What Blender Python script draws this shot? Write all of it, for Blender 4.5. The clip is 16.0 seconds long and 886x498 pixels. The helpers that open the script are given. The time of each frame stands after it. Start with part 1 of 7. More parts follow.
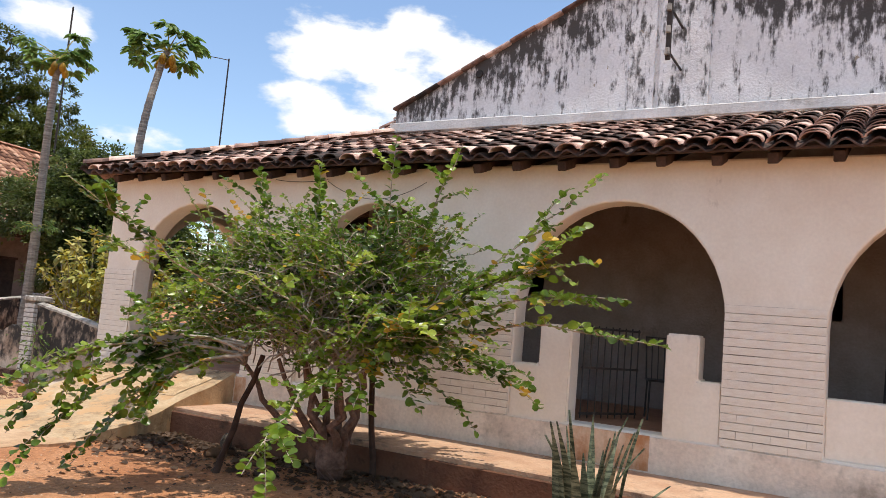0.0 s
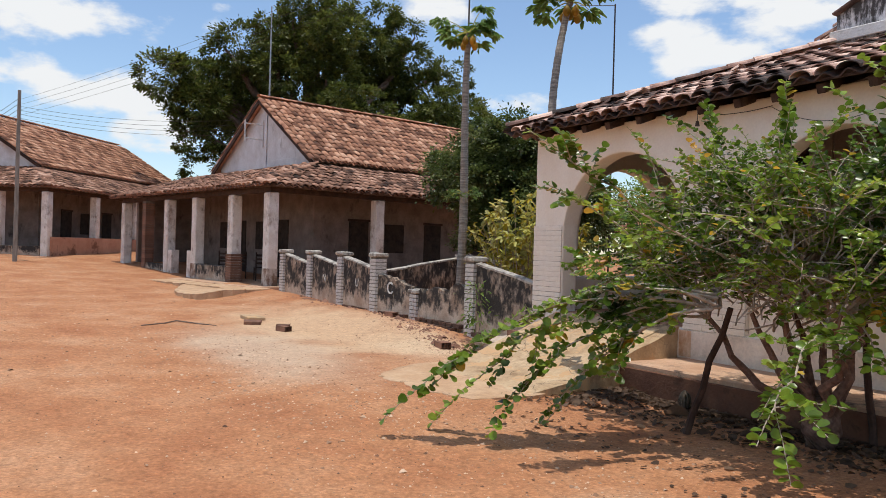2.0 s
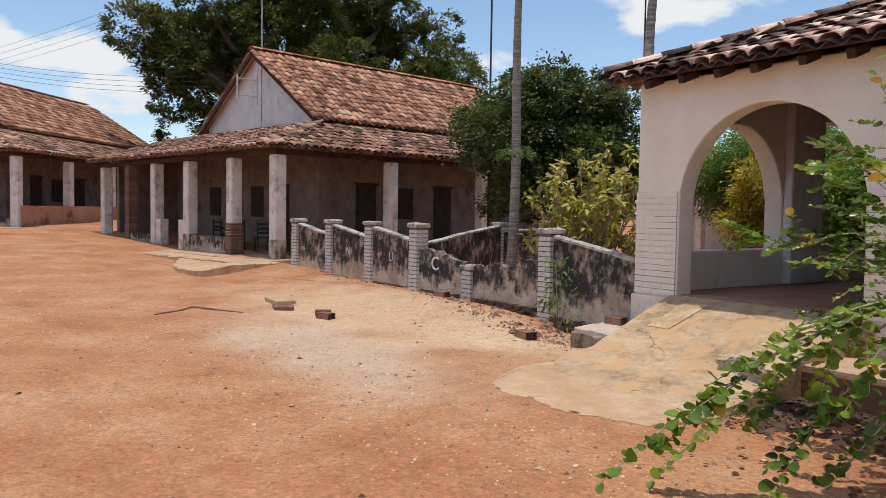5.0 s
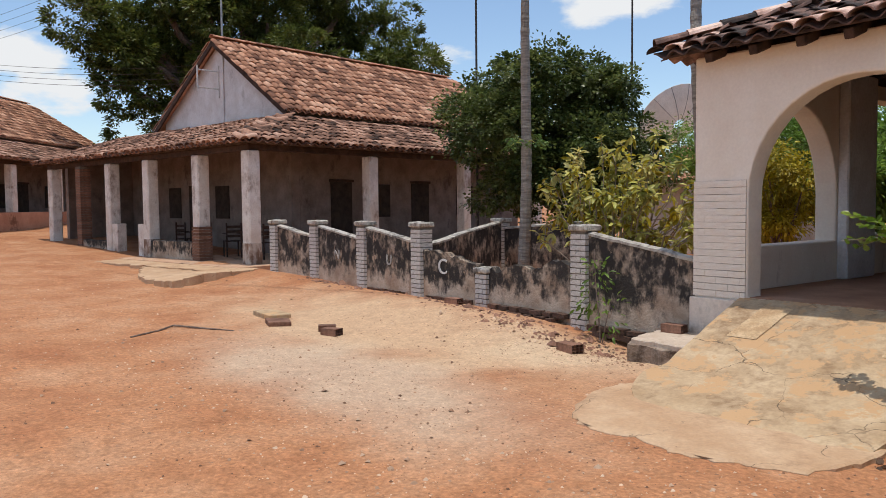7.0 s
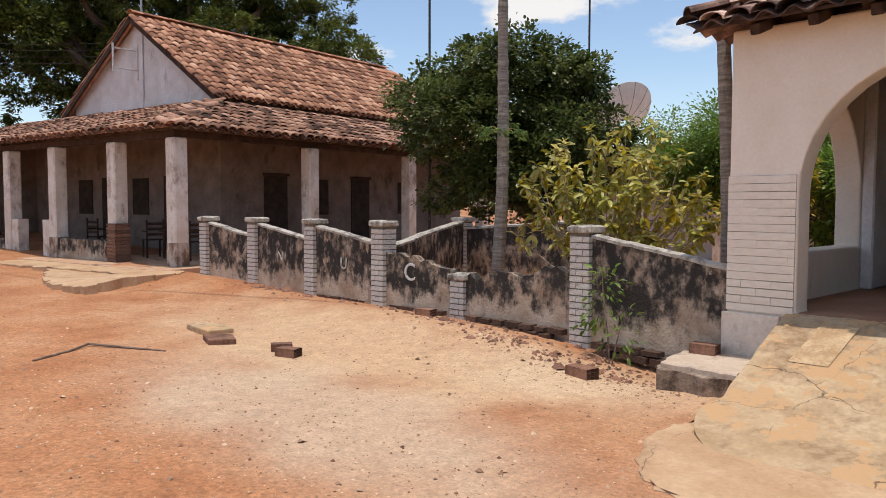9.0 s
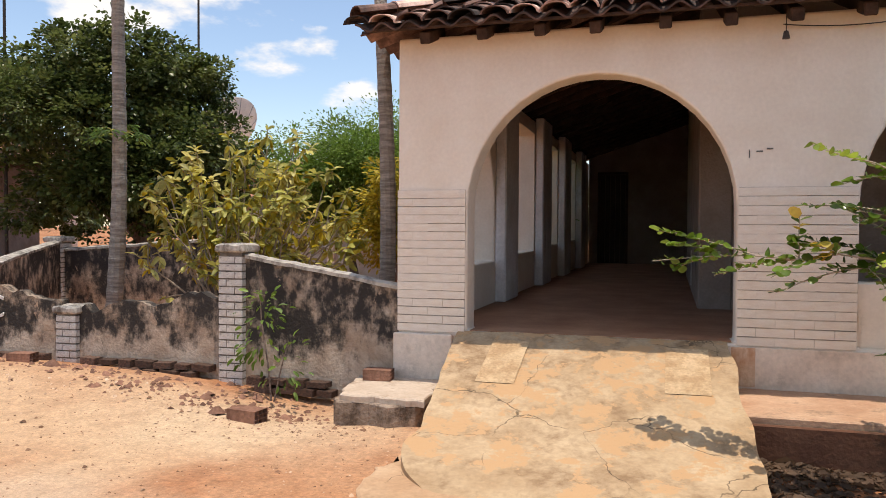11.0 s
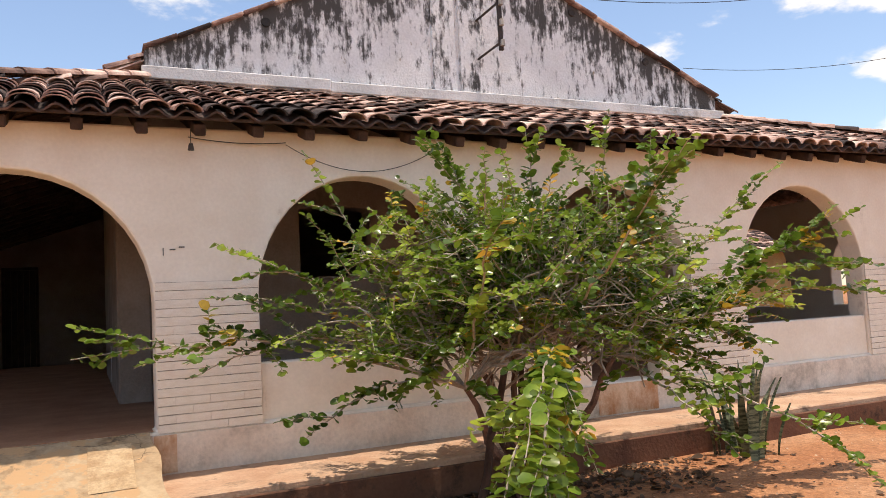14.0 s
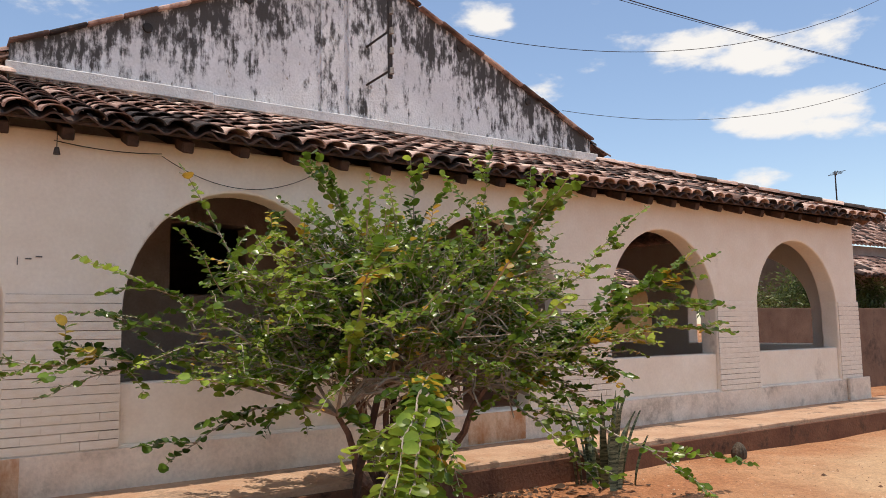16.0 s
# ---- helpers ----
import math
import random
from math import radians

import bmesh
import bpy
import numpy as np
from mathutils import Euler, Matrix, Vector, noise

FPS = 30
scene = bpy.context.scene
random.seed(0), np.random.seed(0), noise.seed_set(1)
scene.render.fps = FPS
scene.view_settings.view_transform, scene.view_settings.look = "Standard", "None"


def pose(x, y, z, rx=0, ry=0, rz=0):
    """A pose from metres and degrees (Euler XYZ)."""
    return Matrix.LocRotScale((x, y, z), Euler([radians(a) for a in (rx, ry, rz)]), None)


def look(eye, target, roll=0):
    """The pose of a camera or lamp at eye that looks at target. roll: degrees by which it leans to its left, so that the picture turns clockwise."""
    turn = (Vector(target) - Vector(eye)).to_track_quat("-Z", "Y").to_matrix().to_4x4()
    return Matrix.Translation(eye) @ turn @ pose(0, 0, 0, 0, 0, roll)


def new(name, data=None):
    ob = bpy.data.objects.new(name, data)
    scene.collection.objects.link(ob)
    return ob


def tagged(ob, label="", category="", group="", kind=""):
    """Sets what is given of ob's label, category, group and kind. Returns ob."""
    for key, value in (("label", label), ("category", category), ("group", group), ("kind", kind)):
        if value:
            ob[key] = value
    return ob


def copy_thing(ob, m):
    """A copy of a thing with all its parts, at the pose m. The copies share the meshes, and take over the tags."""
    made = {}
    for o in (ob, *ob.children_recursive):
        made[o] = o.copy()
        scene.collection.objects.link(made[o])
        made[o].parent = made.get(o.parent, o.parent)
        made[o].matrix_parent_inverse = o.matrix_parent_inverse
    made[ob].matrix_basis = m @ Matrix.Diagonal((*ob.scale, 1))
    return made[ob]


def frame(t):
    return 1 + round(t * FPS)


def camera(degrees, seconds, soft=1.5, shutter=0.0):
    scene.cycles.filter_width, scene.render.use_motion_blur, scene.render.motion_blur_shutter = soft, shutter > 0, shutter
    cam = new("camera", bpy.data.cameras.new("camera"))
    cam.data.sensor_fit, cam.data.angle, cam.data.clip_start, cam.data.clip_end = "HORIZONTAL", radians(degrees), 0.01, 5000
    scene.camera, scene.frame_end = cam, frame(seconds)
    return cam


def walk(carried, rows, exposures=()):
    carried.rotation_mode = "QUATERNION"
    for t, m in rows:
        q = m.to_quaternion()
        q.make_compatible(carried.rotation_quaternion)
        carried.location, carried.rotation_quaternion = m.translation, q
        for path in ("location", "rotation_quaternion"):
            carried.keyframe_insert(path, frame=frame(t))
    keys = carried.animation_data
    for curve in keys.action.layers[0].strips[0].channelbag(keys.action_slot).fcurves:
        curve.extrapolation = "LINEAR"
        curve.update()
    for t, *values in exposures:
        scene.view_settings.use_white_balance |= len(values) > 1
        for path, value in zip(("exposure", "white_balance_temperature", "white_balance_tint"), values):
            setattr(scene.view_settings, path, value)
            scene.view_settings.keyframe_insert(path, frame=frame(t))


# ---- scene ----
cam = camera(59.7, 16.0, soft=0.8)
PATH = [
    (0, (10.555, -7.761, 1.345), (9.55, -6.042, 1.532), 4.8),
    (0.5, (10.333, -7.673, 1.317), (8.981, -6.206, 1.458), 2.5),
    (1, (10.139, -7.525, 1.313), (8.573, -6.282, 1.383), 1.5),
    (1.5, (9.96, -7.574, 1.292), (8.292, -6.471, 1.324), 1.4),
    (2, (9.69, -7.756, 1.309), (7.992, -6.698, 1.312), 1.6),
    (2.5, (9.372, -7.754, 1.277), (7.659, -6.723, 1.24), 1.8),
    (3, (8.93, -7.714, 1.323), (7.215, -6.687, 1.26), 1.6),
    (3.5, (8.429, -7.839, 1.361), (6.708, -6.824, 1.284), 1.4),
    (3.7, (8.232, -7.869, 1.382), (6.512, -6.852, 1.304), 1.3),
    (5.8, (6.348, -7.984, 1.447), (4.75, -6.785, 1.358), 0.1),
    (6, (6.157, -7.947, 1.43), (4.561, -6.745, 1.349), -0.3),
    (6.5, (5.756, -7.964, 1.434), (4.154, -6.771, 1.336), -0.8),
    (7, (5.347, -7.912, 1.478), (3.771, -6.685, 1.367), -0.6),
    (7.5, (4.934, -7.663, 1.475), (3.433, -6.347, 1.351), -0.3),
    (8, (4.51, -7.579, 1.458), (3.013, -6.26, 1.323), -0.2),
    (8.2, (4.295, -7.559, 1.481), (2.798, -6.24, 1.345), -0.2),
    (10.3, (2.802, -7.044, 1.348), (1.835, -5.294, 1.295), 0.8),
    (10.5, (2.681, -6.979, 1.347), (1.847, -5.161, 1.295), 0.8),
    (11, (2.484, -6.928, 1.38), (1.92, -5.01, 1.325), 0.3),
    (11.5, (2.263, -6.96, 1.343), (1.997, -4.978, 1.315), 0.1),
    (12, (2.301, -6.974, 1.375), (2.483, -4.982, 1.375), -0.6),
    (12.5, (2.427, -7.123, 1.409), (2.887, -5.177, 1.455), -0.8),
    (13, (2.546, -7.278, 1.375), (3.029, -5.339, 1.456), -1.1),
    (13.5, (2.493, -7.342, 1.388), (3.143, -5.454, 1.504), -2.4),
    (14, (2.482, -7.329, 1.39), (3.321, -5.52, 1.537), -3.1),
    (14.5, (2.511, -7.333, 1.402), (3.526, -5.618, 1.57), -3.2),
    (15, (2.537, -7.373, 1.417), (3.626, -5.706, 1.602), -2.6),
    (15.5, (2.532, -7.332, 1.429), (3.676, -5.704, 1.628), -2.0),
    (16, (2.466, -7.322, 1.4), (3.579, -5.673, 1.602), -0.9),
]
walk(cam, [(t, look(eye, target, roll)) for t, eye, target, roll in PATH],
     exposures=[(0, 0.45, 6750, 10), (1, 0.29, 6650, 10), (2.5, 0.10, 6550, 10), (7, 0.07, 6550, 10), (10.5, 0.30, 7150, 14), (11.5, 0.46, 7200, 13), (12.5, 0.66, 7250, 14), (13, 0.66, 7250, 14), (14, 0.50, 7300, 14), (15, 0.28, 7250, 13), (16, 0.18, 7050, 12)])

# ---- world, sun ----
SUN_WAY = Vector((0.06, -0.065, 1.0)).normalized()
world = bpy.data.worlds.new("sky")
scene.world = world
world.use_nodes = True
wn, wl = world.node_tree.nodes, world.node_tree.links
wn.clear()
sky = wn.new("ShaderNodeTexSky")
sky.sky_type = 'NISHITA'
sky.sun_disc = False
sky.sun_elevation = math.asin(SUN_WAY.z)
sky.sun_rotation = math.atan2(SUN_WAY.x, SUN_WAY.y)
sky.air_density, sky.dust_density, sky.ozone_density = 1.0, 0.4, 2.5
w_co = wn.new("ShaderNodeTexCoord")
def sky_math(op, a, b=None):
    nd = wn.new("ShaderNodeMath")
    nd.operation = op
    for k, v in enumerate((a, b)):
        if isinstance(v, (int, float)):
            nd.inputs[k].default_value = v
        elif v is not None:
            wl.new(v, nd.inputs[k])
    return nd.outputs[0]


# cumulus clouds: azimuth, elevation and half sizes in degrees, broken up by noise
CLOUDS = [(126, 19, 9, 4.2), (128.5, 14.9, 8, 2.3), (150, 17.3, 4, 1.8), (174.4, 14.6, 7, 2.2), (173.9, 9.9, 7, 2.2), (169.2, 7.6, 3.5, 1.6),
          (143, 11, 2.8, 1.2), (118.6, 12.1, 4.2, 1.8), (112.2, 9.5, 3.2, 1.2), (124.5, 16.0, 3, 1.0), (52.5, 22.3, 3.0, 1.3), (48.6, 17.0, 2.3, 1.7),
          (35.9, 18.6, 9.0, 2.2), (32.4, 13.9, 6.0, 1.8), (34.4, 9.7, 3.6, 1.1), (82, 24, 9, 3.0), (20, 12, 6, 2.0), (5, 16, 8, 3)]
w_sep = wn.new("ShaderNodeSeparateXYZ")
wl.new(w_co.outputs["Generated"], w_sep.inputs[0])
w_az = sky_math('MULTIPLY', sky_math('ARCTAN2', w_sep.outputs["Y"], w_sep.outputs["X"]), 180 / math.pi)
w_el = sky_math('MULTIPLY', sky_math('ARCSINE', w_sep.outputs["Z"]), 180 / math.pi)
w_mask = None
for c_az, c_el, c_w, c_h in CLOUDS:
    u = sky_math('POWER', sky_math('MULTIPLY', sky_math('SUBTRACT', w_az, c_az), 1 / c_w), 2.0)
    v = sky_math('POWER', sky_math('MULTIPLY', sky_math('SUBTRACT', w_el, c_el), 1 / c_h), 2.0)
    q = sky_math('SUBTRACT', 1.0, sky_math('ADD', u, v))
    w_mask = q if w_mask is None else sky_math('MAXIMUM', w_mask, q)
w_map = wn.new("ShaderNodeMapping")
w_map.inputs["Scale"].default_value = (1.0, 1.0, 2.2)
w_map.inputs["Location"].default_value = (1.3, 0.4, 0.2)
w_noise = wn.new("ShaderNodeTexNoise")
w_noise.inputs["Scale"].default_value = 11.0
w_noise.inputs["Detail"].default_value = 10.0
w_noise.inputs["Roughness"].default_value = 0.56
# scattered cloud over the rest of the sky, above and behind
w_high = wn.new("ShaderNodeTexNoise")
w_high.inputs["Scale"].default_value, w_high.inputs["Detail"].default_value = 4.2, 9.0
w_rest = wn.new("ShaderNodeMapRange")
w_rest.inputs[1].default_value, w_rest.inputs[2].default_value, w_rest.inputs[3].default_value, w_rest.inputs[4].default_value = 24.0, 34.0, -1.0, 0.45
wl.new(w_el, w_rest.inputs[0])
wl.new(w_map.outputs[0], w_high.inputs["Vector"])
w_mask = sky_math('MAXIMUM', sky_math('MAXIMUM', w_mask, -1.2), sky_math('ADD', w_rest.outputs[0], sky_math('MULTIPLY', sky_math('SUBTRACT', w_high.outputs["Fac"], 0.5), 5.0)))
w_fac = sky_math('ADD', w_mask, sky_math('MULTIPLY', sky_math('SUBTRACT', w_noise.outputs["Fac"], 0.5), 4.5))
w_ramp = wn.new("ShaderNodeValToRGB")
w_ramp.color_ramp.elements[0].position, w_ramp.color_ramp.elements[1].position = 0.12, 1.0
w_ramp.color_ramp.interpolation = 'EASE'
w_mix = wn.new("ShaderNodeMixRGB")
w_mix.inputs[2].default_value = (5.3, 5.45, 5.6, 1)
w_bg = wn.new("ShaderNodeBackground")
w_bg.inputs["Strength"].default_value = 0.15
w_out = wn.new("ShaderNodeOutputWorld")
wl.new(w_co.outputs["Generated"], w_map.inputs["Vector"])
wl.new(w_map.outputs[0], w_noise.inputs["Vector"])
wl.new(w_fac, w_ramp.inputs[0])
wl.new(w_ramp.outputs[0], w_mix.inputs[0])
wl.new(sky.outputs[0], w_mix.inputs[1])
wl.new(w_mix.outputs[0], w_bg.inputs[0])
wl.new(w_bg.outputs[0], w_out.inputs[0])

sun_data = bpy.data.lights.new("sun", 'SUN')
sun_data.energy, sun_data.angle, sun_data.color = 2.9, radians(0.6), (1.0, 0.95, 0.87)
sun = new("sun", sun_data)
sun.matrix_world = look(SUN_WAY * 50, (0, 0, 0))


# ---- materials ----
def material(name, colors, scale=3.0, detail=6.0, rough=0.85, bump=0.2, fine=40.0, stretch=(1, 1, 1), contrast=(0.35, 0.65), per_piece=0.0, metal=0.0, spec=0.3, grain=0.14, piece_shift=0.0):
    """Colours blended by noise at two scales, with fine relief; per_piece: how much brightness differs between pieces."""
    m = bpy.data.materials.new(name)
    m.use_nodes = True
    n, l = m.node_tree.nodes, m.node_tree.links
    b = n["Principled BSDF"]
    b.inputs["Roughness"].default_value, b.inputs["Metallic"].default_value = rough, metal
    b.inputs["Specular IOR Level"].default_value = spec
    co = n.new("ShaderNodeTexCoord")
    mp = n.new("ShaderNodeMapping")
    mp.inputs["Scale"].default_value = stretch
    l.new(co.outputs["Object"], mp.inputs[0])
    n1 = n.new("ShaderNodeTexNoise")
    n1.inputs["Scale"].default_value, n1.inputs["Detail"].default_value = scale, detail
    n1.inputs["Roughness"].default_value = 0.62
    l.new(mp.outputs[0], n1.inputs["Vector"])
    ramp = n.new("ShaderNodeValToRGB")
    e = ramp.color_ramp.elements
    while len(e) < len(colors):
        e.new(0.5)
    for i, c in enumerate(colors):
        e[i].position = contrast[0] + (contrast[1] - contrast[0]) * i / max(1, len(colors) - 1)
        e[i].color = (*c, 1)
    if piece_shift:
        oj, gj = n.new("ShaderNodeObjectInfo"), n.new("ShaderNodeNewGeometry")
        aj, fj, kj = n.new("ShaderNodeMath"), n.new("ShaderNodeMath"), n.new("ShaderNodeMath")
        aj.operation, fj.operation, kj.operation = 'ADD', 'FRACT', 'MULTIPLY_ADD'
        l.new(oj.outputs["Random"], aj.inputs[0])
        l.new(gj.outputs["Random Per Island"], aj.inputs[1])
        l.new(aj.outputs[0], fj.inputs[0])
        l.new(fj.outputs[0], kj.inputs[0])
        kj.inputs[1].default_value = piece_shift
        bj = n.new("ShaderNodeMath")
        bj.operation = 'SUBTRACT'
        bj.inputs[1].default_value = piece_shift * 0.5
        l.new(n1.outputs["Fac"], bj.inputs[0])
        l.new(bj.outputs[0], kj.inputs[2])
        l.new(kj.outputs[0], ramp.inputs[0])
    else:
        l.new(n1.outputs["Fac"], ramp.inputs[0])
    n2 = n.new("ShaderNodeTexNoise")
    n2.inputs["Scale"].default_value, n2.inputs["Detail"].default_value = fine, 4.0
    l.new(co.outputs["Object"], n2.inputs["Vector"])
    mr = n.new("ShaderNodeMapRange")
    mr.inputs[1].default_value, mr.inputs[2].default_value, mr.inputs[3].default_value, mr.inputs[4].default_value = 0.25, 0.75, 1 - grain, 1 + grain
    l.new(n2.outputs["Fac"], mr.inputs[0])
    mul = n.new("ShaderNodeVectorMath")
    mul.operation = 'MULTIPLY'
    l.new(ramp.outputs[0], mul.inputs[0])
    l.new(mr.outputs[0], mul.inputs[1])
    last = mul.outputs[0]
    if per_piece:
        oi, ge = n.new("ShaderNodeObjectInfo"), n.new("ShaderNodeNewGeometry")
        add = n.new("ShaderNodeMath")
        add.operation = 'ADD'
        l.new(oi.outputs["Random"], add.inputs[0])
        l.new(ge.outputs["Random Per Island"], add.inputs[1])
        fr = n.new("ShaderNodeMath")
        fr.operation = 'FRACT'
        l.new(add.outputs[0], fr.inputs[0])
        m2 = n.new("ShaderNodeMapRange")
        m2.inputs[3].default_value, m2.inputs[4].default_value = 1 - per_piece, 1 + per_piece * 0.6
        l.new(fr.outputs[0], m2.inputs[0])
        mul2 = n.new("ShaderNodeVectorMath")
        mul2.operation = 'MULTIPLY'
        l.new(last, mul2.inputs[0])
        l.new(m2.outputs[0], mul2.inputs[1])
        last = mul2.outputs[0]
    l.new(last, b.inputs["Base Color"])
    if bump:
        bp = n.new("ShaderNodeBump")
        bp.inputs["Strength"].default_value, bp.inputs["Distance"].default_value = bump, 0.02
        l.new(n2.outputs["Fac"], bp.inputs["Height"])
        l.new(bp.outputs[0], b.inputs["Normal"])
    return m


def stained(name, paint, stain, amount=0.5, grain=0.10, streak=(5.0, 5.0, 0.5), patch=1.2, patch_colour=None, rough=0.9, bump=0.35, ridge=False, flake=10.0, flake_amount=0.0, cut=0.63, soft_edge=0.20, flake_z=0.55, low=None):
    """Old limewash with mould in vertical streaks and flaked patches."""
    m = material(name, paint, scale=2.0, bump=bump, rough=rough, fine=30, grain=grain)
    n, l = m.node_tree.nodes, m.node_tree.links
    b = n["Principled BSDF"]
    base = b.inputs["Base Color"].links[0].from_socket
    co = n.new("ShaderNodeTexCoord")
    mp = n.new("ShaderNodeMapping")
    mp.inputs["Scale"].default_value = streak
    l.new(co.outputs["Object"], mp.inputs[0])
    a = n.new("ShaderNodeTexNoise")
    a.inputs["Scale"].default_value, a.inputs["Detail"].default_value, a.inputs["Roughness"].default_value = 1.0, 8.0, 0.7
    l.new(mp.outputs[0], a.inputs["Vector"])
    c = n.new("ShaderNodeTexNoise")
    c.inputs["Scale"].default_value, c.inputs["Detail"].default_value, c.inputs["Roughness"].default_value = patch, 10.0, 0.72
    l.new(co.outputs["Object"], c.inputs["Vector"])
    s = n.new("ShaderNodeMath")
    s.operation = 'ADD'
    l.new(a.outputs["Fac"], s.inputs[0])
    l.new(c.outputs["Fac"], s.inputs[1])
    r = n.new("ShaderNodeMapRange")
    mid = 1.30 - 0.6 * amount
    r.inputs[1].default_value, r.inputs[2].default_value = mid - 0.07, mid + 0.10
    if flake_amount:
        # mould breaks up into small flakes
        fl, mf = n.new("ShaderNodeTexNoise"), n.new("ShaderNodeMapping")
        mf.inputs["Scale"].default_value = (1.0, 1.0, flake_z)
        fl.inputs["Scale"].default_value, fl.inputs["Detail"].default_value, fl.inputs["Roughness"].default_value = flake, 7.0, 0.65
        l.new(co.outputs["Object"], mf.inputs[0])
        l.new(mf.outputs[0], fl.inputs["Vector"])
        k1, k2 = n.new("ShaderNodeMath"), n.new("ShaderNodeMath")
        k1.operation, k2.operation = 'MULTIPLY_ADD', 'ADD'
        l.new(fl.outputs["Fac"], k1.inputs[0])
        k1.inputs[1].default_value, k1.inputs[2].default_value = flake_amount, -0.5 * flake_amount
        l.new(s.outputs[0], k2.inputs[0])
        l.new(k1.outputs[0], k2.inputs[1])
        s = k2
        r.inputs[1].default_value, r.inputs[2].default_value = mid - soft_edge, mid + soft_edge + 0.02
        r.interpolation_type = 'SMOOTHSTEP'
    tide = s.outputs[0]
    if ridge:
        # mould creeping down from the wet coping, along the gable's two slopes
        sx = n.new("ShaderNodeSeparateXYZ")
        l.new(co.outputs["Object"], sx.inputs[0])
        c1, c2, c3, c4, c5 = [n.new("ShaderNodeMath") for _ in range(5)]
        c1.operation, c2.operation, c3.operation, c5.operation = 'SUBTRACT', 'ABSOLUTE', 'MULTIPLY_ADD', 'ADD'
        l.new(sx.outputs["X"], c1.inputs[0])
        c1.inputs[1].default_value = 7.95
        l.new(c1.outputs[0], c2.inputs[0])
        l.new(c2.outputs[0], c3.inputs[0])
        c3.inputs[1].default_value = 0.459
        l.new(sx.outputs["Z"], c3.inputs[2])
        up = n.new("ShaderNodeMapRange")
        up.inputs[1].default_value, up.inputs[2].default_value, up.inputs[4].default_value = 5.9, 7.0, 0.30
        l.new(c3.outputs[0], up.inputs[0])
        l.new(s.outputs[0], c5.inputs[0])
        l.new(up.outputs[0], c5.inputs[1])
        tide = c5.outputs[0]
    if low:
        # rain has washed the mould off the foot of the wall
        sz, lo, su = n.new("ShaderNodeSeparateXYZ"), n.new("ShaderNodeMapRange"), n.new("ShaderNodeMath")
        l.new(co.outputs["Object"], sz.inputs[0])
        l.new(sz.outputs["Z"], lo.inputs[0])
        lo.inputs[1].default_value, lo.inputs[2].default_value, lo.inputs[3].default_value, lo.inputs[4].default_value = low[0], low[1], low[2], 0.0
        su.operation = 'SUBTRACT'
        l.new(tide, su.inputs[0])
        l.new(lo.outputs[0], su.inputs[1])
        tide = su.outputs[0]
    l.new(tide, r.inputs[0])
    mix = n.new("ShaderNodeMixRGB")
    l.new(r.outputs[0], mix.inputs[0])
    l.new(base, mix.inputs[1])
    mix.inputs[2].default_value = (*stain, 1)
    last = mix.outputs[0]
    if patch_colour:
        d = n.new("ShaderNodeTexNoise")
        d.inputs["Scale"].default_value, d.inputs["Detail"].default_value, d.inputs["Roughness"].default_value = patch * 1.7, 9.0, 0.7
        mp2 = n.new("ShaderNodeMapping")
        mp2.inputs["Location"].default_value, mp2.inputs["Scale"].default_value = (7.3, 2.1, 4.4), (1, 1, 0.6)
        l.new(co.outputs["Object"], mp2.inputs[0])
        l.new(mp2.outputs[0], d.inputs["Vector"])
        r2 = n.new("ShaderNodeMapRange")
        r2.inputs[1].default_value, r2.inputs[2].default_value = cut, cut + 0.03
        l.new(d.outputs["Fac"], r2.inputs[0])
        mix2 = n.new("ShaderNodeMixRGB")
        l.new(r2.outputs[0], mix2.inputs[0])
        l.new(last, mix2.inputs[1])
        mix2.inputs[2].default_value = (*patch_colour, 1)
        last = mix2.outputs[0]
    l.new(last, b.inputs["Base Color"])
    return m


M_PLASTER = stained("limewash_facade", [(0.80, 0.695, 0.58), (0.86, 0.775, 0.67)], (0.45, 0.36, 0.28), amount=0.10, streak=(1.5, 1.5, 0.4), bump=0.06, patch=0.8, grain=0.045)
M_PLINTH = stained("limewash_plinth", [(0.70, 0.575, 0.475), (0.81, 0.71, 0.61)], (0.36, 0.29, 0.23), amount=0.26, streak=(1.2, 1.2, 2.2), patch=1.1, flake=7.0, flake_amount=0.6, soft_edge=0.20)
M_BRICK_WHITE = material("white_painted_brick", [(0.79, 0.69, 0.58), (0.86, 0.78, 0.68)], scale=2, bump=0.25, per_piece=0.03)
M_MORTAR = material("old_mortar", [(0.10, 0.085, 0.07), (0.26, 0.22, 0.18)], scale=8)
M_MORTAR_PAINTED = material("painted_mortar", [(0.32, 0.26, 0.21), (0.68, 0.59, 0.50)], scale=2.5, contrast=(0.40, 0.60))
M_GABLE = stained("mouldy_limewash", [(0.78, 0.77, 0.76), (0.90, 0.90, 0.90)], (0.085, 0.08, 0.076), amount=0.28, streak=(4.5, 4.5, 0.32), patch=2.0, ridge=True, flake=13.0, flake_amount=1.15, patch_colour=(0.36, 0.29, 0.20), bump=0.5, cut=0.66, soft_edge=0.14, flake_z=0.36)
M_FENCE = stained("black_mould_wall", [(0.37, 0.262, 0.185), (0.61, 0.505, 0.40)], (0.038, 0.033, 0.030), amount=0.70, soft_edge=0.17, cut=0.62, low=(0.02, 0.34, 0.34), streak=(2.0, 2.0, 1.6), patch=2.4, flake=9.0, flake_amount=0.85, patch_colour=(0.40, 0.29, 0.21), bump=0.7)
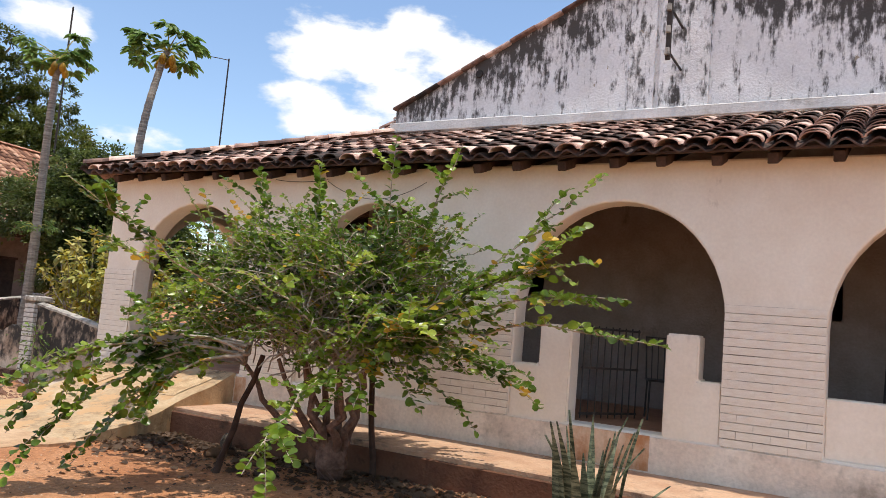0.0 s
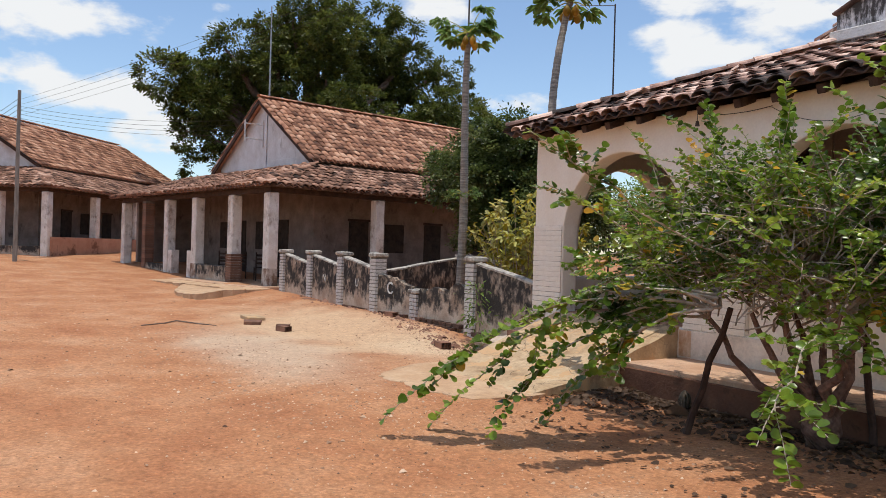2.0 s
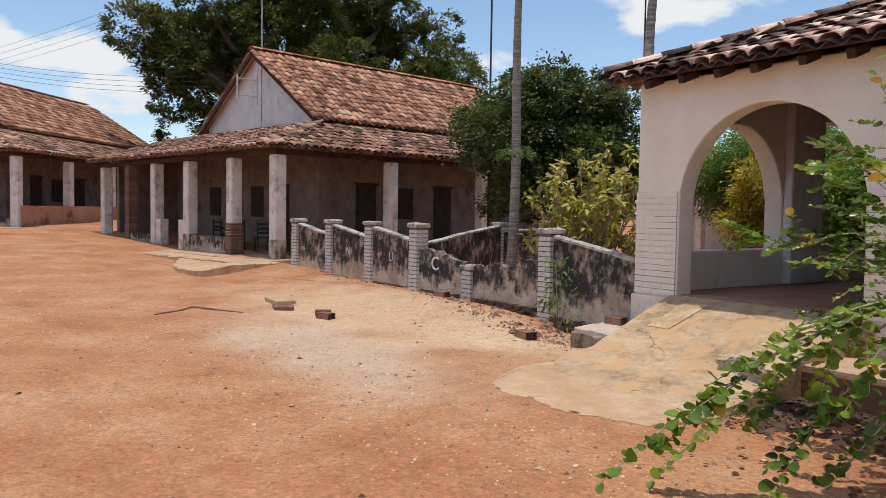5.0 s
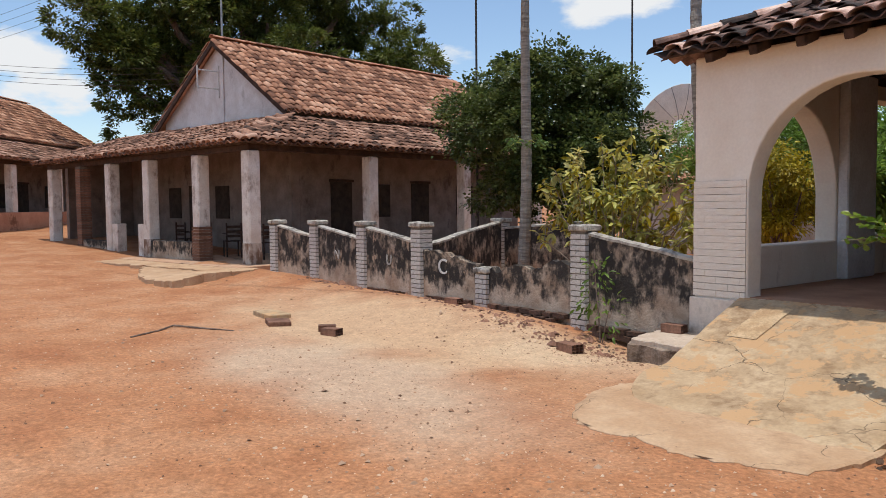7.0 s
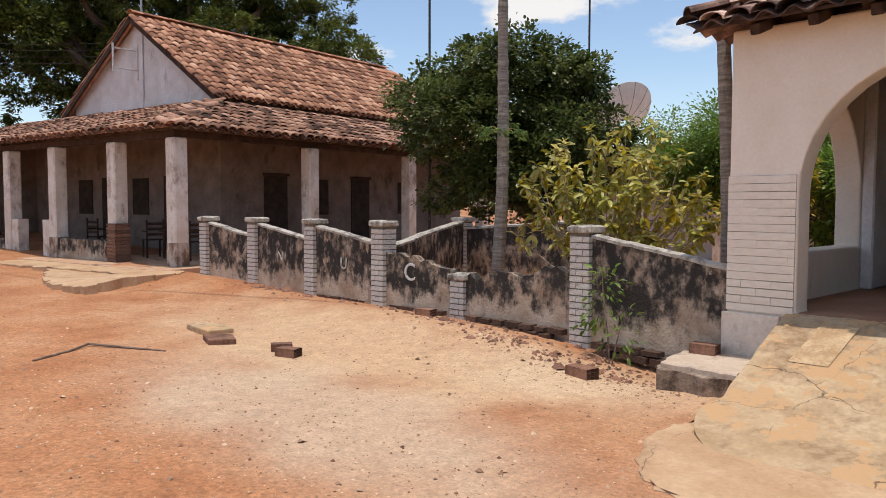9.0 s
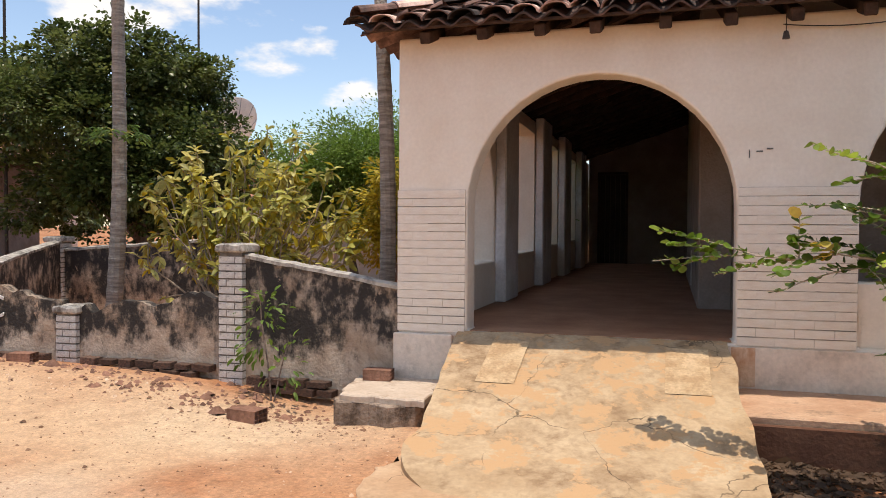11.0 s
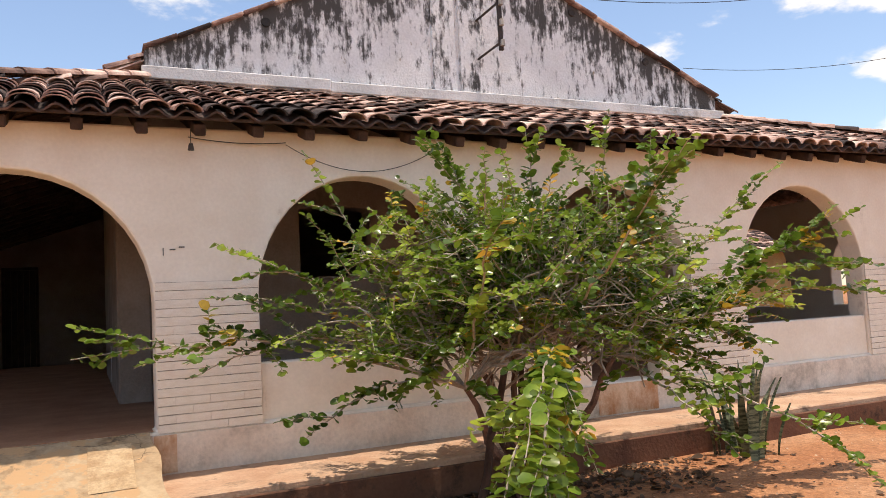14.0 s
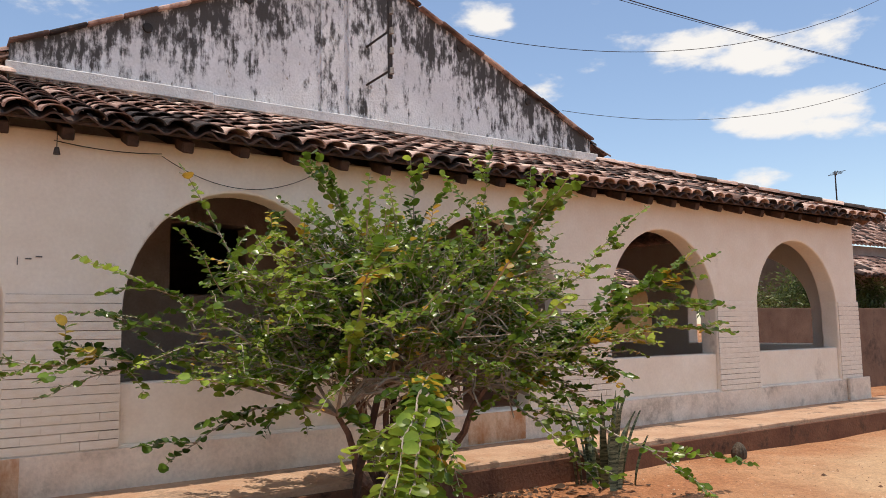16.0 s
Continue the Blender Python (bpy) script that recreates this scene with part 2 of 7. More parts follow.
M_CAP = stained("pale_cement_cap", [(0.40, 0.36, 0.31), (0.60, 0.56, 0.50)], (0.13, 0.115, 0.10), amount=0.42, streak=(2, 2, 2), patch=3.5, flake=12.0, flake_amount=0.8, bump=0.5)
M_FLASHING = stained("white_cement_flashing", [(0.66, 0.64, 0.61), (0.80, 0.79, 0.77)], (0.34, 0.31, 0.28), amount=0.22, streak=(1, 1, 3), patch=1.5, flake=9.0, flake_amount=0.6)
M_TILE = material("clay_roof_tile", [(0.055, 0.042, 0.038), (0.17, 0.10, 0.08), (0.40, 0.24, 0.19), (0.70, 0.51, 0.42)], scale=4.5, detail=9, rough=0.9, bump=0.6, fine=30, per_piece=0.25, contrast=(0.22, 0.80), piece_shift=0.62, grain=0.16)
M_TILE_FAR = material("orange_clay_roof_tile", [(0.06, 0.034, 0.026), (0.27, 0.125, 0.078), (0.51, 0.25, 0.15), (0.66, 0.39, 0.26)], scale=1.6, detail=9, rough=0.9, bump=0.5, fine=20, per_piece=0.22, contrast=(0.20, 0.70), piece_shift=0.26, grain=0.16)
M_TILE_OLD = material("blackened_clay_roof_tile", [(0.045, 0.029, 0.023), (0.19, 0.098, 0.066), (0.37, 0.195, 0.13), (0.52, 0.325, 0.24)], scale=1.8, detail=9, rough=0.9, bump=0.5, fine=20, per_piece=0.25, contrast=(0.25, 0.74), piece_shift=0.30, grain=0.18)
M_WOOD = material("dark_old_wood", [(0.035, 0.02, 0.014), (0.09, 0.05, 0.035)], scale=6, stretch=(1, 1, 1), bump=0.4)
M_WOODGREY = material("grey_weathered_wood", [(0.16, 0.14, 0.12), (0.28, 0.25, 0.22)], scale=3, stretch=(6, 6, 0.6), bump=0.4)
M_CONCRETE = stained("worn_cement", [(0.42, 0.285, 0.165), (0.56, 0.415, 0.265)], (0.27, 0.17, 0.095), amount=0.26, streak=(1.2, 1.2, 1.2), patch=1.6, flake=9.0, flake_amount=0.8, patch_colour=(0.53, 0.33, 0.175), bump=0.4, cut=0.52)
def add_cracks(m, scale=1.4, width=0.006, colour=(0.10, 0.07, 0.045)):
    """Fine wandering cracks and patch edges in old cement."""
    n, l = m.node_tree.nodes, m.node_tree.links
    b = n["Principled BSDF"]
    base = b.inputs["Base Color"].links[0].from_socket
    co, nz = n.new("ShaderNodeTexCoord"), n.new("ShaderNodeTexNoise")
    nz.inputs["Scale"].default_value, nz.inputs["Detail"].default_value = 2.5, 8.0
    l.new(co.outputs["Object"], nz.inputs["Vector"])
    mx = n.new("ShaderNodeMixRGB")
    mx.inputs[0].default_value = 0.28
    l.new(co.outputs["Object"], mx.inputs[1])
    l.new(nz.outputs["Color"], mx.inputs[2])
    vo = n.new("ShaderNodeTexVoronoi")
    vo.feature = 'DISTANCE_TO_EDGE'
    vo.inputs["Scale"].default_value = scale
    l.new(mx.outputs[0], vo.inputs["Vector"])
    mr = n.new("ShaderNodeMapRange")
    mr.inputs[1].default_value, mr.inputs[2].default_value, mr.inputs[3].default_value, mr.inputs[4].default_value = width * 0.3, width, 0.85, 0.0
    l.new(vo.outputs["Distance"], mr.inputs[0])
    mk = n.new("ShaderNodeMath")
    mk.operation = 'MULTIPLY'
    r2 = n.new("ShaderNodeMapRange")
    r2.inputs[1].default_value, r2.inputs[2].default_value = 0.42, 0.56
    l.new(nz.outputs["Fac"], r2.inputs[0])
    l.new(mr.outputs[0], mk.inputs[0])
    l.new(r2.outputs[0], mk.inputs[1])
    mix = n.new("ShaderNodeMixRGB")
    l.new(mk.outputs[0], mix.inputs[0])
    l.new(base, mix.inputs[1])
    mix.inputs[2].default_value = (*colour, 1)
    l.new(mix.outputs[0], b.inputs["Base Color"])


add_cracks(M_CONCRETE)
M_LEDGE = stained("dusty_cement", [(0.46, 0.27, 0.17), (0.60, 0.40, 0.27)], (0.13, 0.085, 0.06), amount=0.3, streak=(1.5, 1.5, 1.5), patch=2.0, bump=0.5)
M_FLOOR = material("dusty_cement_floor", [(0.30, 0.145, 0.085), (0.42, 0.23, 0.14)], scale=2, rough=0.7)
M_BARK = material("grey_bark", [(0.11, 0.075, 0.06), (0.27, 0.20, 0.16)], scale=12, stretch=(1, 1, 1), bump=0.8)
M_TWIG = material("pale_grey_twig", [(0.26, 0.20, 0.15), (0.52, 0.44, 0.36)], scale=9)
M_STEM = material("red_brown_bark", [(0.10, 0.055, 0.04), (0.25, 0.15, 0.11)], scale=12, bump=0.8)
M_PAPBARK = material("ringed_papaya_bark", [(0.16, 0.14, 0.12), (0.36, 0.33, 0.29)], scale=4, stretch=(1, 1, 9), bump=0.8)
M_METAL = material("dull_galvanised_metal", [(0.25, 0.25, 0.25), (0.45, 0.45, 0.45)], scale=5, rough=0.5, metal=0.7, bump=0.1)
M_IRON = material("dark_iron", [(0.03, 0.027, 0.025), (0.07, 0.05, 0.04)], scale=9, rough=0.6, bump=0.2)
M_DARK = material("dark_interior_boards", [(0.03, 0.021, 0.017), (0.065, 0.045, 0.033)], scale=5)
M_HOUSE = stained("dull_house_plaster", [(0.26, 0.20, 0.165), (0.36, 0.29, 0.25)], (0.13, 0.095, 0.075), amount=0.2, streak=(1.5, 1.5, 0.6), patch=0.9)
# house plaster for the veranda walls, their shade put into a darker colour
M_HOUSE_DARK = stained("shaded_house_plaster", [(0.19, 0.142, 0.116), (0.29, 0.228, 0.195)], (0.08, 0.06, 0.05), amount=0.2, streak=(1.5, 1.5, 0.6), patch=0.9)
M_HOUSE_WHITE = stained("greyish_limewash", [(0.60, 0.56, 0.54), (0.74, 0.72, 0.72)], (0.28, 0.24, 0.21), amount=0.16, streak=(2, 2, 0.4), patch=0.8)
M_POST = stained("limewashed_post", [(0.64, 0.56, 0.49), (0.80, 0.76, 0.71)], (0.26, 0.18, 0.13), amount=0.24, streak=(3, 3, 1.0), patch=1.8, flake=9.0, flake_amount=0.6)
M_POST_BASE = stained("scuffed_post_base", [(0.52, 0.44, 0.37), (0.66, 0.58, 0.51)], (0.20, 0.115, 0.075), amount=0.55, streak=(3, 3, 1.5), patch=2.0, flake=9.0, flake_amount=0.8)
M_REDBRICK = material("red_brick", [(0.15, 0.075, 0.05), (0.32, 0.165, 0.11)], scale=5, bump=0.5, per_piece=0.3)
M_FOOTING = material("sooty_old_brick", [(0.06, 0.04, 0.032), (0.20, 0.11, 0.075)], scale=6, bump=0.6, per_piece=0.4)
M_TERRA = stained("terracotta_paint", [(0.45, 0.22, 0.14), (0.56, 0.31, 0.21)], (0.22, 0.10, 0.06), amount=0.25, streak=(1, 1, 1), patch=1.0)


def leaf_material(name, colors, gloss=0.45, through_light=0.4):
    m = material(name, colors, scale=1.6, detail=3, rough=gloss, bump=0.0, per_piece=0.45, spec=0.4, contrast=(0.3, 0.7))
    b = m.node_tree.nodes["Principled BSDF"]
    b.inputs["Transmission Weight"].default_value = 0.0
    n, l = m.node_tree.nodes, m.node_tree.links
    tr = n.new("ShaderNodeBsdfTranslucent")
    col = b.inputs["Base Color"].links[0].from_socket
    l.new(col, tr.inputs["Color"])
    mix = n.new("ShaderNodeMixShader")
    mix.inputs[0].default_value = through_light
    l.new(b.outputs[0], mix.inputs[1])
    l.new(tr.outputs[0], mix.inputs[2])
    l.new(mix.outputs[0], n["Material Output"].inputs["Surface"])
    return m


M_LEAF_SHRUB = leaf_material("fresh_round_leaf", [(0.040, 0.080, 0.012), (0.155, 0.255, 0.028), (0.45, 0.54, 0.08)], 0.28, 0.40)
M_LEAF_YELLOW = leaf_material("yellowed_leaf", [(0.55, 0.42, 0.05), (0.62, 0.34, 0.05)])
M_LEAF_DRY = leaf_material("dry_leaf", [(0.10, 0.06, 0.04), (0.22, 0.14, 0.09)], 0.8)
M_LEAF_DARK = leaf_material("dark_mango_leaf", [(0.045, 0.062, 0.016), (0.105, 0.135, 0.028), (0.24, 0.26, 0.06)])
M_LEAF_MID = leaf_material("mid_green_leaf", [(0.045, 0.07, 0.02), (0.095, 0.13, 0.034), (0.23, 0.265, 0.085)], 0.35)
M_LEAF_BRIGHT = leaf_material("bright_green_leaf", [(0.10, 0.19, 0.03), (0.26, 0.38, 0.07)])
M_LEAF_OLIVE = leaf_material("yellow_green_leaf", [(0.30, 0.32, 0.07), (0.52, 0.50, 0.13), (0.74, 0.66, 0.26)])
M_LEAF_GOLD = leaf_material("golden_leaf", [(0.34, 0.28, 0.025), (0.58, 0.45, 0.04)])
M_LEAF_PAPAYA = leaf_material("papaya_leaf", [(0.10, 0.19, 0.04), (0.22, 0.33, 0.08)])
M_AGAVE = material("striped_sword_leaf", [(0.045, 0.06, 0.035), (0.21, 0.23, 0.14)], scale=3, stretch=(2, 2, 14), contrast=(0.42, 0.58), rough=0.5, bump=0.1)


# ---- building helpers ----
def thing(name, label, category, kind="", group="", at=(0, 0, 0)):
    ob = new(name)
    ob.location = at
    return tagged(ob, label, category, group, kind)


def link_mesh(name, me, mat, parent=None, label=""):
    ob = new(name, me)
    if mat and not me.materials:
        me.materials.append(mat)
    if parent:
        ob.parent = parent
    if label:
        ob["label"] = label
    return ob


def part(name, bm, mat, parent=None, label="", smooth=False):
    me = bpy.data.meshes.new(name)
    bmesh.ops.recalc_face_normals(bm, faces=bm.faces)
    bm.to_mesh(me)
    bm.free()
    if smooth:
        me.polygons.foreach_set("use_smooth", [True] * len(me.polygons))
    return link_mesh(name, me, mat, parent, label)


def add_box(bm, x0, x1, y0, y1, z0, z1, m=None, bevel=0.0):
    r = bmesh.ops.create_cube(bm, size=1.0)
    v = r["verts"]
    for a in v:
        a.co = Vector(((x0 + x1) / 2 + a.co.x * (x1 - x0), (y0 + y1) / 2 + a.co.y * (y1 - y0), (z0 + z1) / 2 + a.co.z * (z1 - z0)))
    if bevel:
        edges = list({e for a in v for e in a.link_edges})
        out = bmesh.ops.bevel(bm, geom=edges, offset=bevel, segments=1, affect='EDGES')
        v = list({a for f in out["faces"] for a in f.verts} | {a for a in v if a.is_valid})
    if m is not None:
        bmesh.ops.transform(bm, matrix=m, verts=v)
    return v


def box_part(name, ext, mat, parent=None, label="", bevel=0.008, m=None):
    bm = bmesh.new()
    add_box(bm, *ext, m=m, bevel=bevel)
    return part(name, bm, mat, parent, label)


def add_tube(bm, pts, radii, seg=8, cap=True):
    rings = []
    for i, p in enumerate(pts):
        p = Vector(p)
        a = Vector(pts[max(0, i - 1)])
        b = Vector(pts[min(len(pts) - 1, i + 1)])
        d = (b - a).normalized()
        q = d.to_track_quat('Z', 'Y')
        rings.append([bm.verts.new(p + q @ Vector((math.cos(2 * math.pi * k / seg) * radii[i], math.sin(2 * math.pi * k / seg) * radii[i], 0))) for k in range(seg)])
    for a, b in zip(rings, rings[1:]):
        for k in range(seg):
            bm.faces.new((a[k], a[(k + 1) % seg], b[(k + 1) % seg], b[k]))
    if cap:
        bm.faces.new(rings[0][::-1])
        bm.faces.new(rings[-1])


def raw_mesh(name, verts, faces, mat, parent=None, label="", smooth=False):
    me = bpy.data.meshes.new(name)
    me.from_pydata([tuple(v) for v in verts], [], faces)
    if smooth:
        me.polygons.foreach_set("use_smooth", [True] * len(me.polygons))
    return link_mesh(name, me, mat, parent, label)


def stamp(name, base_v, base_f, mats, mat, parent=None, label="", kind="stuff", smooth=False):
    """One mesh of many copies of a small shape: base_v (n,3), base_f one list of equal-sized faces, mats (k,4,4)."""
    mats = np.asarray(mats, float)
    bv = np.c_[np.asarray(base_v, float), np.ones(len(base_v))]
    v = np.einsum('kij,nj->kni', mats[:, :3, :], bv).reshape(-1, 3)
    bf = np.asarray(base_f, int)
    f = (bf[None] + (np.arange(len(mats)) * len(base_v))[:, None, None]).reshape(-1, bf.shape[1])
    me = bpy.data.meshes.new(name)
    me.vertices.add(len(v))
    me.vertices.foreach_set("co", v.ravel())
    k = bf.shape[1]
    me.loops.add(f.size)
    me.loops.foreach_set("vertex_index", f.ravel())
    me.polygons.add(len(f))
    me.polygons.foreach_set("loop_start", np.arange(0, f.size, k))
    me.polygons.foreach_set("loop_total", np.full(len(f), k))
    if smooth:
        me.polygons.foreach_set("use_smooth", [True] * len(f))
    me.update(calc_edges=True)
    ob = link_mesh(name, me, mat, parent, label)
    if kind:
        ob["kind"] = kind
    return ob


def rand_mats(rng, places, directions, sizes, lift=0.5):
    """Leaf poses: x axis along the direction, z axis roughly upwards with a random lean."""
    n = len(places)
    d = directions / (np.linalg.norm(directions, axis=1)[:, None] + 1e-9)
    up = np.c_[rng.normal(0, lift, (n, 2)), np.ones(n)]
    s = np.cross(up, d)
    s /= np.linalg.norm(s, axis=1)[:, None] + 1e-9
    u = np.cross(d, s)
    m = np.zeros((n, 4, 4))
    m[:, :3, 0], m[:, :3, 1], m[:, :3, 2] = d * sizes[:, None], s * sizes[:, None], u * sizes[:, None]
    m[:, :3, 3], m[:, 3, 3] = places, 1
    return m


# leaf shapes: unit length along x, a folded blade of four quads
def leaf_shape(width, fold=0.12, droop=0.15):
    v = [(0, 0, 0), (0.35, 0, -0.02), (0.75, 0, -droop * 0.5), (1, 0, -droop),
         (0.15, width * 0.7, fold * 0.7), (0.5, width, fold), (0.88, width * 0.62, fold * 0.4 - droop * 0.6),
         (0.15, -width * 0.7, fold * 0.7), (0.5, -width, fold), (0.88, -width * 0.62, fold * 0.4 - droop * 0.6)]
    f = [(0, 1, 5, 4), (1, 2, 6, 5), (7, 8, 1, 0), (8, 9, 2, 1)]
    v[2], v[3] = (0.97, 0, -droop * 0.8), (1, 0, -droop)
    return v[:3] + v[4:], [tuple(i if i < 3 else i - 1 for i in q) for q in f]


ROUND_LEAF, LONG_LEAF = leaf_shape(0.43, 0.09, 0.14), leaf_shape(0.2, 0.06, 0.3)


FAR_LEAF = ([(0, 0, 0), (0.4, 0.26, 0.06), (0.8, 0.18, 0.0), (1, 0, -0.12), (0.4, -0.26, 0.06), (0.8, -0.18, 0.0)], [(0, 3, 2, 1), (0, 4, 5, 3)])


def blob_points(rng, blobs, n, shell=0.55, clump=60, spread=0.16):
    """Places in uneven clumps near the skin of ellipsoids, with the way out of each."""
    vol = np.array([b[3] * b[4] * b[5] for b in blobs]) ** 0.67
    which = rng.choice(len(blobs), max(1, n // clump), p=vol / vol.sum())
    c = np.array(blobs, float)
    d = rng.normal(size=(len(which), 3))
    d /= np.linalg.norm(d, axis=1)[:, None]
    rad = shell + (1 - shell) * rng.random(len(which)) ** 0.5
    centre = c[which, :3] + d * c[which, 3:6] * rad[:, None]
    mean_r = c[which, 3:6].mean(1)
    k = np.repeat(np.arange(len(which)), clump)
    off = rng.normal(size=(len(k), 3))
    off[:, 2] *= 0.7
    p = centre[k] + off * (mean_r[k] * spread)[:, None] * rng.uniform(0.6, 1.4, len(which))[k][:, None]
    out = d[k] * 0.6 + off * 0.5 + np.array([0, 0, -0.35])
    return p, out


def crown(name, blobs, n, size, mat, parent, seed, shape=LONG_LEAF, shell=0.5, clump=60, spread=0.16, label="", lift=0.6):
    rng = np.random.default_rng(seed)
    p, out = blob_points(rng, blobs, n, shell, clump, spread)
    return stamp(name, *shape, rand_mats(rng, p, out, size * rng.uniform(0.6, 1.3, len(p)), lift), mat, parent, label)


def ground_z(x, y):
    d = min(57.0, max(0.0, -x - 3.0))
    return -0.27 + 0.018 * min(d, 9.0) + 0.046 * max(0.0, min(d, 30.0) - 9.0)


# ---- ground ----
def build_ground():
    """One sheet to the horizon, finer near the yard."""
    rng = np.random.default_rng(3)
    xs = np.unique(np.r_[-1500, -600, -250, -120, np.linspace(-62, -14, 40), np.linspace(-13.6, 18, 150), np.linspace(19, 50, 16), 120, 300, 700, 1500])
    ys = np.unique(np.r_[-1500, -500, -150, -60, np.linspace(-30, -10, 14), np.linspace(-9.7, 1.0, 70), np.linspace(2, 40, 20), 90, 250, 600, 1500])
    verts, faces = [], []
    for y in ys:
        for x in xs:
            z = ground_z(x, y)
            if abs(x) < 70 and abs(y) < 60:
                z += 0.05 * noise.noise((x * 0.35, y * 0.35, 0)) + 0.018 * noise.noise((x * 1.7, y * 1.7, 3))
                # earth banked against the garden wall
                z += 0.20 * math.exp(-((y + 0.6) / 0.9) ** 2) * (1 / (1 + math.exp((x + 1.6) * 3))) * (1 if x > -14 else 0)
                # hollow between wall and ramp
                z -= 0.10 * math.exp(-((x + 0.7) ** 2 / 0.5 + (y + 0.45) ** 2 / 0.25))
                if y > -0.6 and x > -0.5 and x < 17.5:
                    z = min(z, -0.3)
            verts.append((x, y, z))
    w = len(xs)
    for j in range(len(ys) - 1):
        for i in range(w - 1):
            faces.append((j * w + i, j * w + i + 1, (j + 1) * w + i + 1, (j + 1) * w + i))
    m = material("red_earth", [(0.35, 0.142, 0.064), (0.42, 0.193, 0.092), (0.47, 0.252, 0.138)], scale=0.9, detail=15, rough=0.95, bump=1.0, fine=26, grain=0.26, contrast=(0.34, 0.68))
    n, l = m.node_tree.nodes, m.node_tree.links
    b = n["Principled BSDF"]
    base = b.inputs["Base Color"].links[0].from_socket
    co = n.new("ShaderNodeTexCoord")
    # pale trodden sand, in a broad uneven patch before the garden wall
    last = base
    for cx, cy, rx, ry, colour, edge in ((-3.8, -1.9, 6.8, 2.7, (0.56, 0.40, 0.255), 0.0), (-1.6, -3.9, 4.6, 1.7, (0.52, 0.40, 0.29), 0.1), (-0.8, -1.2, 2.4, 1.5, (0.60, 0.45, 0.30), 0.1), (12.5, -3.2, 5.5, 2.4, (0.54, 0.37, 0.22), 0.0)):
        mp = n.new("ShaderNodeMapping")
        mp.vector_type = 'TEXTURE'
        mp.inputs["Location"].default_value, mp.inputs["Scale"].default_value = (cx, cy, 0), (rx, ry, 50)
        l.new(co.outputs["Object"], mp.inputs[0])
        g = n.new("ShaderNodeTexGradient")
        g.gradient_type = 'SPHERICAL'
        l.new(mp.outputs[0], g.inputs[0])
        nz = n.new("ShaderNodeTexNoise")
        nz.inputs["Scale"].default_value, nz.inputs["Detail"].default_value = 0.9, 10.0
        l.new(co.outputs["Object"], nz.inputs["Vector"])
        ad = n.new("ShaderNodeMath")
        ad.operation = 'MULTIPLY_ADD'
        l.new(nz.outputs["Fac"], ad.inputs[0])
        ad.inputs[1].default_value = 0.9
        l.new(g.outputs["Fac"], ad.inputs[2])
        mr = n.new("ShaderNodeMapRange")
        mr.inputs[1].default_value, mr.inputs[2].default_value = 0.55, 1.15
        mr.inputs[4].default_value = 0.7
        l.new(ad.outputs[0], mr.inputs[0])
        mul = n.new("ShaderNodeMath")
        mul.operation = 'MULTIPLY'
        gt = n.new("ShaderNodeMapRange")
        gt.inputs[1].default_value, gt.inputs[2].default_value = 0.0, 0.5
        l.new(g.outputs["Fac"], gt.inputs[0])
        l.new(mr.outputs[0], mul.inputs[0])
        l.new(gt.outputs[0], mul.inputs[1])
        mix = n.new("ShaderNodeMixRGB")
        l.new(mul.outputs[0], mix.inputs[0])
        l.new(last, mix.inputs[1])
        mix.inputs[2].default_value = (*colour, 1)
        last = mix.outputs[0]
    # grit, crumbs and small hollows in the earth
    for kind_scale, lo, hi, amount in ((7.0, 0.32, 0.68, 0.13), (34.0, 0.30, 0.70, 0.20), (120.0, 0.30, 0.70, 0.16)):
        nz, mr, mul = n.new("ShaderNodeTexNoise"), n.new("ShaderNodeMapRange"), n.new("ShaderNodeVectorMath")
        nz.inputs["Scale"].default_value, nz.inputs["Detail"].default_value, nz.inputs["Roughness"].default_value = kind_scale, 5.0, 0.7
        l.new(co.outputs["Object"], nz.inputs["Vector"])
        mr.inputs[1].default_value, mr.inputs[2].default_value, mr.inputs[3].default_value, mr.inputs[4].default_value = lo, hi, 1 - amount, 1 + amount
        l.new(nz.outputs["Fac"], mr.inputs[0])
        mul.operation = 'MULTIPLY'
        l.new(last, mul.inputs[0])
        l.new(mr.outputs[0], mul.inputs[1])
        last = mul.outputs[0]
    l.new(last, b.inputs["Base Color"])
    ob = raw_mesh("ground", verts, faces, m, smooth=True)
    tagged(ob, "bare reddish dirt yard with pale trodden sandy patches", "ground", kind="structure")


build_ground()

def gz(x, y):
    """The ground's height at a place."""
    hit, loc, nn, idx = bpy.data.objects["ground"].ray_cast((x, y, 5), (0, 0, -1))
    return loc.z if hit else -0.27


# ---- main house: arcaded veranda ----
FLOOR, SPRING, WALL_TOP, SILL = 0.42, 1.56, 3.16, 0.95
ARCHES = [(0.68, 3.02, FLOOR), (3.95, 6.11, SILL), (7.0, 9.19, FLOOR), (10.08, 12.32, SILL), (13.33, 15.63, SILL)]
CORNER_E = 16.3
BODY_W, BODY_E, BODY_Y, BACK_Y = 3.2, 12.7, 2.87, 14.8


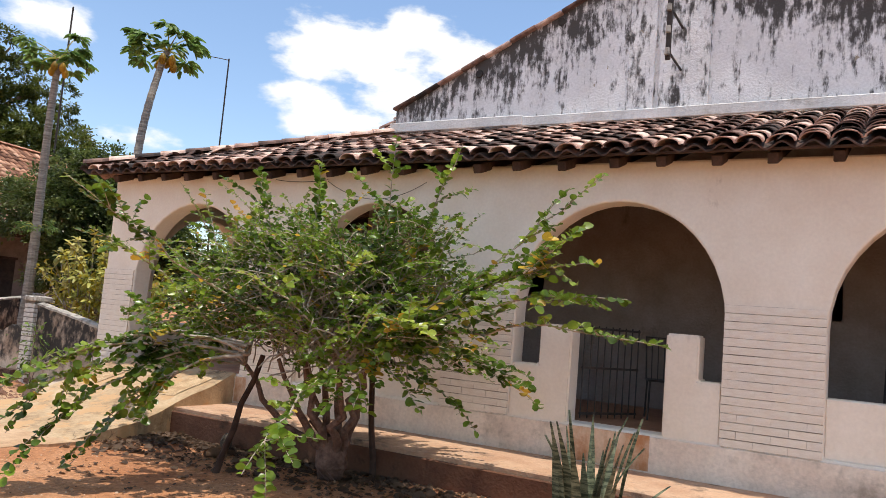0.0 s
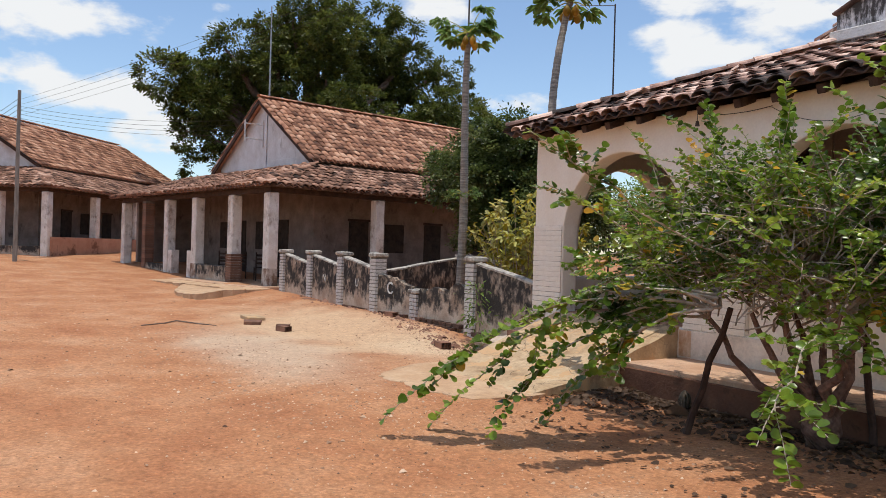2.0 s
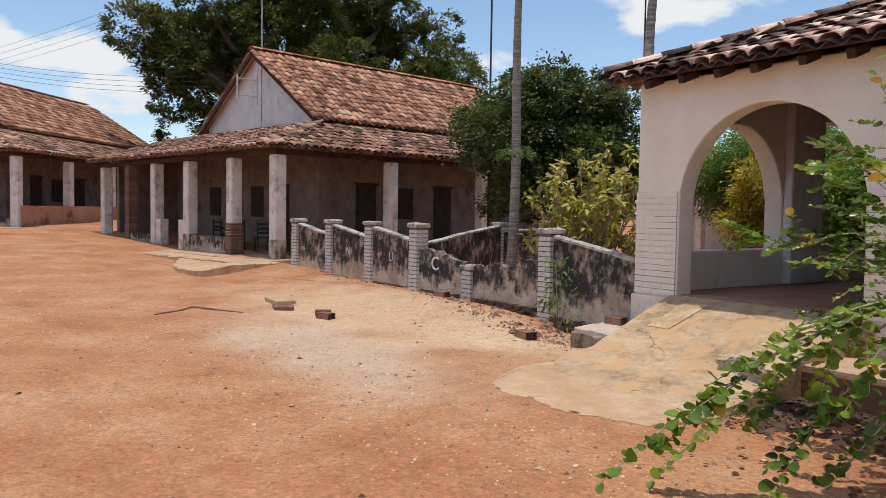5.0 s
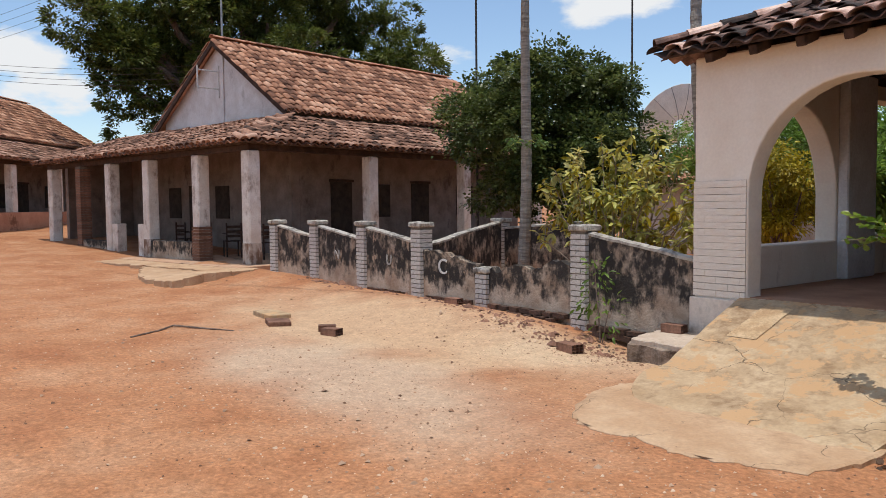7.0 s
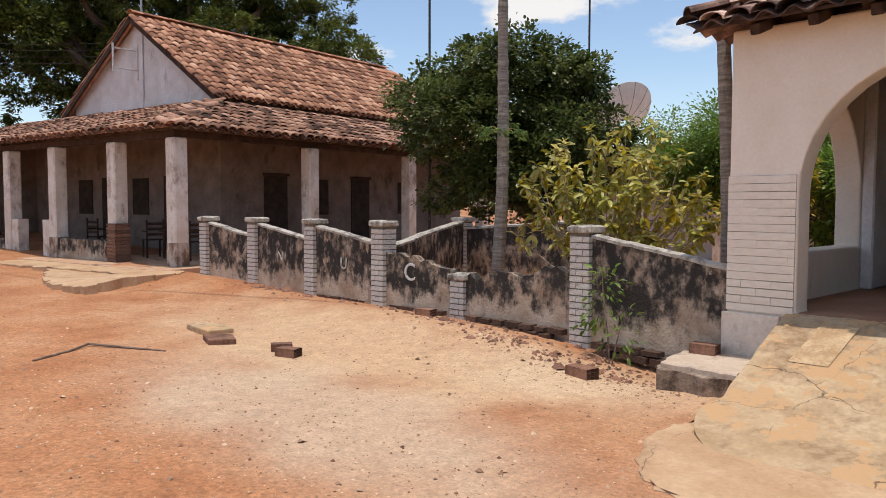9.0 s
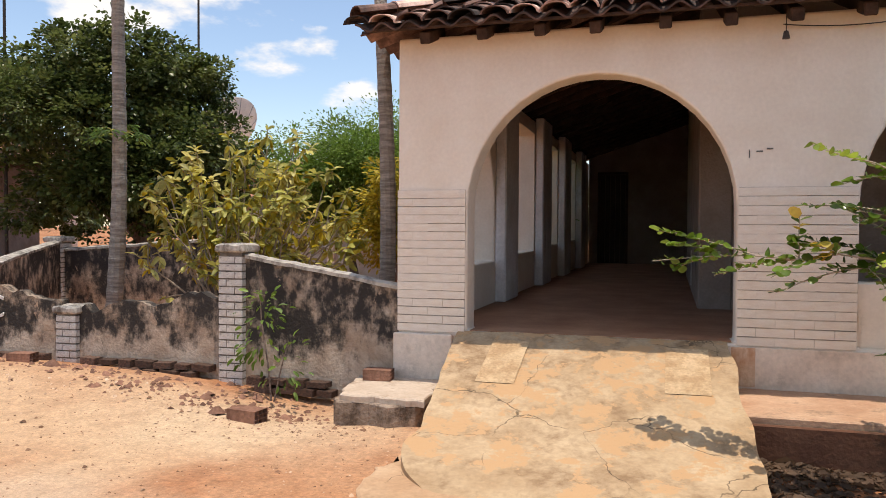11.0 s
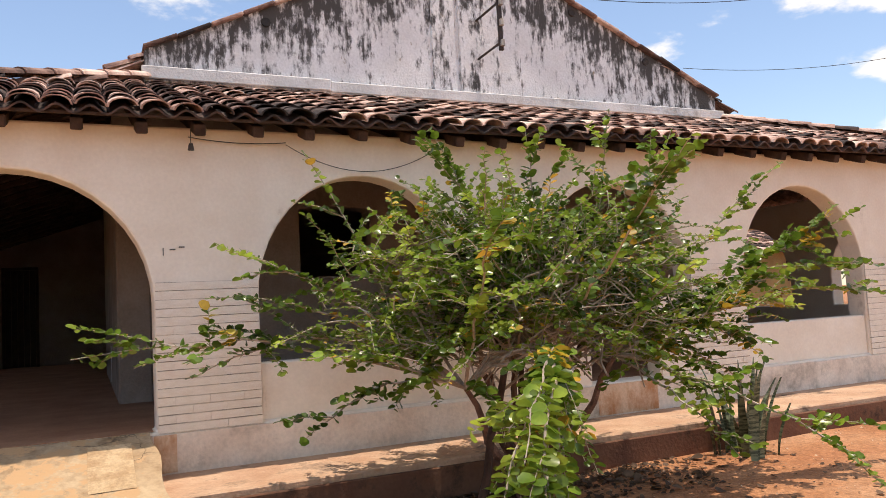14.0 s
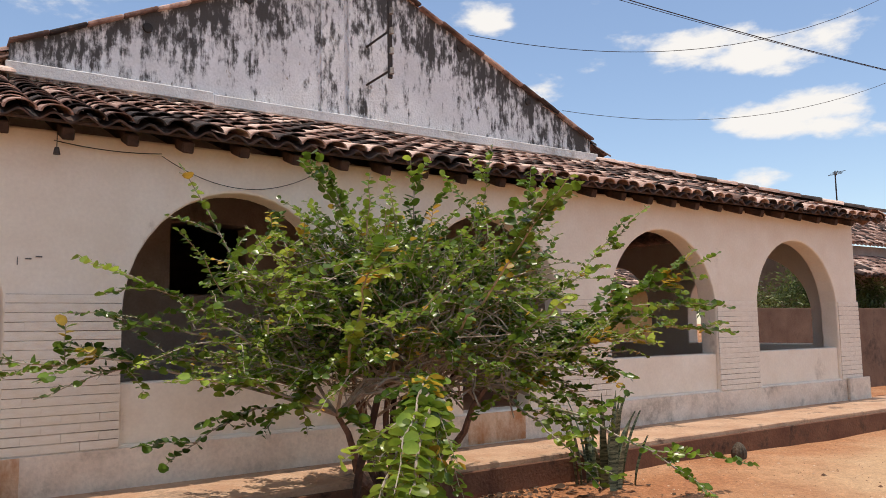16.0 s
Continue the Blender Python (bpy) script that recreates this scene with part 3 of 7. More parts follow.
def arched_wall(name, x0, x1, z0, z1, openings, thick, spring, rise, mat, parent, m=None, seg=20, label=""):
    """A wall in the local xz plane, from y = 0 to thick, with arched openings (xa, xb, sill)."""
    bm = bmesh.new()
    cache = {}

    def vert(x, y, z):
        k = (round(x, 4), round(y, 4), round(z, 4))
        if k not in cache:
            cache[k] = bm.verts.new(k)
        return cache[k]

    def both(poly):
        for y in (0, thick):
            bm.faces.new([vert(x, y, z) for x, z in poly])

    def skin(a, b):
        bm.faces.new((vert(a[0], 0, a[1]), vert(b[0], 0, b[1]), vert(b[0], thick, b[1]), vert(a[0], thick, a[1])))

    zs = sorted({z0, z1, spring, *(o[2] for o in openings)})
    edges = [x0] + [x for o in openings for x in o[:2]] + [x1]
    for i in range(0, len(edges), 2):
        xa, xb = edges[i], edges[i + 1]
        for za, zb in zip(zs, zs[1:]):
            both([(xa, za), (xb, za), (xb, zb), (xa, zb)])
            for x, end in ((xa, i == 0), (xb, i == len(edges) - 2)):
                if end:
                    skin((x, za), (x, zb))
        skin((xa, z0), (xb, z0))
        skin((xa, z1), (xb, z1))
    for xa, xb, sill in openings:
        cx, r = (xa + xb) / 2, (xb - xa) / 2
        curve = [(cx - r * math.cos(math.pi * k / seg), spring + rise * math.sin(math.pi * k / seg)) for k in range(seg + 1)]
        for a, b in zip(curve, curve[1:]):
            both([a, b, (b[0], z1), (a[0], z1)])
            skin(a, b)
            skin((a[0], z1), (b[0], z1))
        for za, zb in zip(zs, zs[1:]):
            if zb <= sill:
                both([(xa, za), (xb, za), (xb, zb), (xa, zb)])
            if sill <= za and zb <= spring:
                skin((xa, za), (xa, zb))
                skin((xb, za), (xb, zb))
        if sill > z0:
            skin((xa, sill), (xb, sill))
        skin((xa, z0), (xb, z0))
    ob = part(name, bm, mat, parent, label)
    if m is not None:
        ob.matrix_basis = m
    bv = ob.modifiers.new("soft_edges", 'BEVEL')
    bv.width, bv.segments, bv.limit_method, bv.angle_limit = 0.025, 2, 'ANGLE', radians(50)
    return ob


facade = arched_wall("wall_south", 0.0, CORNER_E, -0.3, WALL_TOP, [(a, b, FLOOR) for a, b, _ in ARCHES], 0.30, SPRING, 1.18, M_PLASTER, None)
tagged(facade, "cream-white limewashed arcade wall with round arches", "wall", kind="structure")
# low walls set back in the arches
for a, b, sill in ARCHES:
    if sill > FLOOR:
        box_part("parapet", (a - 0.004, b + 0.004, 0.045, 0.25, FLOOR - 0.01, sill), M_PLASTER, facade, "low plastered wall set back in the arch", bevel=0.012)
# parapets in the third arch, stepped up on both sides of the entrance
def stepped_parapet(profile, label=""):
    """A stepped low wall in the arch: its outline in x and z, 26 cm thick."""
    bm = bmesh.new()
    rows = [[bm.verts.new((x, y, z)) for x, z in profile] for y in (0.006, 0.27)]
    bm.faces.new(rows[0])
    bm.faces.new(rows[1][::-1])
    k = len(profile)
    for q in range(k):
        bm.faces.new((rows[0][q], rows[1][q], rows[1][(q + 1) % k], rows[0][(q + 1) % k]))
    bmesh.ops.recalc_face_normals(bm, faces=bm.faces)
    bmesh.ops.bevel(bm, geom=[e for e in bm.edges if max(v.co.z for v in e.verts) > 0.9], offset=0.018, segments=2, affect='EDGES')
    return part("parapet", bm, M_PLASTER, facade, label)


stepped_parapet([(6.99, FLOOR - 0.02), (7.67, FLOOR - 0.02), (7.67, 1.42), (7.31, 1.42), (7.31, 0.98), (6.99, 0.98)], "stepped white parapet beside the entrance")
stepped_parapet([(8.65, FLOOR - 0.02), (9.20, FLOOR - 0.02), (9.20, 0.98), (8.97, 0.98), (8.97, 1.42), (8.65, 1.42)])
M_WORN = stained("bare_orange_render", [(0.62, 0.43, 0.30), (0.72, 0.56, 0.42)], (0.46, 0.215, 0.10), amount=0.50, streak=(3, 3, 1.0), patch=2.2, flake=7.0, flake_amount=0.7)
box_part("plinth", (2.96, CORNER_E, -0.022, -0.001, -0.25, 0.395), M_PLINTH, facade, "grimy white plinth", bevel=0.006)
box_part("plinth", (-0.03, 0.55, -0.05, -0.001, -0.30, 0.385), M_PLINTH, facade, bevel=0.01)
box_part("plinth", (CORNER_E - 0.55, CORNER_E + 0.12, -0.08, -0.024, -0.1, 0.42), M_PLINTH, facade, bevel=0.01)
box_part("worn_band", (2.99, 3.18, -0.029, -0.023, 0.06, 0.39), M_WORN, facade, "bare orange render", bevel=0.002)
box_part("worn_band", (7.70, 8.55, -0.029, -0.023, 0.06, 0.40), M_WORN, facade, bevel=0.002)

WEST_TURN = Matrix.Rotation(radians(90), 4, 'Z') @ Matrix.Translation((0, -0.30, 0))
west_wall = arched_wall("wall_west", 0.0, 3.0, -0.3, WALL_TOP, [(0.36, 2.56, SILL)], 0.30, SPRING, 1.18, M_PLASTER, None, m=Matrix.Translation((0.0, 0.302, 0)) @ WEST_TURN)
tagged(west_wall, "white side wall of the veranda with an arch", "wall", kind="structure")
west_far = arched_wall("wall_west_far", 0.0, BACK_Y - 3.304, -0.3, WALL_TOP, [(0.46, 2.60, 1.0), (3.60, 5.36, 1.06), (6.40, 8.40, 1.1), (9.40, 10.5, 1.1)], 0.30, 2.93, 0.03, M_PLASTER, None, m=Matrix.Translation((0.0, 3.304, 0)) @ WEST_TURN)
tagged(west_far, "white side wall of the veranda with square openings", "wall", kind="structure")
for ya, yb in ((2.88, 3.74), (5.93, 6.88), (8.69, 9.68), (11.73, 12.68)):
    box_part("pilaster", (0.302, 0.45, ya, yb, FLOOR, 3.22), M_HOUSE_WHITE, west_far, "thick white inner pier", bevel=0.02).matrix_basis = west_far.matrix_basis.inverted()
east_wall = arched_wall("wall_east", 0.0, BACK_Y, -0.3, WALL_TOP, [(0.40, 3.15, 1.0), (4.15, 6.35, 1.0), (7.35, 9.55, 1.0), (10.55, 12.75, 1.0)], 0.30, SPRING, 1.18, M_PLASTER, None,
                        m=Matrix.Translation((CORNER_E, 0.302, 0)) @ Matrix.Rotation(radians(90), 4, 'Z'))
tagged(east_wall, "shaded veranda side wall with arches", "wall", kind="structure")

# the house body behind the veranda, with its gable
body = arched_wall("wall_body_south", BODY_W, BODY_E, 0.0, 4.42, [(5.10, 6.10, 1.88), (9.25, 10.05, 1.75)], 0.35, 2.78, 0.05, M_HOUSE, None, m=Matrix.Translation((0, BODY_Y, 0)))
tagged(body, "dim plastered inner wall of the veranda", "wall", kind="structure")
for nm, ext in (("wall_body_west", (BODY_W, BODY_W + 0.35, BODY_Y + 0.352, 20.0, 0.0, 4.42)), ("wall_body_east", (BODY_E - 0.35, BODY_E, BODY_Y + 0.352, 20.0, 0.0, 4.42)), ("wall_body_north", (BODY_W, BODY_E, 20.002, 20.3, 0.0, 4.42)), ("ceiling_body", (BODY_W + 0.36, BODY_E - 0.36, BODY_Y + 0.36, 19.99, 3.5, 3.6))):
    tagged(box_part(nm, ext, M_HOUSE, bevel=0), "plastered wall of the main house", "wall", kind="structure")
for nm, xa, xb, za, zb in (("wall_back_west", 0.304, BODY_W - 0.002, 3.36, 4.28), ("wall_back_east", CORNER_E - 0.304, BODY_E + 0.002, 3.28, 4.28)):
    bm = bmesh.new()
    q = [[bm.verts.new((x, y, z)) for x, z in ((xa, 0.0), (xb, 0.0), (xb, zb), (xa, za))] for y in (BACK_Y, BACK_Y + 0.3)]
    bm.faces.new(q[0])
    bm.faces.new(q[1][::-1])
    for i in range(4):
        bm.faces.new((q[0][i], q[0][(i + 1) % 4], q[1][(i + 1) % 4], q[1][i]))
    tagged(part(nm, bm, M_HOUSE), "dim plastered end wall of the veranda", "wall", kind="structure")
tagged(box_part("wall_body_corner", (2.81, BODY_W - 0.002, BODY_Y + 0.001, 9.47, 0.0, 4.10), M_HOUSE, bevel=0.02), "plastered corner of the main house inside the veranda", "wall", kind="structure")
box_part("dado", (2.80, 3.35, BODY_Y - 0.02, BODY_Y - 0.001, 0.50, 1.05), M_HOUSE_WHITE, body, "pale painted dado", bevel=0.003)
PEAK_X, PEAK_Z, GABLE_Z = 7.95, 7.02, 4.84
bm = bmesh.new()
prof = [(BODY_W, 4.424), (BODY_E, 4.424), (BODY_E, GABLE_Z), (PEAK_X, PEAK_Z), (BODY_W, GABLE_Z)]
fr = [bm.verts.new((x, BODY_Y, z)) for x, z in prof]
bk = [bm.verts.new((x, BODY_Y + 0.32, z)) for x, z in prof]
bm.faces.new(fr)
bm.faces.new(bk[::-1])
for i in range(5):
    bm.faces.new((fr[i], fr[(i + 1) % 5], bk[(i + 1) % 5], bk[i]))
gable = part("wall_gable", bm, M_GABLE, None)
tagged(gable, "weathered white gable wall streaked with black mould", "gable wall", kind="structure")
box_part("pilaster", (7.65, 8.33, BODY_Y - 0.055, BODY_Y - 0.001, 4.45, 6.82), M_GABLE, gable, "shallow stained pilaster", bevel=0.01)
box_part("flashing", (BODY_W - 0.05, 5.6, BODY_Y - 0.10, BODY_Y - 0.062, 4.44, 4.60), M_FLASHING, gable, "pale cement flashing strip", bevel=0.01)
box_part("flashing", (5.6, BODY_E + 0.1, BODY_Y - 0.10, BODY_Y - 0.062, 4.42, 4.57), M_FLASHING, gable, bevel=0.01)
for vx, vz in ((4.75, 5.35), (6.1, 6.05), (9.75, 6.05), (11.2, 5.35)):
    bm = bmesh.new()
    bmesh.ops.create_cone(bm, segments=12, radius1=0.07, radius2=0.06, depth=0.03, cap_ends=True, matrix=Matrix.Translation((vx, BODY_Y - 0.008, vz)) @ Matrix.Rotation(radians(90), 4, 'X'))
    part("vent", bm, M_IRON, gable, "small dark vent hole")
# coping tiles along the gable's edge
for sgn, xa in ((1, BODY_W), (-1, BODY_E)):
    k = 0
    while True:
        xx = xa + sgn * 0.42 * k
        if (PEAK_X - xx) * sgn < 0.1:
            break
        zz = GABLE_Z + (PEAK_Z - GABLE_Z) * abs(xx - (BODY_W if sgn > 0 else BODY_E)) / (PEAK_X - BODY_W)
        if (sgn > 0 and xx < BODY_W) or (sgn < 0 and xx > BODY_E):
            zz = GABLE_Z - abs(xx - (BODY_W if sgn > 0 else BODY_E)) * 0.46
        box_part("coping_tile", (-0.23, 0.23, -0.10, 0.42, 0.0, 0.045), M_TILE, gable, bevel=0.012,
                 m=Matrix.Translation((xx + 0.2 * sgn, BODY_Y, zz + 0.075 + random.uniform(-.012, .012))) @ Matrix.Rotation(-sgn * math.atan(0.459) + random.uniform(-.03, .03), 4, 'Y'))
        k += 1

tagged(box_part("floor_veranda", (0.31, CORNER_E - 0.31, 0.302, BACK_Y, 0.1, FLOOR), M_FLOOR, bevel=0), "dusty cement veranda floor", "floor", kind="structure")
tagged(box_part("threshold", (0.71, 2.99, 0.004, 0.300, 0.425, 0.432), M_FLOOR, bevel=0), "dusty cement threshold", "floor", kind="structure")

# ---- roof tiles ----
def tile_shape(length=0.46, r0=0.128, r1=0.100, seg=7, thick=0.016):
    """A half-round clay tile: convex side up, wide end at the eave (y = 0), narrowing upwards."""
    v, f = [], []
    for y, r in ((0, r0), (length, r1)):
        for rr in (r, r - thick):
            for k in range(seg + 1):
                a = math.pi * k / seg
                v.append((-rr * math.cos(a), y, rr * 0.60 * math.sin(a)))
    n = seg + 1
    for k in range(seg):
        f.append((k, k + 1, 2 * n + k + 1, 2 * n + k))
        f.append((n + k + 1, n + k, 3 * n + k, 3 * n + k + 1))
        f.append((k + 1, k, n + k, n + k + 1))
    return v, f


TILE_V, TILE_F = tile_shape()
TILE_ME = bpy.data.meshes.new("roof_tile")
TILE_ME.from_pydata(TILE_V, [], TILE_F)
TILE_ME.materials.append(M_TILE)


def tile_rows(width, length, pitch=0.255, course=0.34, seed=1, left=None, right=None):
    """Poses of cover tiles on a slope: x along the eave, y up the slope; left/right bound x as functions of y."""
    rng = np.random.default_rng(seed)
    out = []
    for j in range(int(length / course)):
        for i in range(int(width / pitch) + 1):
            x, y = i * pitch, j * course
            lo = left(y) if left else 0
            hi = right(y) if right else width
            if x < lo or x > hi:
                continue
            jit = rng.normal(0, 1, 6)
            out.append((j, Matrix.Translation((x + 0.012 * jit[0], y - 0.02 + 0.022 * jit[1], 0.010 + 0.006 * abs(jit[2]))) @ Euler((-0.048 + 0.018 * jit[3], 0.06 * jit[4], 0.04 * jit[5])).to_matrix().to_4x4()))
    return out


def channel_sheet(width, length, pitch, left=None, right=None):
    """The hollow under-tiles as one thick corrugated sheet."""
    v, f = [], []
    nx, ny = int(width / pitch) * 8 + 4, max(2, int(length / 0.34))
    for s in (0, 1):
        for j in range(ny + 1):
            for i in range(nx + 1):
                y = length * j / ny
                lo = left(y) if left else 0
                hi = right(y) if right else width
                x = min(max(i * pitch / 8, lo), hi)
                z = 0.034 * math.cos(2 * math.pi * x / pitch) - 0.012 - 0.018 * s
                v.append((x, y - 0.02, z))
    w = nx + 1
    o = w * (ny + 1)
    for j in range(ny):
        for i in range(nx):
            a = j * w + i
            f.append((a, a + 1, a + w + 1, a + w))
            f.append((o + a + 1, o + a, o + a + w, o + a + w + 1))
    for i in range(nx):
        f.append((i + 1, i, o + i, o + i + 1))
    for j in range(ny):
        a = j * w
        f.append((a, a + w, o + a + w, o + a))
        a += nx
        f.append((a + w, a, o + a, o + a + w))
    return v, f


def tiled_slope(parent, m, width, length, mat, seed, pieces=None, left=None, right=None, pitch=0.255):
    """A tiled slope under parent; m lays its plane. pieces(row, x): which tiles stand as parts of their own."""
    v, f = channel_sheet(width, length, pitch, left, right)
    sheet = raw_mesh("under_tiles", v, f, mat, parent)
    sheet.matrix_basis = m
    rest = []
    for j, t in tile_rows(width, length, pitch, seed=seed, left=left, right=right):
        if pieces and pieces(j, t.translation.x):
            ob = new("roof_tile", TILE_ME)
            ob.parent = parent
            ob.matrix_basis = m @ t
        else:
            rest.append(np.array(m @ t))
    if rest:
        stamp("cover_tiles", TILE_V, TILE_F, rest, mat, parent, "rows of clay cover tiles")


EAVE_Z, EAVE_Y = 3.20, -0.40
SLOPE = math.atan2(4.37 - EAVE_Z, BODY_Y - EAVE_Y)
LEN_S = math.hypot(4.37 - EAVE_Z, BODY_Y - EAVE_Y)
roof_s = thing("roof_veranda", "uneven old clay tile roof over the veranda", "roof", kind="structure")
EAVE_W = -0.27
m_s = Matrix.Translation((EAVE_W, EAVE_Y, EAVE_Z)) @ Matrix.Rotation(SLOPE, 4, 'X')
W_S = CORNER_E + 0.35 - EAVE_W
hip = math.cos(SLOPE)
tiled_slope(roof_s, m_s, W_S, LEN_S, M_TILE, 11, pieces=lambda j, x: j < 5 and 0.0 < x < 20, left=lambda y: y * hip * 1.02, right=lambda y: W_S - y * hip * 1.0)
roof_w = thing("roof_veranda_west", "clay tile roof over the side veranda", "roof", kind="structure")
LEN_W = math.hypot(BODY_W - EAVE_W, 4.37 - EAVE_Z)
SL_W = math.atan2(4.37 - EAVE_Z, BODY_W - EAVE_W)
m_w = Matrix.Translation((EAVE_W, BACK_Y + 0.6, EAVE_Z)) @ Matrix.Rotation(radians(-90), 4, 'Z') @ Matrix.Rotation(SL_W, 4, 'X')
W_W = BACK_Y + 0.6 - EAVE_Y
tiled_slope(roof_w, m_w, W_W, LEN_W, M_TILE, 12, right=lambda y: W_W - y * math.cos(SL_W) * 0.98)
roof_e = thing("roof_veranda_east", "clay tile roof over the far side veranda", "roof", kind="structure")
m_e = Matrix.Translation((CORNER_E + 0.35, EAVE_Y, EAVE_Z)) @ Matrix.Rotation(radians(90), 4, 'Z') @ Matrix.Rotation(math.atan2(1.17, CORNER_E + 0.35 - BODY_E), 4, 'X')
tiled_slope(roof_e, m_e, W_W, math.hypot(CORNER_E + 0.35 - BODY_E, 1.17), M_TILE, 13, left=lambda y: y * 0.8)
# hip ridge tiles
for a, b in (((EAVE_W, EAVE_Y, EAVE_Z + 0.06), (BODY_W, BODY_Y, 4.44)), ((CORNER_E + 0.35, EAVE_Y, EAVE_Z + 0.06), (BODY_E + 0.1, BODY_Y, 4.44))):
    a, b = Vector(a), Vector(b)
    n_t = int((b - a).length / 0.36)
    q = (b - a).normalized().to_track_quat('Y', 'Z').to_matrix().to_4x4()
    for k in range(n_t):
        ob = new("ridge_tile", TILE_ME)
        ob.parent = roof_s
        ob.matrix_basis = Matrix.Translation(a.lerp(b, k / n_t) + Vector((0, 0, 0.03))) @ q @ Matrix.Diagonal((1.15, 1, 1.15, 1))
# the main gable roof behind the wall
for nm, sx in (("roof_main_west", 1), ("roof_main_east", -1)):
    r = thing(nm, "clay tile roof of the main house", "roof", kind="structure")
    x_e = BODY_W - 0.45 if sx > 0 else BODY_E + 0.45
    rise, run = PEAK_Z - 4.62, abs(PEAK_X - x_e)
    ang = math.atan2(rise, run)
    if sx > 0:
        mm = Matrix.Translation((x_e, 20.0, 4.60)) @ Matrix.Rotation(radians(-90), 4, 'Z') @ Matrix.Rotation(ang, 4, 'X')
    else:
        mm = Matrix.Translation((x_e, BODY_Y + 0.1, 4.60)) @ Matrix.Rotation(radians(90), 4, 'Z') @ Matrix.Rotation(ang, 4, 'X')
    tiled_slope(r, mm, 20.0 - BODY_Y - 0.1, math.hypot(rise, run), M_TILE, 14 + sx)

# rafters under the eave, and the wall plate
raf = thing("rafters", "dark wooden rafter ends under the eave", "rafter", kind="structure")
x = 0.34
rng = random.Random(5)
while x < CORNER_E:
    mm = Matrix.Translation((x + rng.uniform(-.03, .03), EAVE_Y + 0.12, EAVE_Z - 0.100 + rng.uniform(-.01, .01))) @ Matrix.Rotation(SLOPE, 4, 'X')
    reach = min(LEN_S - 0.25, (x - EAVE_W) * 1.0 - 0.1, (CORNER_E + 0.35 - x) * 1.0)
    box_part("rafter", (-0.05, 0.05, 0, reach, -0.075, 0.03), M_WOOD, raf, bevel=0.01, m=mm)
    x += 0.515
box_part("eave_batten", (EAVE_W + 0.1, CORNER_E + 0.2, EAVE_Y + 0.03, EAVE_Y + 0.07, EAVE_Z - 0.055, EAVE_Z - 0.03), M_WOOD, raf, bevel=0.004)
for k in range(1, 24):
    box_part("rafter", (EAVE_W + 0.15, min(BODY_W - 0.1, EAVE_W + 0.6 * k + 0.55), -0.05, 0.05, -0.05, 0.04), M_WOOD, raf, bevel=0.01,
             m=Matrix.Translation((0, 0.6 * k + 0.35, EAVE_Z - 0.02)) @ Matrix.Translation((EAVE_W, 0, 0)) @ Matrix.Rotation(-SL_W, 4, 'Y') @ Matrix.Translation((-EAVE_W, 0, -0.09)))

# ledge along the facade
def rough_slab(name, outline, z0, z1, mat, label, category, jitter=0.02, seed=1, kind="structure", step=0.25):
    """A slab with a broken edge: outline in xy, top z1 given as a number or a function of x and y."""
    rng = np.random.default_rng(seed)
    pts = []
    for (ax, ay), (bx, by) in zip(outline, outline[1:] + outline[:1]):
        n = max(1, int(math.hypot(bx - ax, by - ay) / step))
        for k in range(n):
            pts.append((ax + (bx - ax) * k / n + rng.normal(0, jitter), ay + (by - ay) * k / n + rng.normal(0, jitter)))
    top = z1 if callable(z1) else (lambda x, y: z1)
    bm = bmesh.new()
    low = [bm.verts.new((x, y, z0)) for x, y in pts]
    high = [bm.verts.new((x, y, top(x, y) - 0.012)) for x, y in pts]
    cx, cy = sum(p[0] for p in pts) / len(pts), sum(p[1] for p in pts) / len(pts)
    inn = [bm.verts.new((x + (cx - x) * 0.02, y + (cy - y) * 0.03, top(x, y))) for x, y in pts]
    k = len(pts)
    for i in range(k):
        bm.faces.new((low[i], low[(i + 1) % k], high[(i + 1) % k], high[i]))
        bm.faces.new((high[i], high[(i + 1) % k], inn[(i + 1) % k], inn[i]))
    f = bm.faces.new(inn)
    bmesh.ops.triangulate(bm, faces=[f])
    return tagged(part(name, bm, mat), label, category, kind=kind)


rough_slab("ledge", [(2.98, -1.02), (17.2, -1.02), (17.2, -0.001), (2.98, -0.001)], -0.5, 0.045, M_LEDGE, "raised cement walkway dusted with red earth", "walkway", 0.008, 4)


# strip added on the ledge's front: earth brown, with its shade in the colour
box_part("kerb_face", (3.0, 17.18, -1.075, -1.035, -0.45, -0.005), stained("shaded_earthy_cement", [(0.12, 0.05, 0.03), (0.20, 0.095, 0.055)], (0.055, 0.03, 0.02), amount=0.3, streak=(2, 2, 2), patch=2.5), bpy.data.objects["ledge"], "earth-brown kerb face, darkened for shade", bevel=0.01)


def ramp_top(x, y):
    t = min(1.0, max(0.0, -y / 1.55))
    return 0.425 - 0.52 * t + (0 if -y < 1.55 else 0.105 * (y + 1.55))


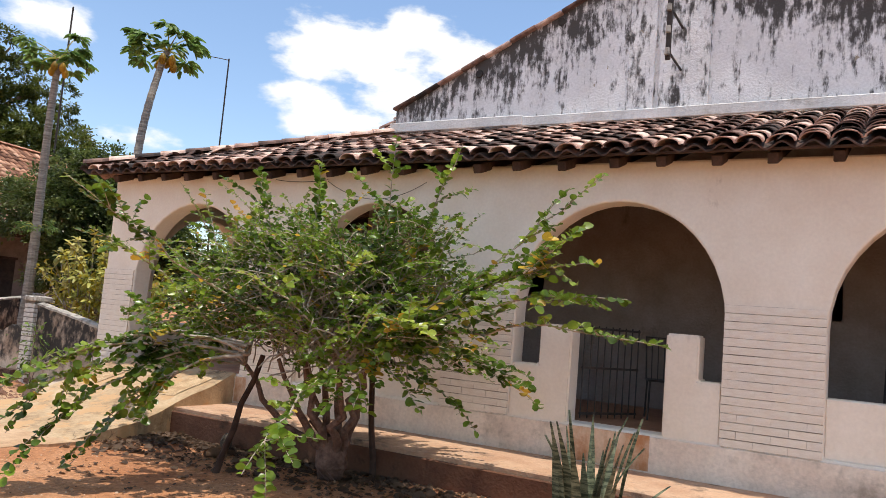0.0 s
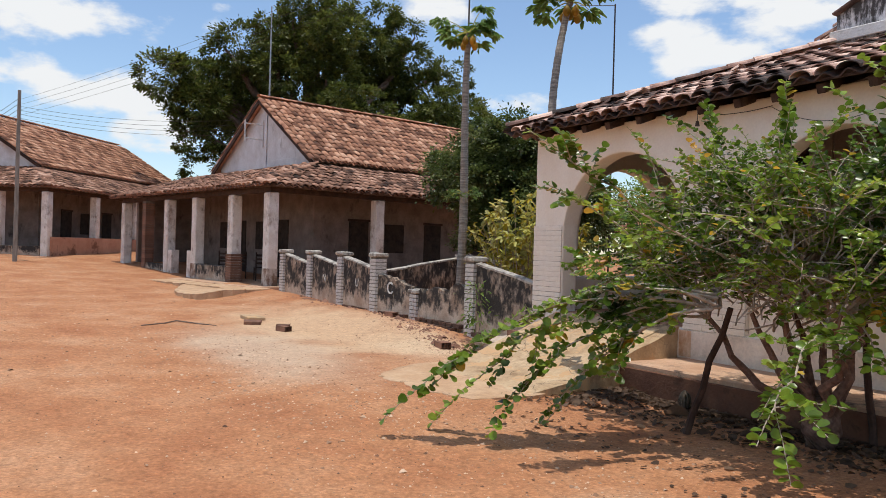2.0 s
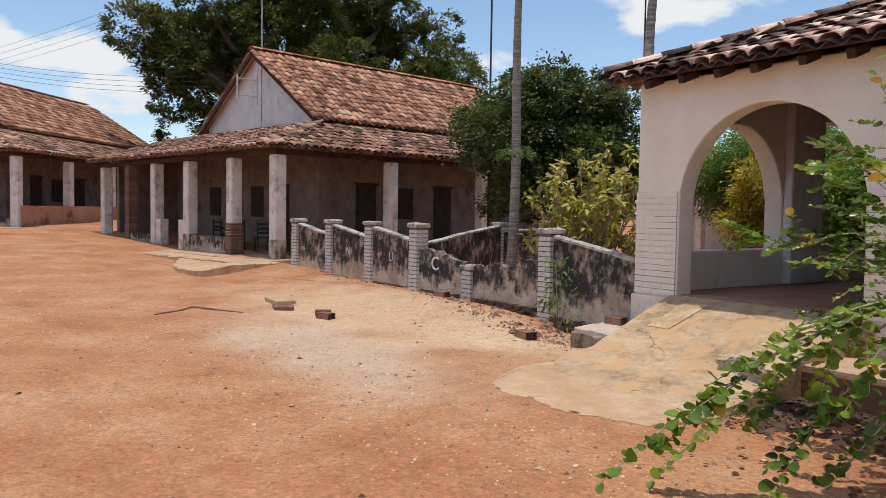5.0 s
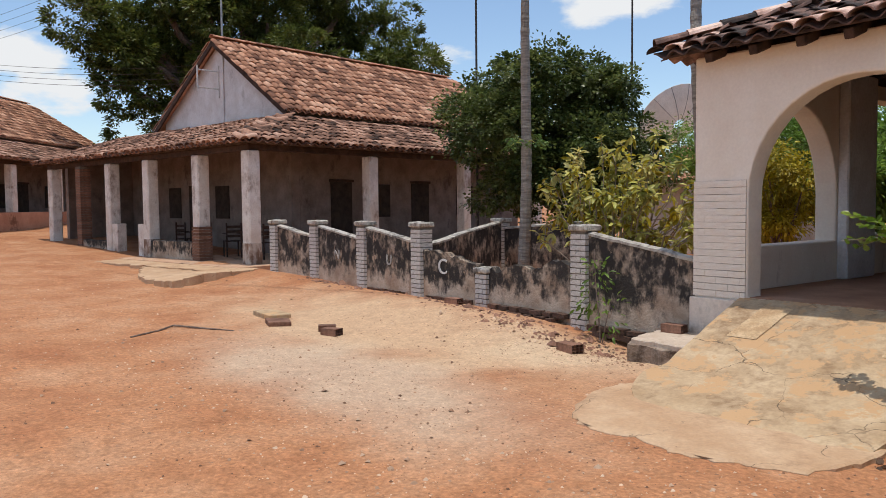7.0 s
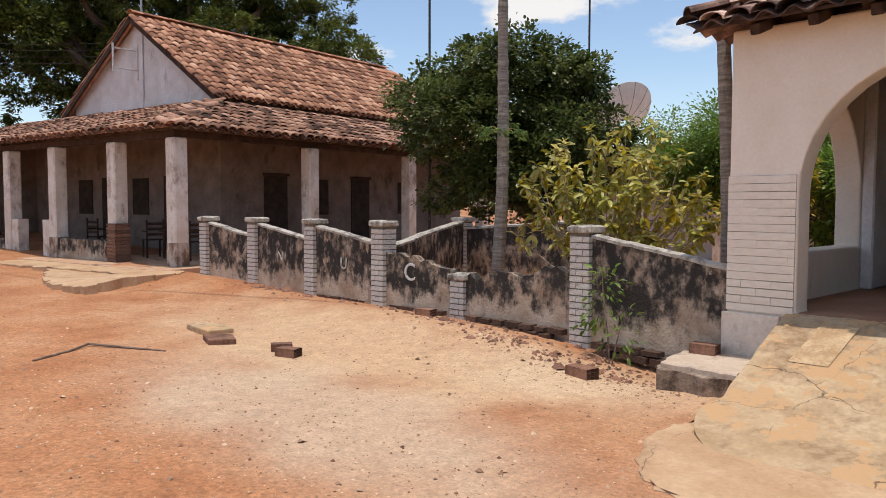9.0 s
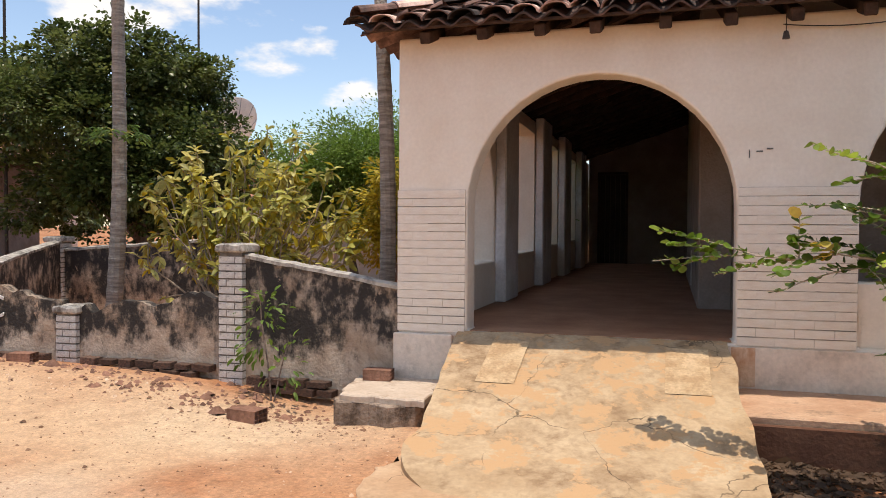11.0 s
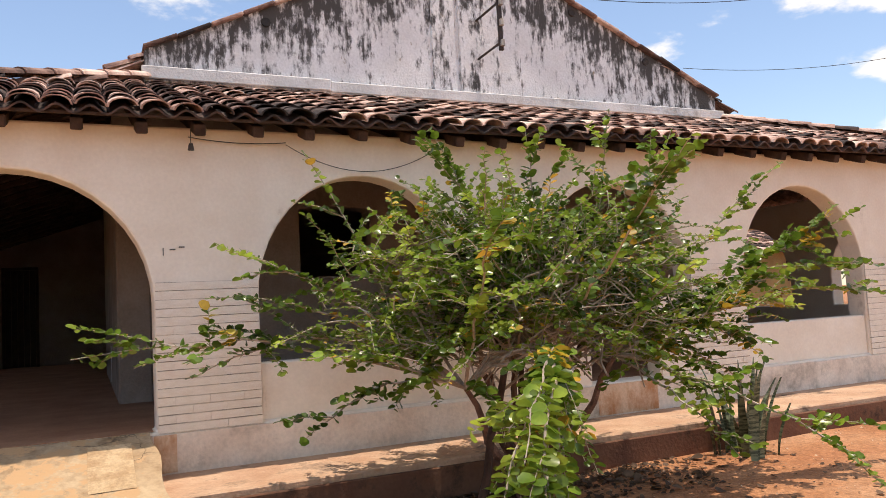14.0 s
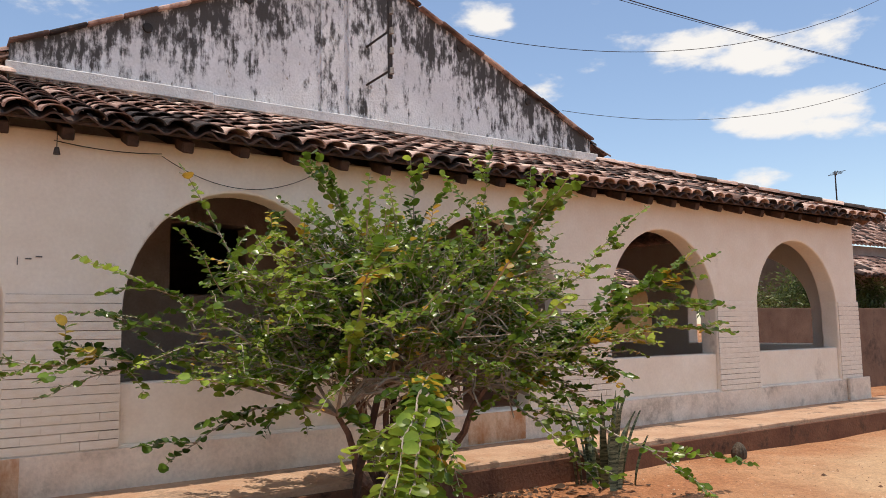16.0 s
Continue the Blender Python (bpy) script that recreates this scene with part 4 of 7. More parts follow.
def ramp_grid():
    """The ramp with a flat middle, a raised left edge and broken lower rim."""
    v, f = [], []
    nx, ny = 26, 36
    for s in (0, 1):
        for j in range(ny + 1):
            t = j / ny
            y = -2.50 * t
            xl = 0.60 + 0.12 * min(1, t / 0.62)
            xr = 2.97 + 0.04 * t
            xr += 0.10 * t
            if t > 0.70:
                u = (t - 0.70) / 0.30
                xl += 0.40 * u ** 2.4
                xr -= 0.08 * u ** 2
            for i in range(nx + 1):
                e = 0.035 * noise.noise((t * 9, 0.3 if i < nx / 2 else 5.5, 1))
                x = xl + (xr - xl) * i / nx + e
                yy = y + (0.10 * noise.noise((x * 2.2, 0, 7)) if j == ny else 0)
                z = ramp_top(x, yy) + 0.012 * noise.noise((x * 3, yy * 3, 2))
                z -= 0.056 * max(0.0, (t - 0.6) / 0.4) ** 1.5
                if s:
                    z -= 0.6
                v.append((x, yy, z))
    w = nx + 1
    o = w * (ny + 1)
    for j in range(ny):
        for i in range(nx):
            a = j * w + i
            f.append((a, a + w, a + w + 1, a + 1))
    for j in range(ny):
        a = j * w
        f.append((a, o + a, o + a + w, a + w))
        a += nx
        f.append((a, a + w, o + a + w, o + a))
    for i in range(nx):
        a = ny * w + i
        f.append((a, o + a, o + a + 1, a + 1))
    return v, f


ramp = raw_mesh("ramp", *ramp_grid(), M_CONCRETE, smooth=False)
tagged(ramp, "cracked worn cement ramp up to the first arch", "ramp", kind="structure")
M_APRON = stained("dust_covered_cement", [(0.46, 0.285, 0.165), (0.56, 0.385, 0.245)], (0.33, 0.20, 0.115), amount=0.22, streak=(1.5, 1.5, 1.5), patch=1.4, flake=8.0, flake_amount=0.6, bump=0.5)
add_cracks(M_APRON, scale=1.1, width=0.004)
apron = rough_slab("apron", [(0.68, -1.75), (0.60, -2.25), (0.64, -2.52), (0.80, -2.86), (0.98, -3.18), (1.22, -3.33), (1.45, -3.38), (1.84, -3.33), (2.14, -3.40), (2.44, -3.37), (2.70, -3.25), (2.93, -3.11), (3.03, -2.9), (3.10, -2.62), (3.05, -2.21), (2.85, -1.8), (0.9, -1.8)], -0.6, lambda x, y: max(gz(x, y) + 0.018, -0.252 if y < -2.9 else -0.235), M_APRON, "thin worn cement apron broken along its edge", "apron", 0.020, 9, step=0.07)
M_STRIP = material("orange_ribbed_cement", [(0.46, 0.30, 0.165), (0.60, 0.43, 0.26)], scale=5, bump=0.5, contrast=(0.40, 0.60))
for xa, xb in ((0.98, 1.30), (2.46, 2.80)):
    bm = bmesh.new()
    prev = None
    for k in range(41):
        y = -0.16 - 0.72 * k / 40
        row = [bm.verts.new((x, y, ramp_top(x, y) + (0.014 if k % 2 else 0.006) + 0.012 * noise.noise((x * 3, y * 3, 2)))) for x in (xa, (xa + xb) / 2, xb)]
        if prev:
            for i in range(2):
                bm.faces.new((prev[i], prev[i + 1], row[i + 1], row[i]))
        prev = row
    part("tread_strip", bm, M_STRIP, ramp, "orange ribbed cement tread")
M_SLAB = stained("pale_worn_slab", [(0.50, 0.39, 0.30), (0.64, 0.54, 0.44)], (0.32, 0.22, 0.15), amount=0.3, streak=(2, 2, 2), patch=2.5, flake=12.0, flake_amount=0.7)
M_SLAB_BASE = stained("crumbling_rubble_base", [(0.26, 0.19, 0.14), (0.46, 0.36, 0.28)], (0.10, 0.07, 0.05), amount=0.38, streak=(6, 6, 9), patch=6.0, flake=16.0, flake_amount=0.8, bump=1.0)
step = rough_slab("step", [(-0.25, -0.95), (0.26, -0.98), (0.50, -0.97), (0.52, -0.60), (0.40, -0.06), (-0.30, -0.06)], -0.5, -0.09, M_SLAB_BASE, "dark crumbling brick step under a cement slab", "step", 0.025, 6, kind="structure", step=0.09)
rough_slab("step_slab", [(-0.20, -0.91), (0.22, -0.93), (0.60, -0.95), (0.55, -0.50), (0.50, -0.06), (-0.36, -0.06), (-0.30, -0.5)], -0.095, -0.035, M_SLAB, "broken cement slab beside the ramp", "slab", 0.018, 7, kind="structure", step=0.09)

# ---- shrub beside the entrance ----
def curve_pts(a, b, n, sag, rng, wobble=0.05):
    a, b = Vector(a), Vector(b)
    L = (b - a).length
    out = []
    for i in range(n + 1):
        t = i / n
        p = a.lerp(b, t)
        p.z += sag * 4 * t * (1 - t)
        if 0 < i:
            p += Vector((rng.normal(0, wobble), rng.normal(0, wobble), rng.normal(0, wobble))) * L * 0.35 * t * (1 - t) * 4 * 0.5
        out.append(p)
    return out


def build_shrub():
    rng = np.random.default_rng(21)
    sh = thing("shrub", "leafy round-leaved shrub with crooked stems, some leaves yellow", "shrub", at=(5.85, -1.54, -0.27))
    base = Vector((5.85, -1.54, -0.27))
    bm = bmesh.new()
    L, D, S = [], [], []

    def leaves_on(pts, step, start=0.15, size=0.049):
        ds = [0]
        for p, q in zip(pts, pts[1:]):
            ds.append(ds[-1] + (q - p).length)
        s = ds[-1] * start
        side = 1
        while s < ds[-1]:
            k = next(i for i in range(len(ds) - 1) if ds[i + 1] >= s)
            t = (s - ds[k]) / max(1e-6, ds[k + 1] - ds[k])
            p, d = pts[k].lerp(pts[k + 1], t), (pts[k + 1] - pts[k]).normalized()
            a = d.cross(Vector((0, 0, 1)))
            if a.length < 0.05:
                a = Vector((1, 0, 0))
            a.normalize()
            w = a * side + d * 0.5 + Vector((rng.normal(0, .3), rng.normal(0, .3), 0.15 + rng.normal(0, .3)))
            L.append(p)
            D.append(w)
            S.append(size)
            side = -side
            s += step * rng.uniform(0.6, 1.4)

    # stems from the stump to the crown
    stems = []
    for k in range(9):
        a = 2 * math.pi * k / 9 + rng.normal(0, .2)
        r = rng.uniform(0.3, 0.75)
        tip = base + Vector((math.cos(a) * r - 0.1, math.sin(a) * r - 0.25, rng.uniform(0.95, 1.4)))
        pts = curve_pts(base + Vector((math.cos(a) * 0.09, math.sin(a) * 0.09, 0.28)), tip, 7, -0.10, rng, 0.16)
        add_tube(bm, pts, [0.052 - 0.033 * i / 7 for i in range(8)], 7)
        stems.append(tip)
    add_tube(bm, [base + Vector((0, 0, -0.15)), base + Vector((0.01, 0, 0.12)), base + Vector((0, -0.02, 0.32)), base + Vector((0.0, -0.03, 0.42))], [0.20, 0.16, 0.15, 0.09], 10)
    part("stem", bm, M_STEM, sh, "crooked red-brown stems").matrix_basis = Matrix.Translation(-base)

    # long shoots with their tips
    tips = [(2.37, -1.45, 1.16), (3.15, -1.5, 0.97), (3.35, -1.8, 1.87), (3.97, -1.8, 2.55), (3.81, -2.0, 0.51), (9.27, -2.48, 1.3), (9.0, -2.55, 1.6), (8.76, -2.55, 1.85), (8.65, -2.5, 2.1),
            (8.6, -2.0, 2.6), (6.94, -3.92, 0.25), (6.5, -3.3, 0.25), (8.2, -2.0, 0.73), (7.75, -2.2, 0.5), (7.35, -2.4, 0.6), (6.9, -2.5, 0.55), (7.36, -2.0, 2.25), (6.6, -2.0, 3.0), (5.75, -2.0, 2.8), (4.9, -2.0, 2.75), (7.3, -2.0, 2.9), (3.98, -4.75, -0.12), (4.2, -4.5, 0.10), (4.75, -3.7, -0.1),
            (4.55, -4.0, 0.0), (4.62, -3.55, -0.15), (3.95, -4.25, -0.2), (5.3, -4.35, 2.2), (4.4, -4.0, 0.6), (3.7, -2.5, 1.1), (4.8, -3.2, 0.67), (4.6, -3.6, 1.9), (7.6, -2.9, 1.3), (3.6, -1.6, 1.5), (6.2, -3.4, 1.6)]
    tw = bmesh.new()
    for tip in tips:
        tip = Vector(tip)
        st = min(stems, key=lambda s: (s - tip).length)
        low = tip.y < -3.5 and tip.z < 0.7 and tip.x < 5
        if low:
            # shoots weighed down to the ground leave the crown low
            fork = Vector((5.58, -2.62, 0.92)) + Vector(rng.normal(0, 0.05, 3))
            add_tube(tw, curve_pts(st, fork, 6, 0.16, rng, 0.20), [0.014, 0.0135, 0.013, 0.0125, 0.012, 0.0115, 0.011], 6)
            st = fork
        ln = (tip - st).length
        sag = (0.15 * ln if low else 0.06 * ln if tip.z < 0.7 and tip.y < -3.2 else 0.16 * ln if tip.z < 1.0 else 0.07 * ln if tip.z < 2 else -0.02 * ln)
        pts = curve_pts(st, tip, 12, sag, rng, 0.05)
        add_tube(tw, pts, [0.015 - 0.012 * i / 12 for i in range(13)], 5)
        leaves_on(pts, 0.030, 0.12 if low else 0.2, 0.088 if low else 0.073)
        for _ in range(int(ln * (2.2 if low else 4.5))):
            t = rng.uniform(0.15, 0.9)
            k = int(t * 12)
            p = pts[k]
            d = (pts[min(12, k + 1)] - pts[k]).normalized()
            e = p + (d * rng.uniform(0.1, 0.4) + Vector((rng.normal(0, .16), rng.normal(0, .16), rng.normal(-0.16 if low else -0.02, .14))))
            q = curve_pts(p, e, 4, 0.02, rng, 0.05)
            add_tube(tw, q, [0.005, 0.004, 0.0035, 0.003, 0.002], 4)
            leaves_on(q, 0.024 if low else 0.020, 0.1, 0.080 if low else 0.070)
    # twiggy crown
    c = Vector((5.9, -1.85, 1.36))
    for _ in range(176):
        # boughs arching out in layers, each with its side twigs
        an = rng.uniform(0, 2 * math.pi)
        rr = rng.uniform(0.55, 1.0)
        lv = rng.uniform(-0.48, 0.98)
        wide = math.sqrt(max(0.12, 1 - lv * lv * 0.8))
        e = c + Vector((math.cos(an) * 1.95 * rr * wide, math.sin(an) * 1.35 * rr * wide, lv * 0.92))
        a = Vector((c.x - 0.1, c.y + 0.15, c.z + lv * 0.45 - 0.28)) + Vector(rng.normal(0, 0.16, 3))
        q = curve_pts(a, e, 8, 0.10 if lv > -0.1 else 0.14, rng, 0.13)
        add_tube(tw, q, [0.013 - 0.0013 * i for i in range(9)], 5)
        leaves_on(q, 0.030, 0.45)
        for k in range(7):
            p = q[2 + k % 7]
            d = (e - a).normalized()
            ee = p + d * rng.uniform(0.05, 0.3) + Vector((rng.normal(0, .2), rng.normal(0, .2), rng.normal(0.02, .13)))
            if ee.z < 0.80:
                continue
            q2 = curve_pts(p, ee, 4, 0.03, rng, 0.10)
            add_tube(tw, q2, [0.0055, 0.0045, 0.004, 0.003, 0.002], 4)
            leaves_on(q2, 0.023, 0.15)
    for _ in range(240):
        # bare crooked twigs tangled through the middle
        u = Vector(rng.normal(size=3)).normalized()
        p = c + Vector((u.x * 1.15, u.y * 0.9, u.z * 0.5 - 0.05)) * rng.uniform(0.5, 1.0)
        w = Vector(rng.normal(size=3)).normalized() * rng.uniform(0.2, 0.5)
        q = curve_pts(p - w, p + w, 6, 0.04, rng, 0.22)
        add_tube(tw, q, [0.0075, 0.007, 0.0065, 0.006, 0.005, 0.004, 0.002], 4)
    tagged(part("twig", tw, M_TWIG, sh, "tangled pale grey twigs"), kind="stuff").matrix_basis = Matrix.Translation(-base)
    L, D = np.array(L), np.array(D)
    sizes = np.array(S) * rng.uniform(0.55, 1.25, len(L))
    yel = rng.random(len(L)) < 0.012
    for k in rng.integers(0, len(L), 60):
        yel |= (np.linalg.norm(L - L[k], axis=1) < rng.uniform(0.05, 0.13)) & (rng.random(len(L)) < 0.6)
    mats = rand_mats(rng, L, D, sizes, 0.75)
    stamp("leaves", *ROUND_LEAF, mats[~yel], M_LEAF_SHRUB, sh, "small round green leaves").matrix_basis = Matrix.Translation(-base)
    big = rand_mats(rng, L[yel], D[yel], sizes[yel] * 1.15, 0.45)
    stamp("yellow_leaves", *ROUND_LEAF, big, M_LEAF_YELLOW, sh, "yellowed leaves").matrix_basis = Matrix.Translation(-base)
    for a, b in (((4.97, -2.2, -0.35), (5.36, -2.12, 0.88)), ((6.05, -1.08, -0.35), (6.02, -1.25, 0.9))):
        bm = bmesh.new()
        add_tube(bm, curve_pts(a, b, 5, 0, rng, 0.04), [0.034, 0.033, 0.031, 0.03, 0.028, 0.026], 8)
        tagged(part("support_stick", bm, M_WOOD, None), "dark wooden stick propping the shrub", "stick", "props of the shrub")


build_shrub()


# ---- garden wall beside the house ----
def pier(name, x, y, z0, z1, w, parent, mat_b=M_BRICK_WHITE):
    """A white brick pier of single bricks on a mortar core, with a cement cap."""
    core = box_part(name, (x - w / 2 + 0.008, x + w / 2 - 0.008, y - w / 2 + 0.008, y + w / 2 - 0.008, z0, z1), M_MORTAR, parent, "white-painted brick pier", bevel=0)
    n = int((z1 - z0) / 0.078)
    for k in range(n):
        z = z0 + k * 0.078
        off = (k % 2) * w * 0.35
        for a, b in ((x - w / 2, x - w / 2 + w * 0.32 + off - 0.005), (x - w / 2 + w * 0.32 + off + 0.005, x + w / 2)):
            ob = new("brick", OLD_BRICK_ME)
            ob.parent = core
            j = random.uniform(-.004, .004)
            ob.matrix_basis = Matrix.Translation(((a + b) / 2, y + j, z + 0.039)) @ Matrix.Diagonal((b - a, w, 0.062, 1))
    cb = bmesh.new()
    add_box(cb, x - w / 2 - 0.035, x + w / 2 + 0.035, y - w / 2 - 0.035, y + w / 2 + 0.035, z1, z1 + 0.085, bevel=0.018)
    bmesh.ops.subdivide_edges(cb, edges=[e for e in cb.edges if e.calc_length() > 0.1], cuts=3, use_grid_fill=True)
    for v in cb.verts:
        if v.co.z > z1 + 0.02:
            v.co += Vector(noise.noise_vector(v.co * 9.0)) * 0.022
    part("cap", cb, M_CAP, core, "pale chipped cement cap")
    return core


bm = bmesh.new()
add_box(bm, -0.5, 0.5, -0.5, 0.5, -0.5, 0.5)
BRICK_ME = bpy.data.meshes.new("brick")
bm.to_mesh(BRICK_ME)
bm.free()
BRICK_ME.materials.append(M_BRICK_WHITE)
OLD_BRICK_ME = BRICK_ME.copy()
OLD_BRICK_ME.materials.clear()
OLD_BRICK_ME.materials.append(stained("grimy_white_brick", [(0.56, 0.51, 0.46), (0.80, 0.77, 0.72)], (0.12, 0.105, 0.095), amount=0.22, streak=(4, 4, 4), patch=3.0, flake=14.0, flake_amount=0.8))


def wall_panel(parent, a, b, z0, za, zb, thick=0.14, cap=True, sag=0.0, seed=0, ragged=0.0):
    """A plastered panel between two piers, its top falling from za to zb, perhaps broken."""
    rng = np.random.default_rng(seed)
    a, b = Vector((*a, 0)), Vector((*b, 0))
    d = (b - a).normalized()
    nrm = Vector((-d.y, d.x, 0))
    n = 22
    bm = bmesh.new()
    tops, caps = [], []
    rows = []
    walk_z = 0.0
    for i in range(n + 1):
        t = i / n
        walk_z = walk_z * 0.6 + rng.normal(0, ragged)
        z = za + (zb - za) * t - sag * 4 * t * (1 - t) + walk_z
        p = a.lerp(b, t)
        rows.append([bm.verts.new(p + nrm * s * thick / 2 + Vector((0, 0, zz))) for s, zz in ((-1, z0), (-1, z), (1, z), (1, z0))])
        tops.append((p, z))
    for r, q in zip(rows, rows[1:]):
        for k in range(3):
            bm.faces.new((r[k], q[k], q[k + 1], r[k + 1]))
    bm.faces.new(rows[0])
    bm.faces.new(rows[-1][::-1])
    pn = part("panel", bm, M_FENCE, parent, "black-stained plaster panel")
    if cap:
        bm = bmesh.new()
        rr = []
        for p, z in tops:
            rr.append([bm.verts.new(p + nrm * s * (thick / 2 + 0.025) + Vector((0, 0, z + zz))) for s, zz in ((-1, 0.001), (-1, 0.035), (0, 0.055), (1, 0.035), (1, 0.001))])
        for r, q in zip(rr, rr[1:]):
            for k in range(5):
                bm.faces.new((r[k], q[k], q[(k + 1) % 5], r[(k + 1) % 5]))
        bm.faces.new(rr[0])
        bm.faces.new(rr[-1][::-1])
        part("coping", bm, M_CAP, pn, "pale worn coping")
    return pn


fence = thing("garden_wall", "low garden wall of mouldy panels between white brick piers", "wall", kind="structure")
P = [(-10.7, -0.15), (-9.1, 0.0), (-7.3, 0.05), (-5.42, 0.0), (-1.79, 0.10)]
for x, y in P:
    pier("pier", x, y, -0.32, 1.12, 0.27, fence)
pier("pier", -3.85, 0.12, -0.3, 0.42, 0.26, fence)
for i in range(3):
    (ax, ay), (bx, by) = P[i], P[i + 1]
    wall_panel(fence, (ax + 0.14, ay), (bx - 0.14, by), -0.35, 1.06, 0.84, seed=i, ragged=0.004)
wall_panel(fence, (-5.28, 0.0), (-3.98, 0.12), -0.35, 0.76, 0.56, cap=False, seed=5, ragged=0.02)
wall_panel(fence, (-3.72, 0.12), (-1.93, 0.10), -0.35, 0.44, 0.66, cap=False, seed=6, ragged=0.03)
wall_panel(fence, (-1.65, 0.10), (-0.004, 0.09), -0.40, 1.06, 0.80, seed=7, ragged=0.004)
wall_panel(fence, (-5.45, 0.16), (-6.88, 3.1), -0.35, 0.80, 1.10, seed=8, ragged=0.004)
pier("pier", -6.95, 3.25, -0.3, 1.12, 0.27, fence)
wall_panel(fence, (-6.8, 3.27), (-4.2, 3.6), -0.35, 0.98, 1.15, seed=9, ragged=0.004)
# plain footing, showing where the plaster has gone
for i, (ax, bx) in enumerate(((-10.5, -9.3), (-7.1, -5.6), (-5.2, -3.9), (-3.6, -2.0), (-1.6, -0.5))):
    k = 0
    for row in range(2):
        x = ax + 0.1 * row
        while x < bx - 0.2:
            ob = new("footing_brick", BRICK_ME)
            ob.parent = fence
            ob.matrix_basis = Matrix.Translation((x + 0.11, -0.09 - 0.03 * row + random.uniform(-.02, .01) + 0.06, -0.16 - 0.075 * row + (0.09 if ax < -3 else 0.0))) @ Matrix.Rotation(random.uniform(-.12, .12), 4, 'Z') @ Matrix.Rotation(random.uniform(-.06, .06), 4, 'Y') @ Matrix.Diagonal((random.uniform(0.14, 0.22), 0.13, random.uniform(0.05, 0.075), 1))
            ob.material_slots[0].link = 'OBJECT'
            ob.material_slots[0].material = M_FOOTING
            x += 0.23


def letters(text, x, y, z, size, mat, parent, spread=0.6):
    cu = bpy.data.curves.new("letter", 'FONT')
    cu.body, cu.size, cu.extrude = text, size, 0.008
    cu.align_x, cu.align_y = 'CENTER', 'CENTER'
    ob = new("letter", cu)
    cu.materials.append(mat)
    ob.matrix_basis = pose(x, y, z, 90, 0, 0)
    dg = bpy.context.evaluated_depsgraph_get()
    me = bpy.data.meshes.new_from_object(ob.evaluated_get(dg))
    m = ob.matrix_basis.copy()
    bpy.data.objects.remove(ob)
    o2 = link_mesh("letter", me, mat, parent, "white painted letter " + text)
    o2.matrix_basis = m


M_WHITEPAINT = material("chalky_white_paint", [(0.55, 0.53, 0.50), (0.74, 0.72, 0.70)], scale=10)
M_FADED = material("faded_white_paint", [(0.22, 0.20, 0.18), (0.50, 0.47, 0.44)], scale=14)
letters("N", -8.2, -0.07, 0.52, 0.27, M_FADED, fence)
letters("U", -6.35, -0.06, 0.50, 0.27, M_FADED, fence)
letters("C", -4.78, -0.04, 0.46, 0.36, M_WHITEPAINT, fence)

# ---- brick panels on the facade ----
PANELS = [(0.0, 0.665), (3.03, 3.945), (6.12, 6.99), (9.19, 10.07), (12.33, 13.32), (15.65, 16.3)]
N_C, B_H = 17, 0.0785
for a, b in PANELS:
    back = box_part("brick_panel", (a + 0.004, b - 0.004, -0.004, -0.0005, 0.402, 0.40 + N_C * B_H), M_MORTAR_PAINTED, facade, "panel of white-painted bricks", bevel=0)
    for k in range(N_C):
        z = 0.40 + k * B_H
        cuts = [a + 0.002] + [a + 0.30 * i + (0.15 if k % 2 else 0.0) for i in range(0 if k % 2 else 1, 6) if a + 0.06 < a + 0.30 * i + (0.15 if k % 2 else 0.0) < b - 0.06] + [b - 0.002]
        gap = 0.0035 if k < 5 else 0.002
        for xa, xb in zip(cuts, cuts[1:]):
            e = 0.0004 if k > 3 else 0.003
            ob = new("brick", BRICK_ME)
            ob.parent = back
            h = B_H - (0.010 if k < 4 else random.choice((0.009, 0.007, 0.005, 0.0025)))
            ob.matrix_basis = Matrix.Translation(((xa + xb) / 2, -0.007 + random.uniform(-.002, .002), z + B_H / 2)) @ Matrix.Diagonal((xb - xa - e, 0.02, h, 1))
# the house number, as bars
M_PENCIL = material("pencil_mark", [(0.12, 0.11, 0.10), (0.16, 0.14, 0.13)])
num = thing("wall_mark", "small dark pencil marks scrawled on the plaster", "mark", at=(3.2, -0.003, 2.03))
for i, (dx, dz, w, h) in enumerate(((-0.09, -0.02, 0.008, 0.07), (-0.01, 0.0, 0.05, 0.012), (0.07, 0.02, 0.05, 0.012))):
    box_part("bar", (dx - w / 2, dx + w / 2, -0.004, 0.0, dz - h / 2, dz + h / 2), M_PENCIL, num, bevel=0)

# ---- inside the veranda ----
def door_leaf(name, x0, x1, z0, z1, y, mat, label, facing=-1):
    d = thing(name, label, "door", kind="structure", at=((x0 + x1) / 2, y, z0))
    w, h = x1 - x0, z1 - z0
    for nm, ext in (("frame", (-w / 2 - 0.07, -w / 2, -0.03, 0.0, 0, h)), ("frame", (w / 2, w / 2 + 0.07, -0.03, 0.0, 0, h)), ("frame", (-w / 2 - 0.07, w / 2 + 0.07, -0.03, 0.0, h, h + 0.07))):
        box_part(nm, ext, M_WOOD, d, bevel=0.004)
    n = 5
    for k in range(n):
        box_part("board", (-w / 2 + w * k / n + 0.004, -w / 2 + w * (k + 1) / n - 0.004, -0.02, -0.003, 0.01, h - 0.01), mat, d, bevel=0.003)
    return d


door_leaf("door_1", 0.62, 1.30, FLOOR, 2.86, BACK_Y - 0.003, M_DARK, "dark closed board door at the veranda's end")

